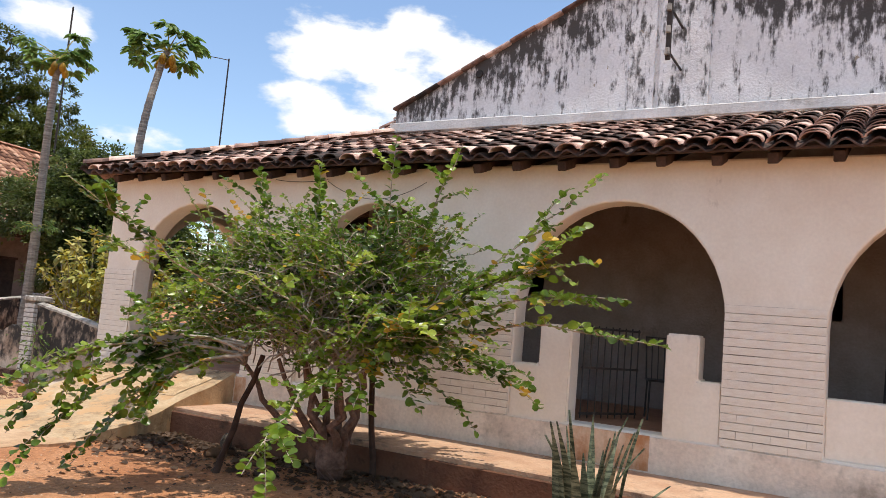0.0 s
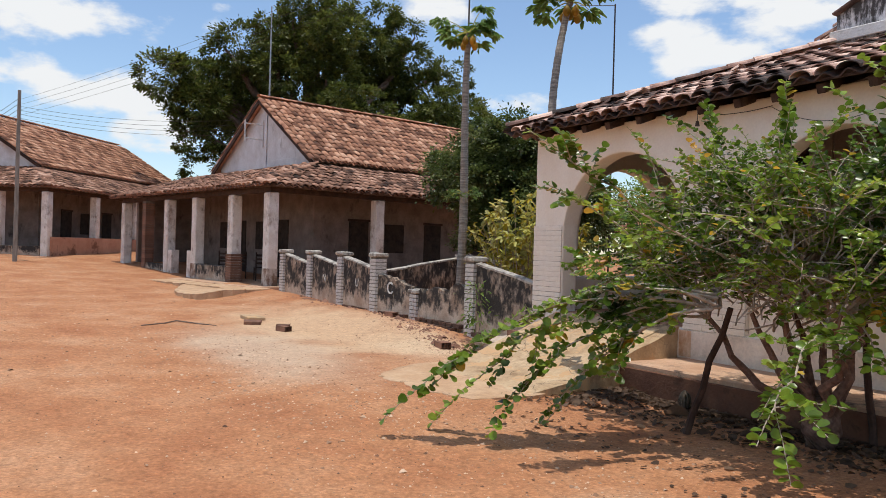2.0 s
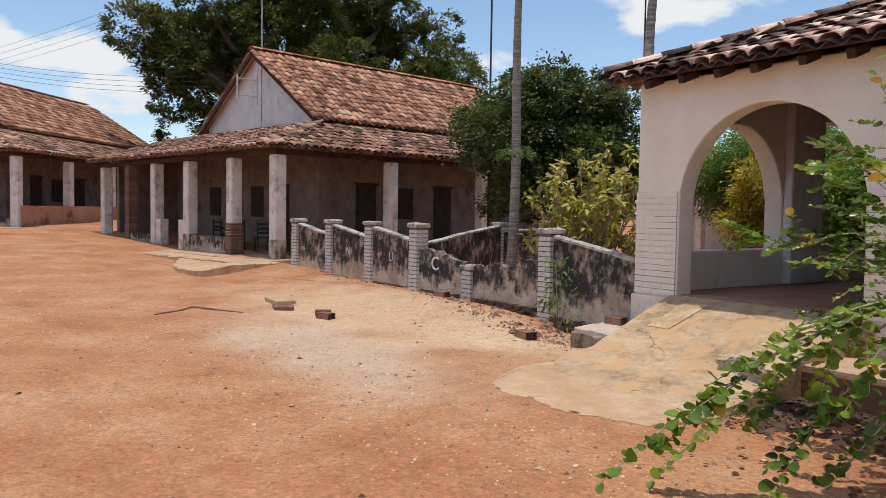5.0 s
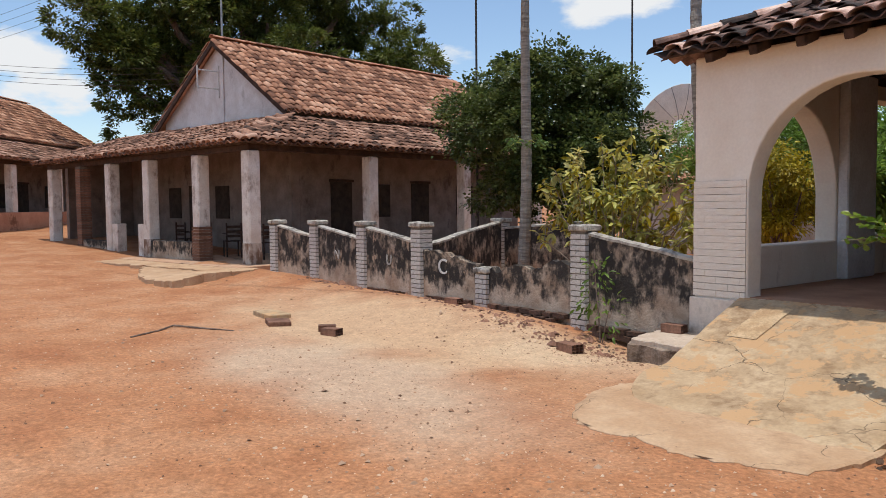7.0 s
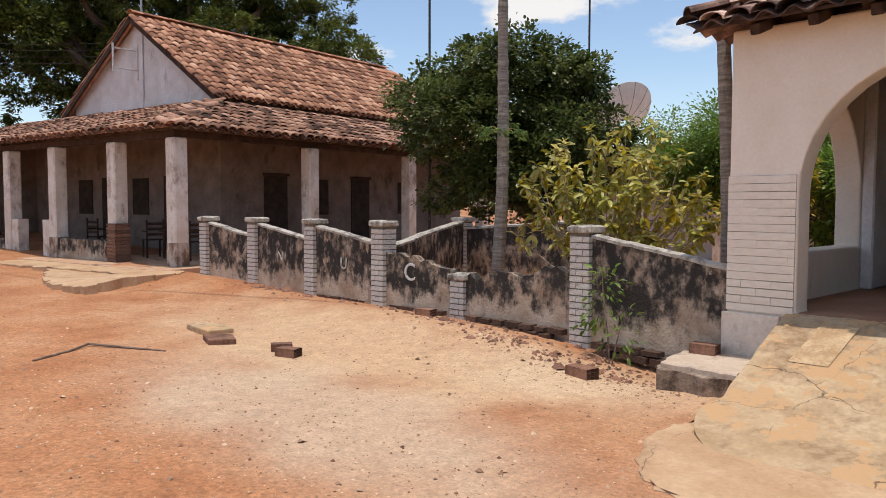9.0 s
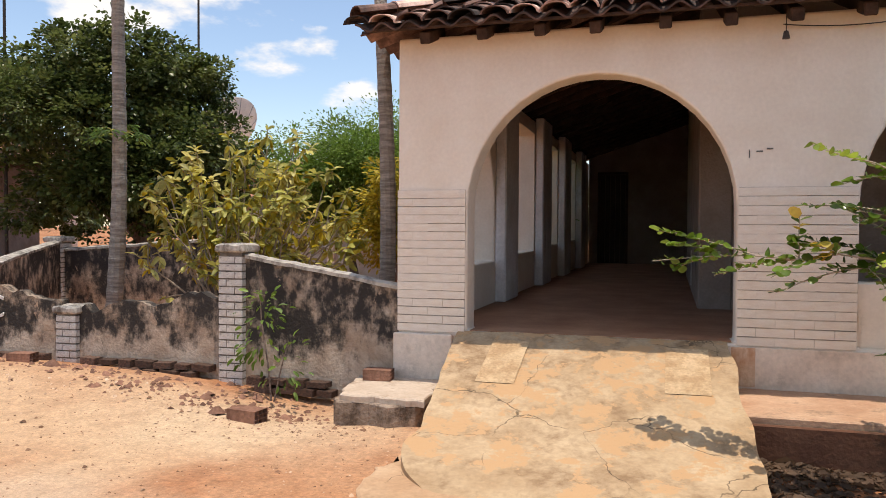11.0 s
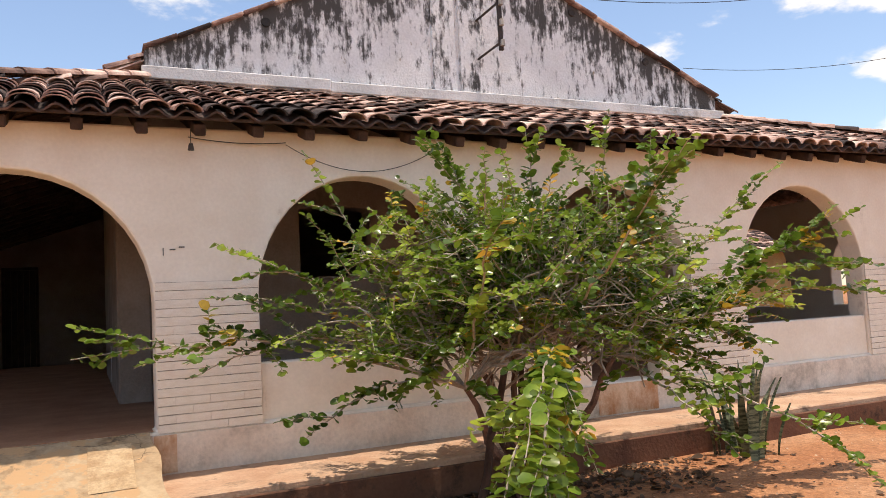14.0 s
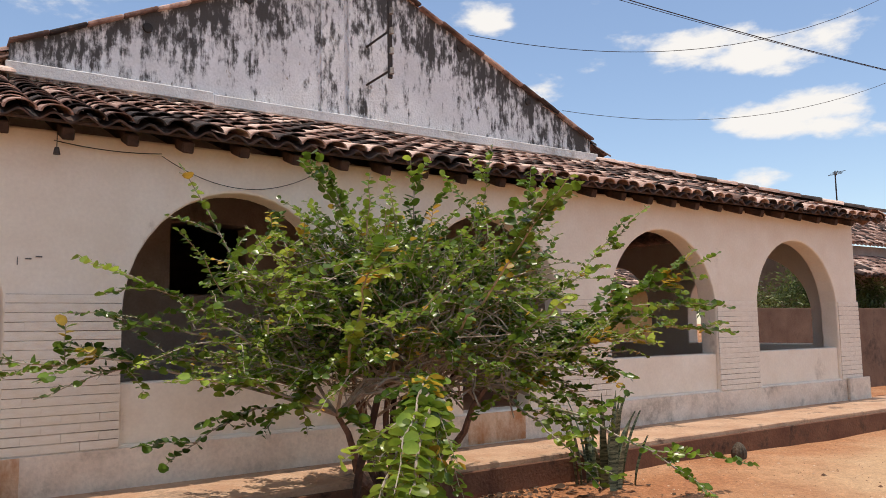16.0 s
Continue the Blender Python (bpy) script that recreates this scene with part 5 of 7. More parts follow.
def iron_chair(x, y, rz, name="garden_chair"):
    c = thing(name, "dark metal garden chair on the veranda", "chair", group="veranda chairs", at=(x, y, FLOOR))
    c.matrix_basis = pose(x, y, FLOOR, 0, 0, rz)
    for sx in (-1, 1):
        for sy in (-1, 1):
            bm = bmesh.new()
            add_tube(bm, [(0.2 * sx, 0.2 * sy, 0), (0.19 * sx, 0.18 * sy, 0.45)], [0.012, 0.012], 6)
            part("leg", bm, M_IRON, c)
    bm = bmesh.new()
    add_tube(bm, [(-0.2, 0.2, 0.45), (-0.22, 0.26, 0.95), (0.22, 0.26, 0.95), (0.2, 0.2, 0.45)], [0.012] * 4, 6)
    part("backrest_frame", bm, M_IRON, c)
    box_part("seat", (-0.22, 0.22, -0.2, 0.22, 0.44, 0.46), M_IRON, c)
    for k in range(5):
        bm = bmesh.new()
        add_tube(bm, [(-0.14 + 0.07 * k, 0.2, 0.45), (-0.15 + 0.075 * k, 0.26, 0.95)], [0.006, 0.006], 5)
        part("bar", bm, M_IRON, c)


gate = thing("metal_gate", "dark iron bar gate standing open in the entrance", "gate", at=(7.70, 0.30, FLOOR))
gate.matrix_basis = pose(7.70, 0.30, FLOOR, 0, 0, 62)
for z in (0.06, 0.55, 0.98):
    box_part("rail", (0.0, 0.84, -0.012, 0.012, z, z + 0.024), M_IRON, gate, bevel=0)
for k in range(9):
    bm = bmesh.new()
    add_tube(bm, [(0.01 + 0.1025 * k, 0, 0.02), (0.01 + 0.1025 * k, 0, 1.02)], [0.008, 0.008], 6)
    part("bar", bm, M_IRON, gate)
iron_chair(8.3, 1.5, 20)
iron_chair(9.5, 1.2, 100)
iron_chair(10.6, 1.4, -30)

# ---- neighbouring houses ----
def neighbour(name, label, place, turn, lift, right, left, length, low_walls, half=3.6, tile=M_TILE_FAR, terra=False, seed=40, brick_post=None):
    """A gabled house with a tiled veranda on two sides. Local x runs along the ridge, y along the gable; the veranda's corner post is at the origin."""
    h = thing(name, label, "house", at=(0, 0, 0))
    h.matrix_basis = pose(place[0], place[1], lift, 0, 0, turn)
    ws, wt, rz, ez = (2.95, 2.35, 6.76, 4.35) if brick_post else (2.75, 2.35, 6.86, 4.35)
    rt = wt + half
    T = max(left) + 0.6
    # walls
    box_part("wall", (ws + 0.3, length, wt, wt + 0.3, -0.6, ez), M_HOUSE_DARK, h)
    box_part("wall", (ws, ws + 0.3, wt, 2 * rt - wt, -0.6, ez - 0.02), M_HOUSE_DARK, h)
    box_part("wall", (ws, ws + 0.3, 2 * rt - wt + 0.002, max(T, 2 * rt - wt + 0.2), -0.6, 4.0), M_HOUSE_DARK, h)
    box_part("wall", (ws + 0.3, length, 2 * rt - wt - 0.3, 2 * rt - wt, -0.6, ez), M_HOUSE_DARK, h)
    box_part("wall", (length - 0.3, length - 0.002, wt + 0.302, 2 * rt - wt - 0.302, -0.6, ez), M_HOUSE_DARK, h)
    bm = bmesh.new()
    tri = [(wt, ez), (2 * rt - wt, ez), (rt, rz - 0.12)]
    f = [bm.verts.new((ws, t, z)) for t, z in tri]
    g = [bm.verts.new((ws + 0.3, t, z)) for t, z in tri]
    bm.faces.new(f)
    bm.faces.new(g[::-1])
    for i in range(3):
        bm.faces.new((f[i], f[(i + 1) % 3], g[(i + 1) % 3], g[i]))
    gb = part("gable", bm, M_HOUSE_WHITE, h, "greyish white gable wall")
    box_part("gable_foot", (ws - 0.014, ws - 0.001, wt + 0.05, 2 * rt - wt - 0.05, 3.6, ez + 0.01), M_HOUSE_WHITE, gb, bevel=0.003)
    box_part("pilaster", (ws - 0.05, ws - 0.015, rt - 0.22, rt + 0.22, 3.9, rz - 0.4), M_HOUSE_WHITE, gb, bevel=0.01)
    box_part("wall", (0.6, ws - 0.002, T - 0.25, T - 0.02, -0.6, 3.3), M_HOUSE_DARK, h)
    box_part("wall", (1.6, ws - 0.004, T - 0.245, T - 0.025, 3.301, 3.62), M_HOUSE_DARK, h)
    # upper roof
    run = half + 0.3
    slope = math.atan2(rz - ez, half)
    upper = new("roof")
    upper.parent = h
    upper["label"] = "orange clay tile gable roof"
    sl = math.hypot(run, run * math.tan(slope))
    z_e = rz - run * math.tan(slope)
    L = length - ws + 0.6
    tiled_slope(upper, Matrix.Translation((ws - 0.3 + L, rt - run, z_e)) @ Matrix.Rotation(radians(180), 4, 'Z') @ Matrix.Scale(1, 4) @ Matrix.Rotation(radians(180), 4, 'Z') @ Matrix.Translation((-L, 0, 0)) @ Matrix.Rotation(slope, 4, 'X'), L, sl, tile, seed, pitch=0.26)
    tiled_slope(upper, Matrix.Translation((ws - 0.3 + L, rt + run, z_e)) @ Matrix.Rotation(radians(180), 4, 'Z') @ Matrix.Rotation(slope, 4, 'X'), L, sl, tile, seed + 1, pitch=0.26)
    for k in range(int(L / 0.4)):
        ob = new("ridge_tile", TILE_ME_FAR)
        ob.parent = upper
        ob.matrix_basis = Matrix.Translation((ws - 0.3 + 0.4 * k, rt, rz + 0.03)) @ Matrix.Rotation(radians(-90), 4, 'Z') @ Matrix.Diagonal((1.15, 1, 1.1, 1))
    # verge boards
    for s in (-1, 1):
        bm = bmesh.new()
        add_box(bm, ws - 0.3, ws - 0.24, 0, sl, -0.20, -0.06, m=Matrix.Translation((0, rt + s * run, z_e)) @ Matrix.Rotation(0 if s < 0 else math.pi, 4, 'Z') @ (Matrix.Rotation(slope, 4, 'X') if s < 0 else Matrix.Translation((-2 * ws + 0.54, 0, 0)) @ Matrix.Rotation(slope, 4, 'X')))
        part("verge_board", bm, M_WOOD, h)
    # veranda roof: two slopes meeting in a hip
    ve, vt, vo = 2.98, 4.08, 0.5
    d_r = wt + vo
    a_r = math.atan2(vt - ve, d_r)
    l_r = math.hypot(vt - ve, d_r)
    low = new("veranda_roof")
    low.parent = h
    low["label"] = "sagging clay tile veranda roof"
    Lr = length + vo
    tiled_slope(low, Matrix.Translation((-vo, -vo, ve)) @ Matrix.Rotation(a_r, 4, 'X'), Lr, l_r, M_TILE_OLD, seed + 2, left=lambda y: y * math.cos(a_r) * (ws + vo) / d_r, pitch=0.26)
    d_l = ws + vo
    a_l = math.atan2(vt - ve, d_l)
    l_l = math.hypot(vt - ve, d_l)
    Wl = T + vo
    tiled_slope(low, Matrix.Translation((-vo, T, ve)) @ Matrix.Rotation(radians(-90), 4, 'Z') @ Matrix.Rotation(a_l, 4, 'X'), Wl, l_l, M_TILE_OLD, seed + 3, right=lambda y: Wl - y * math.cos(a_l) * d_r / d_l, pitch=0.26)
    # beams, then posts
    box_part("beam", (-0.1, length, -0.09, 0.09, 2.78, 2.93), M_WOOD, h)
    box_part("beam", (-0.09, 0.09, -0.1, T - 0.3, 2.775, 2.925), M_WOOD, h)
    k = 0.6
    while k < T - 0.5:
        box_part("rafter", (-0.42, min(ws, -0.62 + (k + vo) * d_l / d_r), k - 0.04, k + 0.04, -0.10, -0.03), M_WOOD, h, m=Matrix.Translation((-0.5, 0, ve)) @ Matrix.Rotation(-a_l, 4, 'Y') @ Matrix.Translation((0.5, 0, 0)))
        k += 0.6
    k = 0.6
    while k < length - 0.3:
        box_part("rafter", (k - 0.04, k + 0.04, -0.42, min(wt, -0.62 + (k + vo) * d_r / d_l), -0.10, -0.03), M_WOOD, h, m=Matrix.Translation((0, -0.5, ve)) @ Matrix.Rotation(a_r, 4, 'X') @ Matrix.Translation((0, 0.5, 0)))
        k += 0.6
    for s in [(x, 0.0) for x in right] + [(0.0, y) for y in left]:
        w = 0.19
        if brick_post is not None and s[1] == brick_post:
            bp = box_part("post", (s[0] - 0.16, s[0] + 0.16, s[1] - 0.16, s[1] + 0.16, -0.5, 2.77), M_MORTAR, h, "bare red brick post", bevel=0)
            for q in range(34):
                ob = new("brick", BRICK_ME)
                ob.parent = bp
                ob.matrix_basis = Matrix.Translation((s[0] + random.uniform(-.008, .008), s[1], -0.02 + q * 0.081)) @ Matrix.Diagonal((0.34, 0.34, 0.066, 1))
                ob.material_slots[0].link = 'OBJECT'
                ob.material_slots[0].material = M_REDBRICK
            continue
        bm = bmesh.new()
        if brick_post and s[0] + s[1] < 6:
            box_part("post_base", (s[0] - w + 0.012, s[0] + w - 0.012, s[1] - w + 0.012, s[1] + w - 0.012, -0.5, 0.55), M_POST_BASE, h, "scuffed post base", bevel=0.03)
        if brick_post is not None and s[1] == 2.3:
            for q in range(11):
                ob = new("brick", BRICK_ME)
                ob.parent = h
                ob.matrix_basis = Matrix.Translation((s[0] - 0.012 + random.uniform(-.008, .008), s[1] - 0.03, 0.06 + q * 0.081)) @ Matrix.Diagonal((0.39, 0.36, 0.068, 1))
                ob.material_slots[0].link = 'OBJECT'
                ob.material_slots[0].material = M_REDBRICK
        add_box(bm, s[0] - w + 0.02, s[0] + w - 0.02, s[1] - w + 0.02, s[1] + w - 0.02, -0.5, 2.77, bevel=0.03)
        part("post", bm, M_POST, h, "peeling limewashed post")
    for a, b, z in low_walls:
        if terra:
            box_part("low_wall", (-0.14, 0.14, a, b, -0.6, z), M_TERRA, h, "terracotta painted low wall")
        else:
            box_part("low_wall", (-0.14, 0.14, a, b, -0.5, z), M_FENCE if z < 0.8 else M_POST, h, "low wall with black and white stains" if z < 0.8 else "stub of limewashed wall")
    # floor of the veranda
    box_part("veranda_floor", (-0.9, length, -0.7, wt + 0.5, -0.6, 0.02), M_LEDGE, h)
    box_part("veranda_floor", (-0.898, ws + 0.3, wt + 0.502, T, -0.6, 0.018), M_LEDGE, h)
    # doors and shutters on the shaded walls
    for x in (4.4, 7.9):
        dr = box_part("door", (x, x + 0.85, wt - 0.03, wt - 0.002, 0.03, 2.15), M_DARK, h, "dark wooden door")
        box_part("frame", (x - 0.07, x + 0.92, wt - 0.05, wt - 0.031, 2.15, 2.23), M_WOOD, dr)
    for x in (6.0, 10.2):
        box_part("shutter", (x, x + 0.9, wt - 0.03, wt - 0.002, 1.05, 2.1), M_DARK, h, "dark wooden shutter")
    for y in (4.0, 7.2):
        box_part("door", (ws - 0.03, ws - 0.002, y, y + 0.85, 0.03, 2.15), M_DARK, h, "dark wooden door")
    for y in (5.6, 8.6):
        box_part("shutter", (ws - 0.03, ws - 0.002, y, y + 0.8, 1.05, 2.1), M_DARK, h, "dark wooden shutter")
    return h


TILE_ME_FAR = TILE_ME.copy()
TILE_ME_FAR.materials.clear()
TILE_ME_FAR.materials.append(M_TILE_FAR)
house_a = neighbour("veranda_house", "old house with orange tiled gable roof and post veranda", (-12.3, -0.05), 99.8, 0.10, [0.0, 3.9, 7.9, 11.8], [2.3, 5.0, 7.4, 9.5, 11.8], 13.9, [(2.5, 4.8, 0.5), (7.6, 9.3, 0.42), (5.2, 5.55, 0.95), (6.85, 7.2, 0.95)], brick_post=9.5)
# shallow pilaster on the gable
pil = box_part("pilaster", (7.20, 7.58, 2.825, 2.868, 4.30, 6.72), M_GABLE, None, bevel=0.006)
tagged(pil, "shallow limewashed pilaster on the gable", "pilaster", kind="structure")
# service bracket on the gable
brk = thing("service_bracket", "white metal service bracket on the gable", "bracket")
brk.matrix_basis = house_a.matrix_basis @ Matrix.Translation((2.90, 5.95, 5.15))
for ext in ((-0.04, 0.0, -0.02, 0.02, -0.25, 0.75), (-0.75, -0.04, -0.02, 0.02, 0.55, 0.59), (-0.75, -0.04, -0.02, 0.02, 0.0, 0.04), (-0.79, -0.75, -0.025, 0.025, -0.1, 0.7)):
    box_part("bar", ext, M_WHITEPAINT, brk, bevel=0.004)
house_b = neighbour("veranda_house", "farther old house with orange tile roof and terracotta low wall", (-27.0, -4.73), 140.3, 0.55, [0.0, 3.5, 7.0, 10.5], [2.2, 4.4, 6.6], 16.0, [(0.2, 4.2, 0.45), (4.6, 6.4, 0.45)], half=4.0, seed=50, terra=False)
for a, b in ((0.2, 3.3), (3.7, 6.8), (7.2, 10.3)):
    box_part("low_wall", (a - 0.2, b + 0.199, -0.23, 0.23, -0.6, 0.86), M_TERRA, house_b, "terracotta painted low wall")

# paving before the veranda house
rough_slab("platform", [(-11.2, -0.6), (-11.6, -1.55), (-15.0, -2.3), (-24.5, -4.0), (-24.6, -3.2), (-15.0, -1.4), (-12.0, -0.7)], -0.4, 0.10, M_APRON, "broken cement apron along the veranda", "walkway", 0.05, 8)
rough_slab("platform", [(-10.4, -2.65), (-11.6, -2.9), (-13.4, -2.4), (-14.8, -1.85), (-13.6, -1.2), (-11.2, -0.5), (-10.9, -0.55), (-10.7, -1.3), (-10.8, -1.9)], -0.4, lambda x, y: 0.11 - 0.105 * max(0, -y - 1.7), M_APRON, "broken cement apron before the veranda", "walkway", 0.05, 9, step=0.15)


def wooden_chair(m):
    c = thing("wooden_chair", "dark wooden chair on the neighbour's veranda", "chair", group="neighbour's chairs")
    c.matrix_basis = m
    for sx in (-1, 1):
        box_part("leg", (0.2 * sx - 0.02, 0.2 * sx + 0.02, -0.22, -0.18, 0, 0.45), M_WOOD, c)
        box_part("leg", (0.2 * sx - 0.02, 0.2 * sx + 0.02, 0.18, 0.22, 0, 0.95), M_WOOD, c)
        box_part("armrest", (0.2 * sx - 0.03, 0.2 * sx + 0.03, -0.24, 0.2, 0.64, 0.67), M_WOOD, c)
    box_part("seat", (-0.22, 0.22, -0.23, 0.2, 0.43, 0.46), M_WOOD, c)
    for k in range(3):
        box_part("slat", (-0.18, 0.18, 0.185, 0.21, 0.55 + 0.13 * k, 0.62 + 0.13 * k), M_WOOD, c)


for a, b, r in ((1.1, 1.2, 200), (1.3, 2.9, 160), (1.2, 4.4, 190), (1.4, 5.6, 100)):
    wooden_chair(house_a.matrix_basis @ pose(a, b, 0.02, 0, 0, r))
tb = thing("side_table", "dark wooden table on the neighbour's veranda", "table")
tb.matrix_basis = house_a.matrix_basis @ pose(1.5, 2.0, 0.02)
box_part("tabletop", (-0.35, 0.35, -0.35, 0.35, 0.68, 0.72), M_WOOD, tb)
for sx in (-1, 1):
    for sy in (-1, 1):
        box_part("leg", (0.3 * sx - 0.025, 0.3 * sx + 0.025, 0.3 * sy - 0.025, 0.3 * sy + 0.025, 0, 0.68), M_WOOD, tb)

# east neighbours and yard wall
yard = box_part("wall_yard_east", (16.65, 48.0, 3.0, 3.2, -0.5, 1.72), stained("brown_yard_wall", [(0.15, 0.09, 0.065), (0.22, 0.14, 0.10)], (0.08, 0.05, 0.04), amount=0.3, streak=(1, 1, 1)), None)
tagged(yard, "brown rendered yard wall", "wall", kind="structure")
nb = thing("tiled_house", "house with two tiers of weathered tile roof behind the yard wall", "house")
tiled_slope(nb, Matrix.Translation((25.5, 4.6, 2.75)) @ Matrix.Rotation(0.45, 4, 'X'), 18.0, 1.9, M_TILE, 60, pitch=0.26)
tiled_slope(nb, Matrix.Translation((25.5, 6.0, 3.95)) @ Matrix.Rotation(0.55, 4, 'X'), 18.0, 3.2, M_TILE, 61, pitch=0.26)
box_part("wall", (25.8, 43.2, 6.25, 6.5, -0.4, 3.9), M_HOUSE, nb)
box_part("wall", (25.8, 43.2, 9.5, 9.75, -0.4, 4.2), M_HOUSE, nb)
sh2 = thing("shed", "small yellow-washed shed with tile roof", "shed")
box_part("wall", (18.6, 24.6, 10.4, 13.5, -0.4, 2.55), stained("yellow_wash", [(0.42, 0.29, 0.12), (0.50, 0.36, 0.17)], (0.30, 0.2, 0.1), amount=0.15), sh2)
tiled_slope(sh2, Matrix.Translation((18.3, 10.0, 2.55)) @ Matrix.Rotation(0.32, 4, 'X'), 6.6, 3.8, M_TILE, 62, pitch=0.26)
box_part("shutter", (22.7, 23.3, 10.37, 10.398, 1.6, 2.3), M_DARK, sh2)
an = thing("antenna", "small thin aerial on the tiled ridge", "antenna", at=(31.6, 8.6, 5.3))
bm = bmesh.new()
add_tube(bm, [(0, 0, -0.1), (0, 0, 1.9)], [0.03, 0.025], 6)
part("mast", bm, M_IRON, an)
bm = bmesh.new()
add_tube(bm, [(-0.1, -0.1, 1.72), (0.35, 0.1, 1.95)], [0.025, 0.02], 6)
for k in range(3):
    add_tube(bm, [(0.15 * k - 0.05, -0.28, 1.75 + 0.07 * k), (0.15 * k - 0.05, 0.25, 1.75 + 0.07 * k)], [0.012, 0.012], 5)
part("boom", bm, M_IRON, an)
# low shed and wall behind the garden
bh = thing("shed", "low tiled outbuilding beyond the garden", "shed")
box_part("wall", (-12.0, -1.0, 14.6, 17.5, -0.4, 2.3), M_HOUSE_WHITE, bh)
tiled_slope(bh, Matrix.Translation((-12.3, 13.6, 2.2)) @ Matrix.Rotation(0.35, 4, 'X'), 11.6, 4.2, M_TILE_FAR, 63, pitch=0.26)
for x in (-9.5, -7.0, -4.5, -2.0):
    box_part("post", (x - 0.12, x + 0.12, 13.7, 13.94, -0.4, 2.2), M_POST, bh)


# ---- trees and bushes ----
def tree(name, label, category, base, trunk_h, trunk_r, blobs, leaf_n, leaf, mat, seed, limbs=7, clump=60, spread=0.16, shell=0.5, shape=LONG_LEAF, bark=M_BARK, kind=""):
    rng = np.random.default_rng(seed)
    t = thing(name, label, category, at=base)
    b = Vector(base)
    bm = bmesh.new()
    top = b + Vector((rng.normal(0, .1), rng.normal(0, .1), trunk_h))
    add_tube(bm, curve_pts(b + Vector((0, 0, -0.4)), top, 5, 0, rng, 0.06), [trunk_r * (1.25 - 0.1 * i) for i in range(6)], 9)
    for i in range(limbs):
        c = blobs[i % len(blobs)]
        tip = Vector(c[:3]) + Vector((rng.normal(0, .4) * c[3], rng.normal(0, .4) * c[4], rng.normal(0, .4) * c[5]))
        add_tube(bm, curve_pts(top + Vector((0, 0, -0.1 * trunk_h * rng.random())), tip, 6, 0.05 * (tip - top).length, rng, 0.12), [trunk_r * (0.62 - 0.09 * k) for k in range(7)], 6)
    part("trunk", bm, bark, t).matrix_basis = Matrix.Translation(-b)
    p, out = blob_points(rng, blobs, leaf_n, shell, clump, spread)
    stamp("crown", *shape, rand_mats(rng, p, out + np.array([0, 0, 0.2]), leaf * rng.uniform(0.6, 1.3, len(p)), 0.5), mat, t).matrix_basis = Matrix.Translation(-b)
    return t


def scatter_blobs(rng, c, r, n, size):
    out = []
    for _ in range(n):
        d = rng.normal(size=3)
        d /= np.linalg.norm(d)
        k = rng.uniform(0.45, 0.85)
        s = size * rng.uniform(0.7, 1.3)
        out.append((c[0] + d[0] * r[0] * k, c[1] + d[1] * r[1] * k, c[2] + d[2] * r[2] * k, s, s, s * 0.75))
    return out


M_PALEBARK = material("pale_stem", [(0.26, 0.21, 0.16), (0.42, 0.36, 0.28)], scale=8)
rg = np.random.default_rng(77)
mango = [b for b in scatter_blobs(rg, (-37.4, 13.3, 9.6), (9.0, 12.2, 8.6), 130, 1.45) if not (11.6 < b[1] < 14.2 and b[2] > 11.8)]
mango += [(-37, y, z, 1.7, 1.6, 1.25) for y, z in ((1.9, 11.0), (3.6, 10.9), (3.9, 9.2), (4.6, 7.6), (4.7, 5.8), (6.6, 6.3), (8.5, 7.0), (23.0, 11.2), (21.5, 13.6))]
tree("mango_tree", "huge dark green mango tree towering behind the houses", "tree", (-37.4, 11.8, 0.4), 4.5, 0.8, mango, 270000, 0.20, M_LEAF_DARK, 78, limbs=60, clump=70, spread=0.115, shell=0.82, shape=FAR_LEAF)
tree("tree", "dark tree beyond the tiled roof", "tree", (-30, 19.5, 0.4), 3.0, 0.3, scatter_blobs(rg, (-30, 19.5, 6.3), (3.5, 3.5, 2.4), 16, 1.2), 26000, 0.20, M_LEAF_DARK, 79, limbs=10, spread=0.2, shape=FAR_LEAF)
tree("tree", "lighter green tree beyond the tiled roof", "tree", (-32, 15.0, 0.4), 3.0, 0.3, scatter_blobs(rg, (-32, 15.0, 7.6), (2.5, 2.5, 1.8), 12, 1.0), 17000, 0.19, M_LEAF_OLIVE, 80, limbs=10, spread=0.2, shape=FAR_LEAF)
tree("garden_tree", "dense dark green round tree in the garden", "tree", (-7.4, 5.7, -0.2), 1.3, 0.12, scatter_blobs(rg, (-7.7, 5.6, 3.05), (3.25, 2.7, 2.45), 84, 0.66), 98000, 0.072, M_LEAF_MID, 81, limbs=18, clump=55, spread=0.17, shell=0.5, shape=ROUND_LEAF)
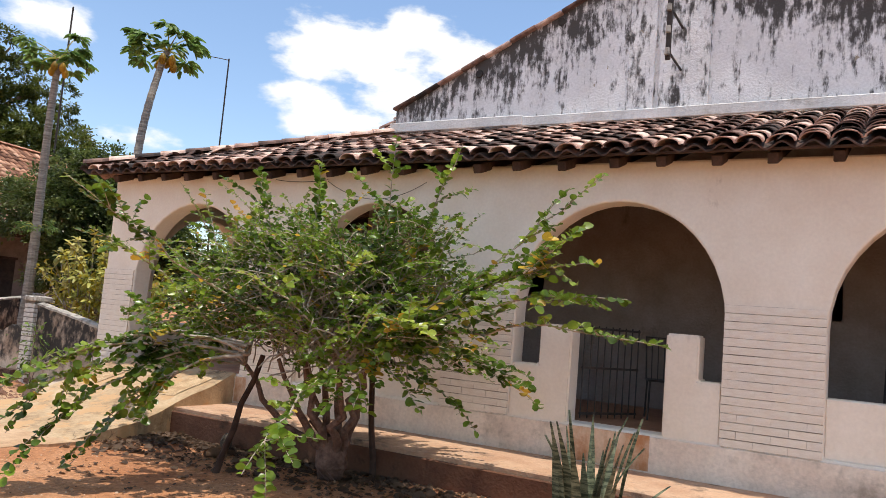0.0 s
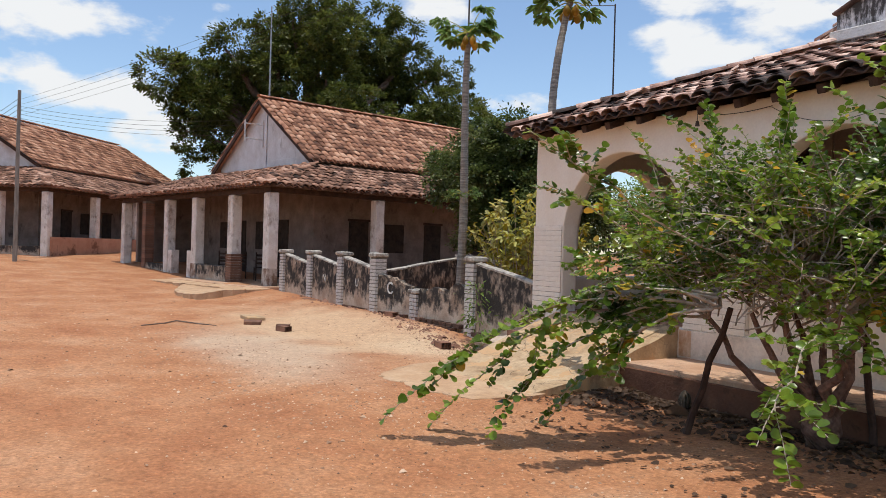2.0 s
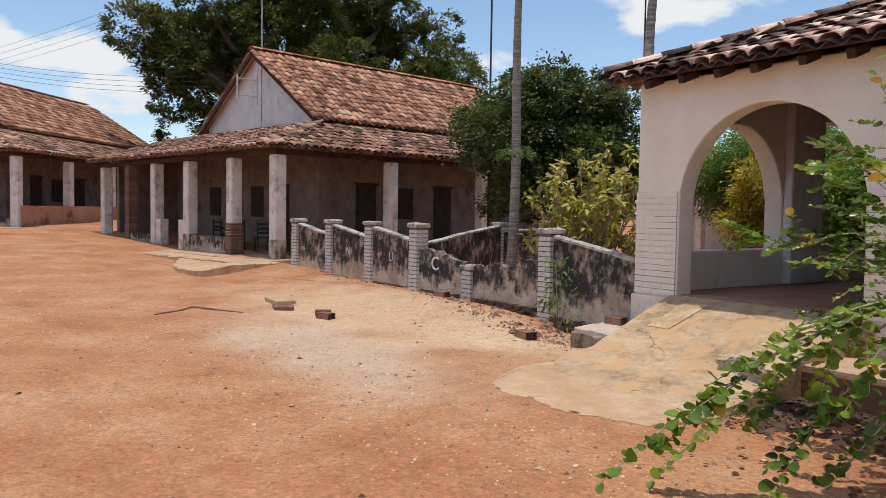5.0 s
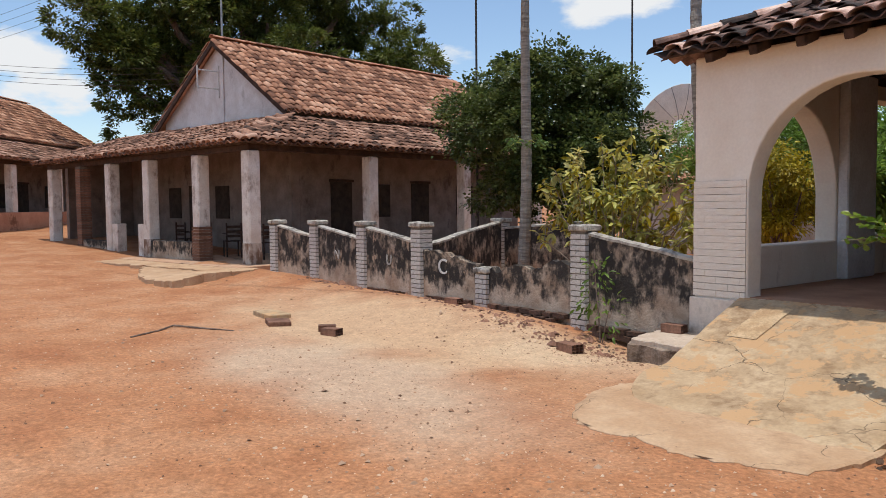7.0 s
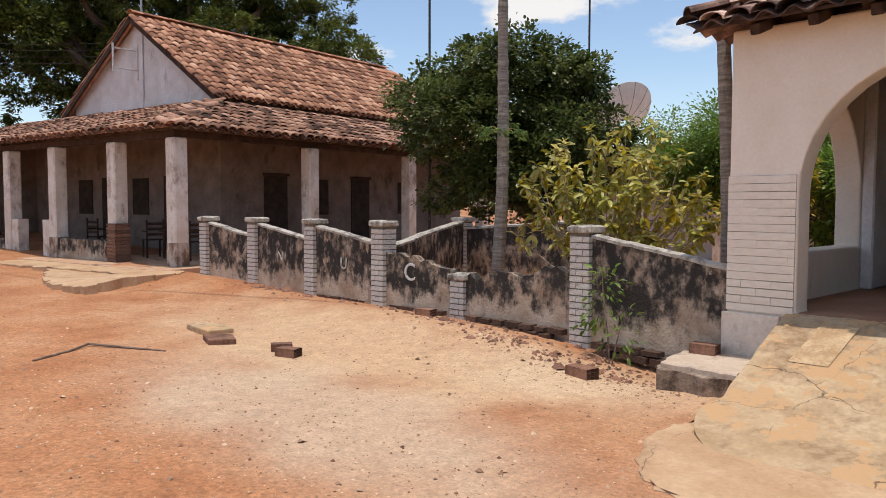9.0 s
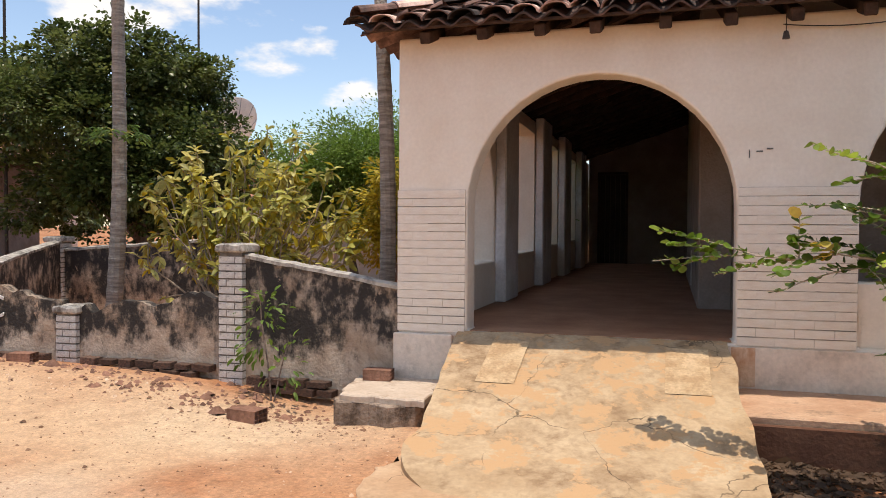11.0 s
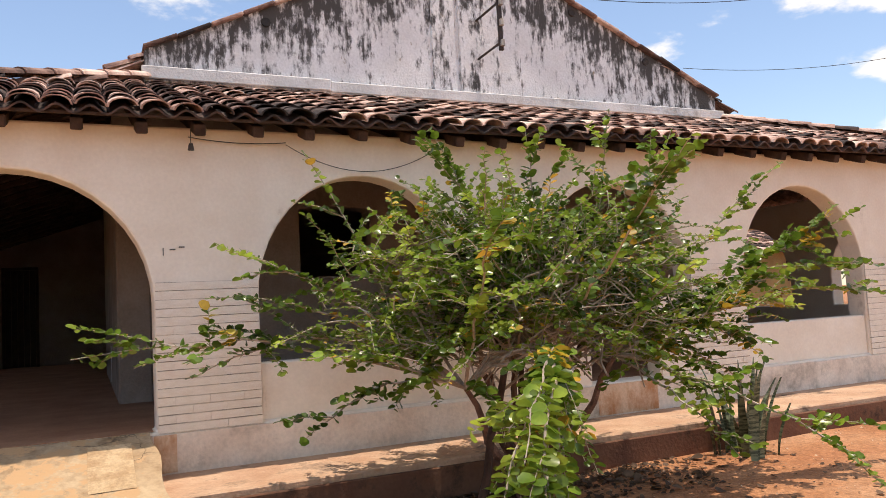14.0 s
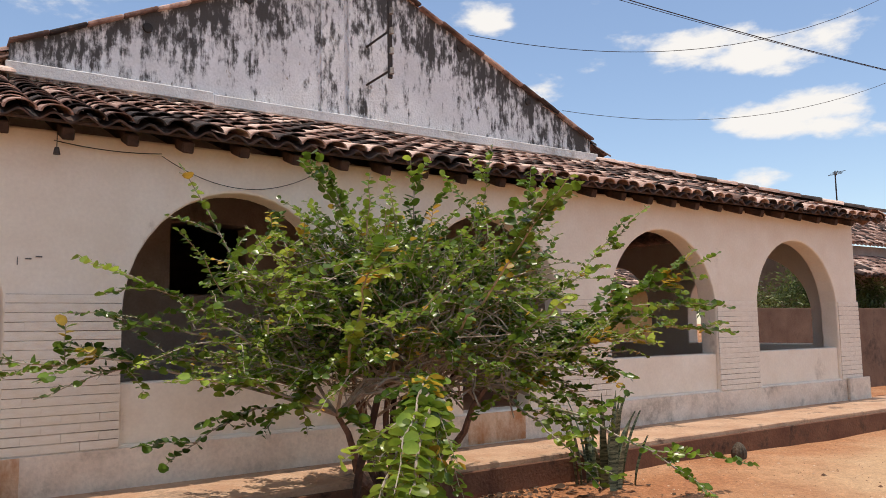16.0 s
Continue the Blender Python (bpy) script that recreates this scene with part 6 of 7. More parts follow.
def croton():
    rng = np.random.default_rng(82)
    base = Vector((-2.9, 2.1, -0.2))
    t = thing("croton_bush", "yellow-green leggy bush behind the garden wall", "bush", at=base)
    bm = bmesh.new()
    L, D = [], []
    for k in range(52):
        a, r = rng.uniform(0, 2 * math.pi), rng.random() ** 0.6
        tip = base + Vector((math.cos(a) * 1.75 * r + 0.05, math.sin(a) * 0.9 * r, (2.95 - 1.0 * r * r) * rng.uniform(0.55, 1.0)))
        q = curve_pts(base + Vector((math.cos(a) * 0.3 * r, math.sin(a) * 0.2 * r, 0)), tip, 7, 0.10, rng, 0.09)
        add_tube(bm, q, [0.022 - 0.0025 * i for i in range(8)], 5)
        ends = [(q[-1], (q[-1] - q[-2]).normalized())]
        for j in range(4):
            p = q[3 + j]
            d = ((q[-1] - q[0]).normalized() + Vector(rng.normal(0, 0.55, 3))).normalized()
            e = p + d * rng.uniform(0.18, 0.42)
            add_tube(bm, [p, p.lerp(e, 0.5) + Vector((0, 0, 0.02)), e], [0.009, 0.007, 0.005], 4)
            ends.append((e, d))
        for e, d in ends:
            # a rosette: young leaves upright, older ones hanging
            for m in range(int(rng.integers(9, 16))):
                a2, age = rng.uniform(0, 2 * math.pi), rng.random()
                L.append(e - d * 0.16 * age)
                D.append(Vector((math.cos(a2), math.sin(a2), 0.9 - 2.3 * age)))
    part("stem", bm, M_PALEBARK, t, "pale leggy stems").matrix_basis = Matrix.Translation(-base)
    L, D = np.array(L), np.array(D)
    gold = rng.random(len(L)) < 0.25
    mats = rand_mats(rng, L, D, 0.150 * rng.uniform(0.6, 1.25, len(L)), 0.5)
    stamp("leaves", *LONG_LEAF, mats[~gold], M_LEAF_OLIVE, t).matrix_basis = Matrix.Translation(-base)
    stamp("yellow_leaves", *LONG_LEAF, mats[gold], M_LEAF_GOLD, t, "golden leaves").matrix_basis = Matrix.Translation(-base)


croton()
tree("green_tree", "light green feathery tree behind the garden", "tree", (-4.6, 10.0, -0.2), 1.5, 0.10, scatter_blobs(rg, (-4.6, 10.0, 2.9), (3.4, 2.2, 1.6), 44, 0.72), 60000, 0.075, M_LEAF_BRIGHT, 83, limbs=22, clump=40, spread=0.24, shell=0.2, shape=FAR_LEAF)
tree("golden_bush", "golden yellow garden bush", "bush", (-2.2, 6.3, -0.2), 0.4, 0.05, scatter_blobs(rg, (-2.2, 6.3, 1.6), (0.8, 0.8, 1.1), 18, 0.32), 7000, 0.09, M_LEAF_GOLD, 84, limbs=12, clump=30, spread=0.3)
tree("yard_bush", "grey-green bush behind the yard wall", "bush", (25.0, 5.4, -0.3), 0.6, 0.08, scatter_blobs(rg, (25.0, 5.4, 2.1), (4.2, 1.2, 1.2), 22, 0.6), 9000, 0.11, M_LEAF_MID, 85, limbs=16, clump=40, spread=0.3)
tree("green_tree", "green leafy tree beside the side veranda", "tree", (-2.6, 9.6, -0.2), 1.0, 0.08, scatter_blobs(rg, (-2.4, 9.6, 1.9), (1.5, 1.4, 1.6), 16, 0.6), 9000, 0.11, M_LEAF_MID, 88, limbs=12, clump=40, spread=0.3, shell=0.2)
# greenery beyond the openings, lengthened out of view to keep sky off the jambs
tree("green_tree", "leafy green bush, drawn out to shade the side veranda", "bush", (-1.3, 9.2, -0.2), 0.6, 0.06, scatter_blobs(rg, (-1.35, 9.4, 1.9), (0.8, 3.3, 1.75), 36, 0.55), 22000, 0.11, M_LEAF_BRIGHT, 89, limbs=24, clump=40, spread=0.3, shell=0.2, shape=FAR_LEAF)
far = thing("far_trees", "distant line of trees", "trees", kind="stuff")
fb = []
for k in range(150):
    a = rg.uniform(-0.2, 2.6) * 1.0 + 0.55
    rr = rg.uniform(70, 120)
    s = rg.uniform(2.5, 4.5)
    fb.append((rr * math.cos(a), rr * math.sin(a) + 5, rg.uniform(1.5, 4.0) + max(0, -rr * math.cos(a) * 0.01), s, s, s * 0.8))
crown("crown", fb, 30000, 1.1, M_LEAF_MID, far, 86, clump=60, spread=0.25)


def papaya(base, top, r, seed, mid_shoot=None, bend=(0, 0, 0)):
    rng = np.random.default_rng(seed)
    t = thing("papaya_tree", "tall slender papaya tree with ringed grey trunk", "papaya tree", group="papaya trees", at=base)
    b, e = Vector(base), Vector(top)
    bm = bmesh.new()
    n = 60
    pts = [b.lerp(e, i / n) + Vector((0.06 * math.sin(i * 0.09), 0, 0)) * (i < n) + Vector(bend) * math.sin(math.pi * i / n) for i in range(n + 1)]
    add_tube(bm, pts, [r * (1.1 - 0.45 * i / n) * (1.06 if i % 2 else 0.98) for i in range(n + 1)], 10)
    part("trunk", bm, M_PAPBARK, t, "ringed grey trunk").matrix_basis = Matrix.Translation(-b)
    L, D, S = [], [], []
    bm = bmesh.new()

    def head(p, n, reach):
        for k in range(n):
            a = 2 * math.pi * k / n + rng.normal(0, .25)
            el = rng.uniform(-0.15, 0.85)
            q = p + Vector((math.cos(a) * math.cos(el), math.sin(a) * math.cos(el), math.sin(el))) * reach * rng.uniform(0.7, 1.1)
            add_tube(bm, curve_pts(p, q, 4, 0.05, rng, 0.03), [0.014, 0.012, 0.01, 0.008, 0.006], 5)
            w = (q - p).normalized()
            for j in range(34):
                ang = rng.uniform(-2.0, 2.0)
                d = Vector((w.x * math.cos(ang) - w.y * math.sin(ang), w.x * math.sin(ang) + w.y * math.cos(ang), rng.uniform(-0.7, -0.05)))
                L.append(q + d * rng.uniform(0.0, 0.16))
                D.append(d)
                S.append(reach * rng.uniform(0.20, 0.36))

    head(e, 15, 0.62)
    if mid_shoot:
        head(b.lerp(e, mid_shoot), 7, 0.28)
    stalks = tagged(part("stalk", bm, M_LEAF_OLIVE, t), kind="stuff")
    stalks.matrix_basis = Matrix.Translation(-b)
    stamp("leaves", *leaf_shape(0.22), rand_mats(rng, np.array(L), np.array(D), np.array(S), 0.4), M_LEAF_PAPAYA, t).matrix_basis = Matrix.Translation(-b)
    for k in range(5):
        bm = bmesh.new()
        bmesh.ops.create_uvsphere(bm, u_segments=10, v_segments=8, radius=0.07)
        for v in bm.verts:
            v.co.z *= 1.5
            if v.co.z > 0:
                v.co.x *= 1 - v.co.z * 4
                v.co.y *= 1 - v.co.z * 4
        a = 2 * math.pi * k / 5
        part("fruit", bm, M_LEAF_YELLOW, t, "hanging papaya fruit", smooth=True).matrix_basis = Matrix.Translation(e - b + Vector((math.cos(a) * 0.13, math.sin(a) * 0.13, -0.18 - 0.08 * (k % 2))))


papaya((-4.55, 1.55, -0.2), (-4.2, 1.42, 6.0), 0.098, 91, 0.44)
papaya((-0.75, 1.6, -0.25), (-0.58, 1.12, 5.68), 0.085, 92, bend=(0.27, -0.74, 0))


# ---- poles, masts, wires, dish ----
def utility_pole(base, height, wide, label, arms):
    p = thing("utility_pole", label, "pole", at=base)
    bm = bmesh.new()
    add_box(bm, -wide / 2, wide / 2, -wide * 0.35, wide * 0.35, -0.5, height, bevel=0.015)
    for v in bm.verts:
        k = 1 - 0.35 * max(0, v.co.z) / height
        v.co.x *= k
        v.co.y *= k
    part("shaft", bm, M_WOODGREY, p)
    for z in arms:
        bm = bmesh.new()
        bmesh.ops.create_cone(bm, segments=8, radius1=0.05, radius2=0.035, depth=0.10, cap_ends=True, matrix=Matrix.Translation((-wide * 0.75, 0, z)))
        add_box(bm, -wide * 0.75, 0, -0.015, 0.015, z - 0.015, z + 0.015)
        part("insulator", bm, M_IRON, p)
    return p


utility_pole((-23.6, -6.05, 0.40), 6.5, 0.24, "grey concrete utility pole with insulators", (6.3, 6.1, 5.9, 5.7))
utility_pole((20.8, 1.0, -0.3), 10.5, 0.38, "weathered wooden utility pole with wires", (8.9, 8.5, 7.3))


def wire(a, b, sag, r=0.008, name="wire"):
    bm = bmesh.new()
    a, b = Vector(a), Vector(b)
    pts = []
    for i in range(25):
        t = i / 24
        q = a.lerp(b, t)
        q.z -= sag * 4 * t * (1 - t)
        pts.append(q)
    add_tube(bm, pts, [r] * 25, 5)
    return tagged(part(name, bm, M_IRON, None), "thin dark overhead cable", "cable", group="overhead cables")


# rack on the main gable
rk = thing("wire_rack", "rusty iron insulator rack standing off the gable", "bracket", at=(7.95, 2.1, 5.0))
box_part("bar", (-0.035, 0.035, -0.02, 0.02, 0.0, 1.25), M_IRON, rk)
for z in (0.12, 0.72):
    bm = bmesh.new()
    add_tube(bm, [(0, 0, z), (0, 0.72, z - 0.02)], [0.018, 0.018], 6)
    part("arm", bm, M_IRON, rk)
for z in (0.1, 0.4, 0.7, 1.0):
    bm = bmesh.new()
    bmesh.ops.create_cone(bm, segments=8, radius1=0.035, radius2=0.03, depth=0.09, cap_ends=True, matrix=Matrix.Translation((0, -0.05, z)))
    part("insulator", bm, M_CAP, rk)
for k in range(4):
    wire((-23.6, -6.05, 6.55 - 0.2 * k), (8.0, 2.75, 7.9 - 0.2 * k), 0.4, 0.0042)
wire((9.9, 2.84, 6.3), (20.7, 1.0, 8.9), 0.75, 0.006)
wire((8.0, 2.75, 7.75), (20.7, 1.0, 7.0), 0.12, 0.010)
wire((8.0, 2.75, 7.65), (20.7, 1.0, 6.98), 0.10, 0.006)
wire((12.0, 2.84, 5.3), (20.7, 1.0, 6.9), 0.5, 0.005)
ps = thing("service_post", "short iron service post at the gable's peak", "post", at=(8.0, 2.78, 6.6))
bm = bmesh.new()
add_tube(bm, [(0, 0, 0), (0, 0, 1.4)], [0.03, 0.03], 7)
part("tube", bm, M_IRON, ps)
for k in range(4):
    wire((-23.6, -6.05, 6.6 - 0.2 * k), (-60, -12, 7.4 - 0.2 * k), 0.6)
    wire((-23.6, -6.05, 6.3 - 0.15 * k), tuple(house_a.matrix_basis @ Vector((1.92, 5.95, 5.8 - 0.18 * k))), 0.25, 0.006)
# drooping cable and bulb under the eave
wire((4.25, -0.05, 3.02), (5.75, -0.05, 2.98), 0.22, 0.004)
wire((3.35, -0.04, 3.06), (4.25, -0.05, 3.04), 0.03, 0.005)
bulb = thing("pendant_socket", "small black lamp socket hanging under the eave", "lamp socket", at=(3.35, -0.22, 2.93))
bm = bmesh.new()
bmesh.ops.create_cone(bm, segments=10, radius1=0.03, radius2=0.018, depth=0.06, cap_ends=True)
part("socket", bm, M_IRON, bulb)
bm = bmesh.new()
add_tube(bm, [(0, 0, 0.02), (0, 0.0, 0.16)], [0.004, 0.004], 5)
part("cord", bm, M_IRON, bulb)


def mast(place, h, label, arm=None, mat=M_IRON):
    m = thing("antenna_mast", label, "mast", at=place)
    bm = bmesh.new()
    add_tube(bm, [(0, 0, 0), (0, 0, h * 0.5), (0, 0, h)], [0.035, 0.03, 0.025], 7)
    part("tube", bm, mat, m)
    if arm:
        bm = bmesh.new()
        add_tube(bm, [(0, 0, h - 0.05), arm], [0.015, 0.012], 5)
        part("arm", bm, M_IRON, m)


mast((-10.1, 5.28, -0.2), 9.7, "thin dark antenna mast")
mast((-9.3, 10.6, -0.2), 9.9, "thin dark antenna mast with a side arm", (-1.3, -0.4, 10.1))


mast((-19.45, 2.25, 6.5), 4.1, "thin pale aerial mast on the house ridge", mat=M_METAL)


def dish(place, rad, rz, tilt):
    d = thing("satellite_dish", "large old whitish mesh satellite dish", "satellite dish", at=place)
    M = pose(0, 0, 0, tilt, 0, rz)
    bm = bmesh.new()
    rings, seg = 7, 28
    vs = [[bm.verts.new(M @ Vector((rad * i / rings * math.cos(2 * math.pi * k / seg), rad * i / rings * math.sin(2 * math.pi * k / seg), 0.35 * rad * (i / rings) ** 2 + o))) for k in range(seg)] for o in (0, -0.02) for i in range(1, rings + 1)]
    for o in (0, rings):
        for a, b in zip(vs[o:o + rings], vs[o + 1:o + rings]):
            for k in range(seg):
                bm.faces.new((a[k], a[(k + 1) % seg], b[(k + 1) % seg], b[k]))
    for k in range(seg):
        bm.faces.new((vs[rings - 1][k], vs[rings - 1][(k + 1) % seg], vs[2 * rings - 1][(k + 1) % seg], vs[2 * rings - 1][k]))
    part("bowl", bm, leaf_material("dish_mesh", [(0.60, 0.57, 0.54), (0.74, 0.71, 0.68)], 0.6), d, "grey-white bowl")
    for k in range(12):
        a = 2 * math.pi * k / 12
        bm = bmesh.new()
        add_tube(bm, [M @ Vector((rad * t * math.cos(a), rad * t * math.sin(a), 0.35 * rad * t * t - 0.03)) for t in (0.1, 0.4, 0.7, 1.0)], [0.014] * 4, 5)
        part("rib", bm, M_METAL, d)
    bm = bmesh.new()
    add_tube(bm, [(0, 0, -place[2] - 0.3), (0, 0, -0.1)], [0.07, 0.06], 8)
    part("post", bm, M_METAL, d)


dish((-13.6, 19.0, 4.7), 1.55, 76, -50)


# ---- plants and small things at the ledge ----
ag = thing("sword_plant", "clump of upright mottled sword-like leaves in the earth", "plant", at=(8.45, -1.4, -0.28))
rng = np.random.default_rng(31)
for k in range(26):
    a = rng.uniform(0, 2 * math.pi)
    r0 = rng.uniform(0.0, 0.34)
    h = rng.uniform(0.4, 1.0)
    lean = rng.uniform(0.04, 0.34)
    bm = bmesh.new()
    L, R, B = [], [], []
    for i in range(8):
        t = i / 7
        w = 0.036 * (1 - t ** 2.2) * (0.75 + 0.5 * min(1, t * 3)) + 0.002
        c = Vector((math.cos(a) * (r0 + lean * t * t), math.sin(a) * (r0 + lean * t * t), h * t))
        tg = Vector((-math.sin(a + 0.5 * t), math.cos(a + 0.5 * t), 0))
        n_ = Vector((math.cos(a), math.sin(a), 0))
        L.append(bm.verts.new(c + tg * w + n_ * 0.01))
        B.append(bm.verts.new(c - n_ * 0.006))
        R.append(bm.verts.new(c - tg * w + n_ * 0.01))
    for i in range(7):
        bm.faces.new((L[i], B[i], B[i + 1], L[i + 1]))
        bm.faces.new((B[i], R[i], R[i + 1], B[i + 1]))
        bm.faces.new((R[i], L[i], L[i + 1], R[i + 1]))
    part("leaf", bm, M_AGAVE, ag)
M_CACTUS = material("dried_cactus_skin", [(0.05, 0.04, 0.03), (0.16, 0.12, 0.085)], scale=9, bump=0.7)
cc = thing("cactus", "small brown ribbed barrel cactus on the ground", "cactus", at=(10.8, -1.35, -0.29))
bm = bmesh.new()
rows = []
for i in range(9):
    t = i / 8
    rr = 0.085 * math.sin(math.pi * (0.12 + 0.86 * t)) ** 0.6
    rows.append([bm.verts.new((rr * (1 + 0.12 * (k % 2)) * math.cos(2 * math.pi * k / 24), rr * (1 + 0.12 * (k % 2)) * math.sin(2 * math.pi * k / 24), 0.24 * t)) for k in range(24)])
for a, b in zip(rows, rows[1:]):
    for k in range(24):
        bm.faces.new((a[k], a[(k + 1) % 24], b[(k + 1) % 24], b[k]))
bm.faces.new(rows[0])
bm.faces.new(rows[-1])
part("body", bm, M_CACTUS, cc)
c2 = copy_thing(cc, pose(4.15, -1.25, -0.29))
c2.scale = (0.7, 0.7, 0.8)


def hollow_brick(x, y, z, rz, rx=0, s=1.0):
    h = thing("hollow_brick", "red hollow clay brick lying in the dirt", "brick", group="loose bricks", at=(x, y, z))
    if z < -0.05:
        z = gz(x, y) - 0.006
    h.matrix_basis = pose(x, y, z, rx, 0, rz)
    w, d, hh = 0.24 * s, 0.14 * s, 0.09 * s
    bm = bmesh.new()
    ring = [bm.verts.new((sx * w / 2, y, z)) for sx in (-1, 1) for y, z in ((-d / 2, 0), (d / 2, 0), (d / 2, hh), (-d / 2, hh))]
    for a in range(4):
        bm.faces.new((ring[a], ring[(a + 1) % 4], ring[4 + (a + 1) % 4], ring[4 + a]))
    ends = [bm.faces.new(ring[:4]), bm.faces.new(ring[4:][::-1])]
    holes = bmesh.ops.subdivide_edges(bm, edges=list({e for f in ends for e in f.edges}), cuts=2, use_grid_fill=True)
    small = [f for f in bm.faces if abs(f.normal.x) > 0.9]
    out = bmesh.ops.inset_individual(bm, faces=small, thickness=0.007 * s, depth=0)
    for f in small:
        if f.is_valid:
            sg = 1 if f.calc_center_median().x > 0 else -1
            for v in f.verts:
                v.co.x -= sg * 0.05
    bm.normal_update()
    part("body", bm, M_REDBRICK, h)


hollow_brick(-3.75, -2.75, -0.16, 20, 0, 1.1)
hollow_brick(-4.05, -2.65, -0.16, 60)
hollow_brick(-1.0, -1.05, -0.20, -8, 0, 1.25)
hollow_brick(-4.1, -0.35, -0.12, 10, 0, 1.1)
hollow_brick(-0.1, -0.24, -0.033, 6, 0, 1.1)
rough_slab("cement_block", [(-6.1, -2.8), (-5.4, -2.9), (-5.35, -2.55), (-6.05, -2.5)], -0.4, gz(-5.7, -2.7) + 0.07, M_CONCRETE, "broken slab of cement lying on the dirt", "slab", 0.015, 15, kind="object")
rough_slab("cement_block", [(-5.3, -3.0), (-4.9, -3.15), (-4.75, -2.85), (-5.1, -2.7)], -0.4, gz(-5.0, -2.9) + 0.06, M_REDBRICK, "broken slab of brick lying on the dirt", "slab", 0.015, 16, kind="object")
bm = bmesh.new()
add_tube(bm, [(a, b, gz(a, b) + c) for a, b, c in ((-5.4, -4.9, 0.01), (-5.75, -4.4, 0.012), (-5.9, -4.15, 0.03), (-5.4, -3.85, 0.012), (-4.9, -3.65, 0.008))], [0.012, 0.014, 0.016, 0.013, 0.008], 6)
tagged(part("fallen_branch", bm, M_BARK), "thin dry branch lying on the dirt", "branch")

# weeds at the foot of the pier
wd = thing("weed", "young green weed sprouting beside the pier", "weed", at=(-1.2, -0.25, -0.35))
crown("leaves", [(-0.15, 0.1, 0.75, 0.10, 0.08, 0.45), (0.12, 0, 0.35, 0.13, 0.1, 0.2)], 130, 0.085, M_LEAF_BRIGHT, wd, 95, clump=10, spread=0.45)
bm = bmesh.new()
add_tube(bm, [(0, 0, -0.05), (-0.05, 0.02, 0.35), (-0.16, 0.08, 0.8), (-0.2, 0.1, 1.25)], [0.012, 0.01, 0.007, 0.004], 5)
add_tube(bm, [(0, 0, -0.05), (0.08, 0.0, 0.3), (0.15, 0.0, 0.55)], [0.01, 0.008, 0.004], 5)
part("stem", bm, M_BARK, wd)

# stones, rubble and litter
STONE_V = [(0.5, 0, 0), (0, 0.42, 0.02), (-0.5, 0.05, 0), (0.05, -0.45, 0), (0.1, 0.05, 0.36), (-0.12, -0.05, 0.3)]
STONE_F = [(0, 1, 4), (1, 5, 4), (1, 2, 5), (2, 3, 5), (3, 4, 5), (3, 0, 4)]


def litter(name, label, n, area, size, mat, seed, shape=(STONE_V, STONE_F), flat=0.25, dense=None, zfun=None, lift=0.0):
    rng = np.random.default_rng(seed)
    x = rng.uniform(area[0], area[1], n)
    y = rng.uniform(area[2], area[3], n)
    if dense is not None:
        k = rng.random(n) < 0.7
        c = rng.integers(0, len(dense), n)
        dd = np.array(dense)[c]
        x = np.where(k, dd[:, 0] + rng.normal(0, 1, n) * dd[:, 2], x)
        y = np.where(k, dd[:, 1] + rng.normal(0, 1, n) * dd[:, 3], y)
    deps = bpy.context.evaluated_depsgraph_get()
    g = bpy.data.objects["ground"]
    pts, ok = [], []
    for a, b in zip(x, y):
        if zfun:
            z = zfun(a, b)
            pts.append((a, b, z))
            continue
        hit, loc, nn, idx = g.ray_cast((a, b, 5), (0, 0, -1))
        pts.append((a, b, (loc.z if hit else -0.3) + lift))
    pts = np.array(pts)
    ang = rng.uniform(0, 2 * math.pi, n)
    d = np.c_[np.cos(ang), np.sin(ang), rng.normal(0, flat * 0.4, n)]
    s = size * np.exp(rng.normal(0, 0.5, n))
    t = thing(name, label, name.replace("_", " "), kind="stuff")
    stamp("pieces", *shape, rand_mats(rng, pts, d, s, flat), mat, t)


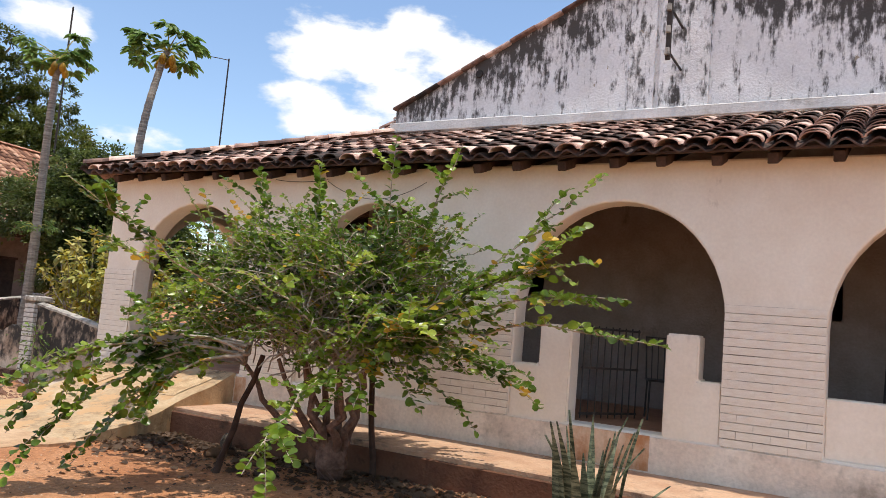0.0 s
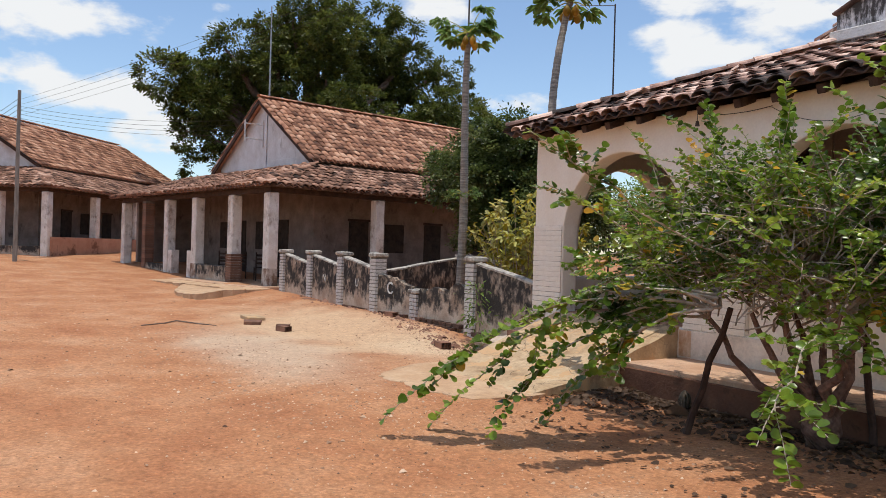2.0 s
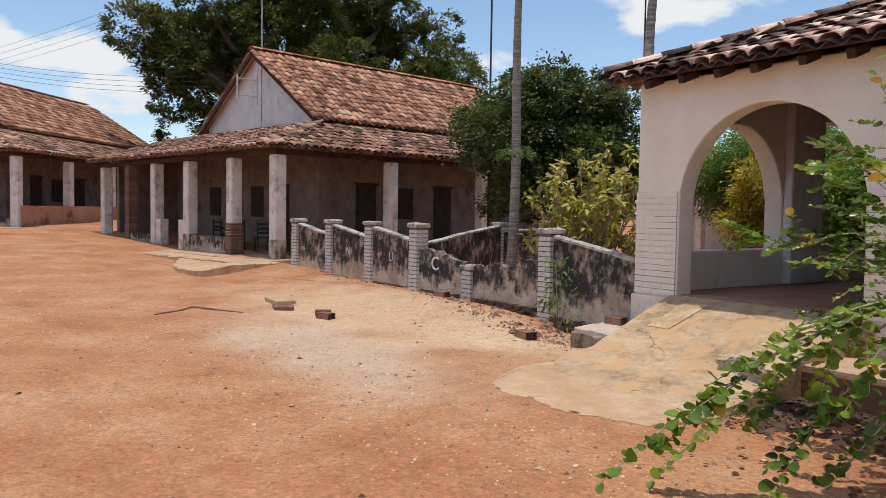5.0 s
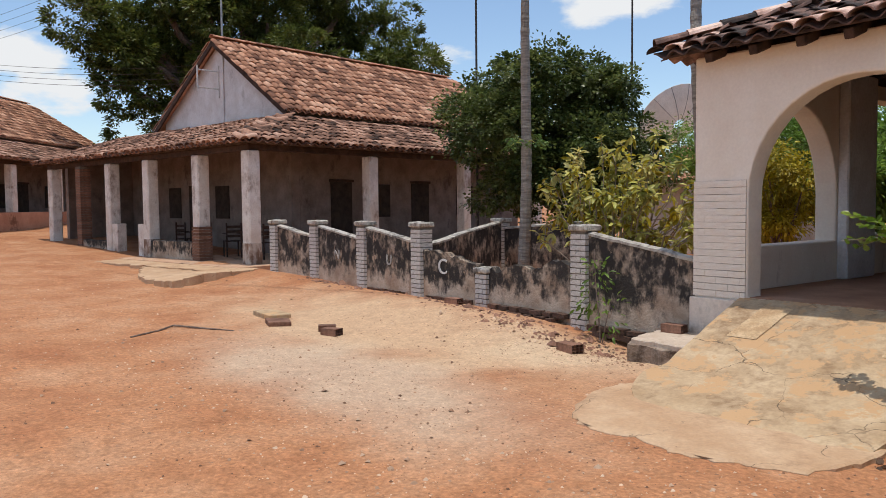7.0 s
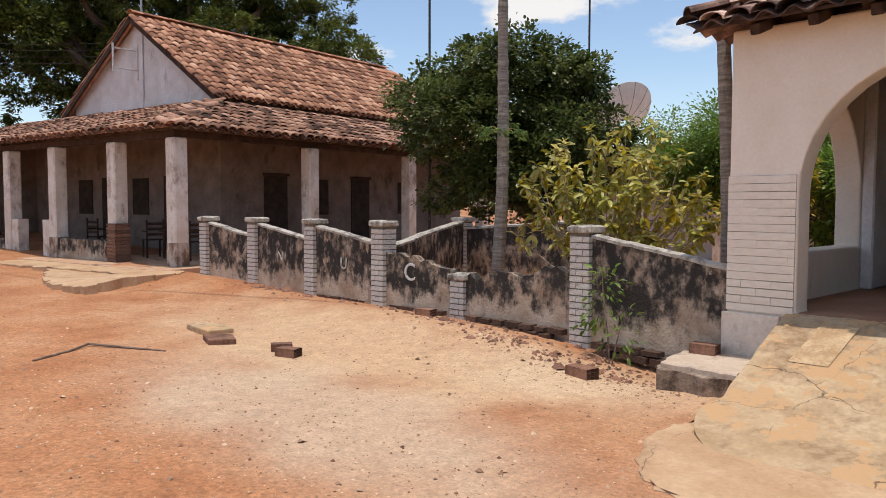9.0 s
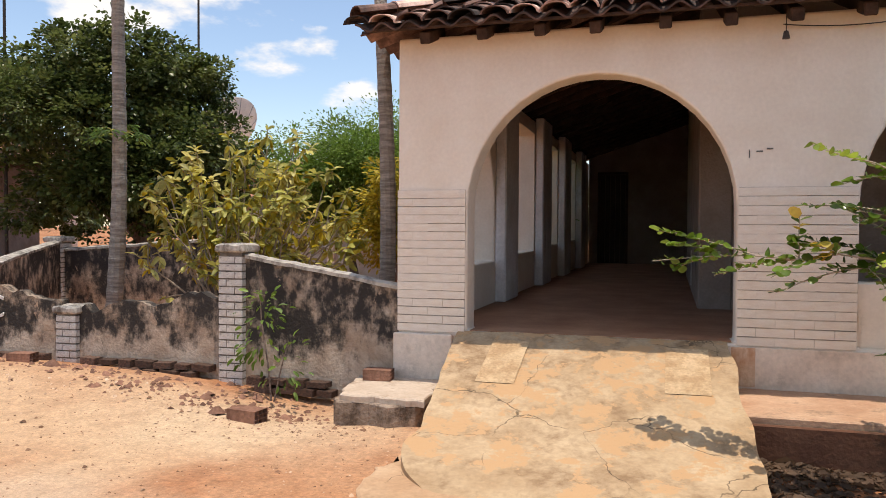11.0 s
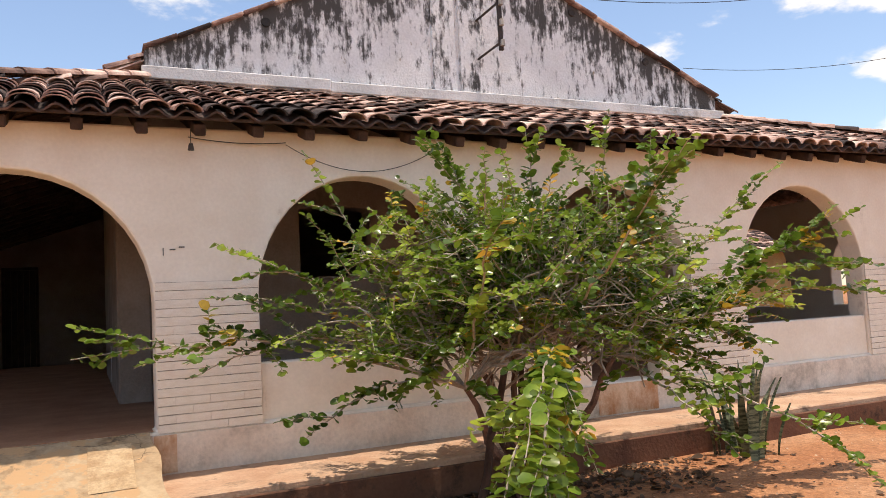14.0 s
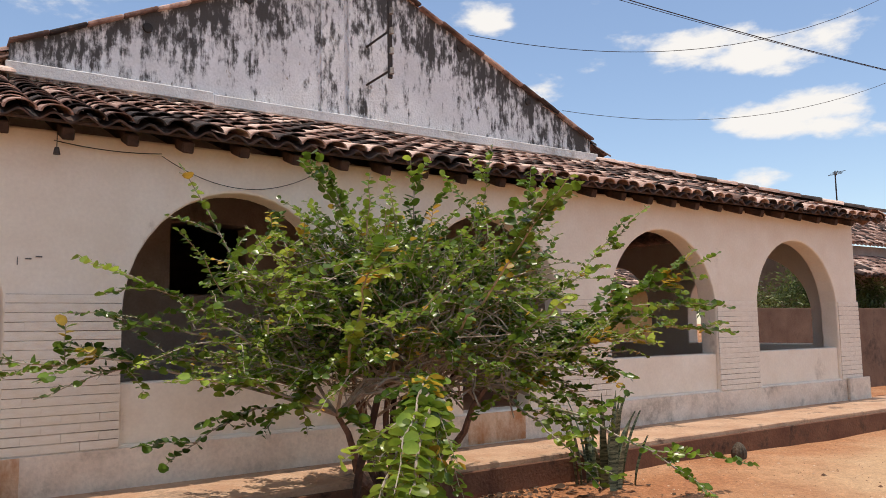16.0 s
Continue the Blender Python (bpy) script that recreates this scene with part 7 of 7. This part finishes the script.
M_PEBBLE = material("dusty_pebble", [(0.22, 0.11, 0.065), (0.40, 0.23, 0.14), (0.52, 0.36, 0.245)], scale=1.5, per_piece=0.4, piece_shift=0.5)
litter("pebbles", "small pebbles and clods scattered over the dirt", 11000, (-12, 13, -7.5, -0.9), 0.0105, M_PEBBLE, 101, dense=[(0, -4, 3, 1.2), (-3, -1.6, 3, 0.5), (3, -5, 3, 1.0), (8, -4, 3, 1.5)])
M_CLOD = material("brown_clod", [(0.13, 0.065, 0.04), (0.30, 0.16, 0.095)], scale=3, per_piece=0.4)
litter("clods", "dark clods and chips of wood lying in the dirt", 1300, (-12, 13, -7.3, -1.0), 0.015, M_CLOD, 104, flat=0.3)
M_CRUMB = material("pale_earth_crumb", [(0.34, 0.19, 0.115), (0.56, 0.40, 0.28)], scale=2, per_piece=0.3, piece_shift=0.4)
litter("earth_crumbs", "crumbs of dried earth and broken tile in the yard", 3200, (-12, 13, -7.3, -1.0), 0.019, M_CRUMB, 105, flat=0.35, dense=[(0.5, -4.2, 1.6, 0.7), (-2.5, -5.0, 2.0, 0.7), (-0.6, -1.1, 0.6, 0.25), (-2.6, -0.9, 1.0, 0.2), (3.5, -4.6, 1.5, 0.7), (7, -4.4, 1.5, 0.8)])
litter("rubble", "brick rubble heaped along the garden wall", 420, (-9, -0.4, -0.8, -0.1), 0.050, M_REDBRICK, 102, dense=[(-0.9, -0.5, 0.35, 0.2), (-1.3, -0.8, 0.4, 0.2), (-2.2, -0.75, 0.5, 0.15), (-8.2, -0.35, 0.3, 0.1), (-3.2, -0.5, 0.8, 0.12)])
litter("dead_leaves", "dry brown leaves lying along the ledge", 3600, (3.0, 7.5, -2.2, -1.05), 0.042, M_LEAF_DRY, 103, shape=ROUND_LEAF, dense=[(3.6, -1.22, 0.5, 0.12), (4.6, -1.2, 0.8, 0.12), (3.3, -1.7, 0.25, 0.4), (6.2, -1.3, 0.9, 0.2)], flat=0.5, lift=0.012)
litter("fallen_leaves", "dry leaves strewn on the earth below the shrub", 420, (3.6, 8.8, -3.6, -1.15), 0.034, M_LEAF_DRY, 106, shape=ROUND_LEAF, flat=0.25, lift=0.012)
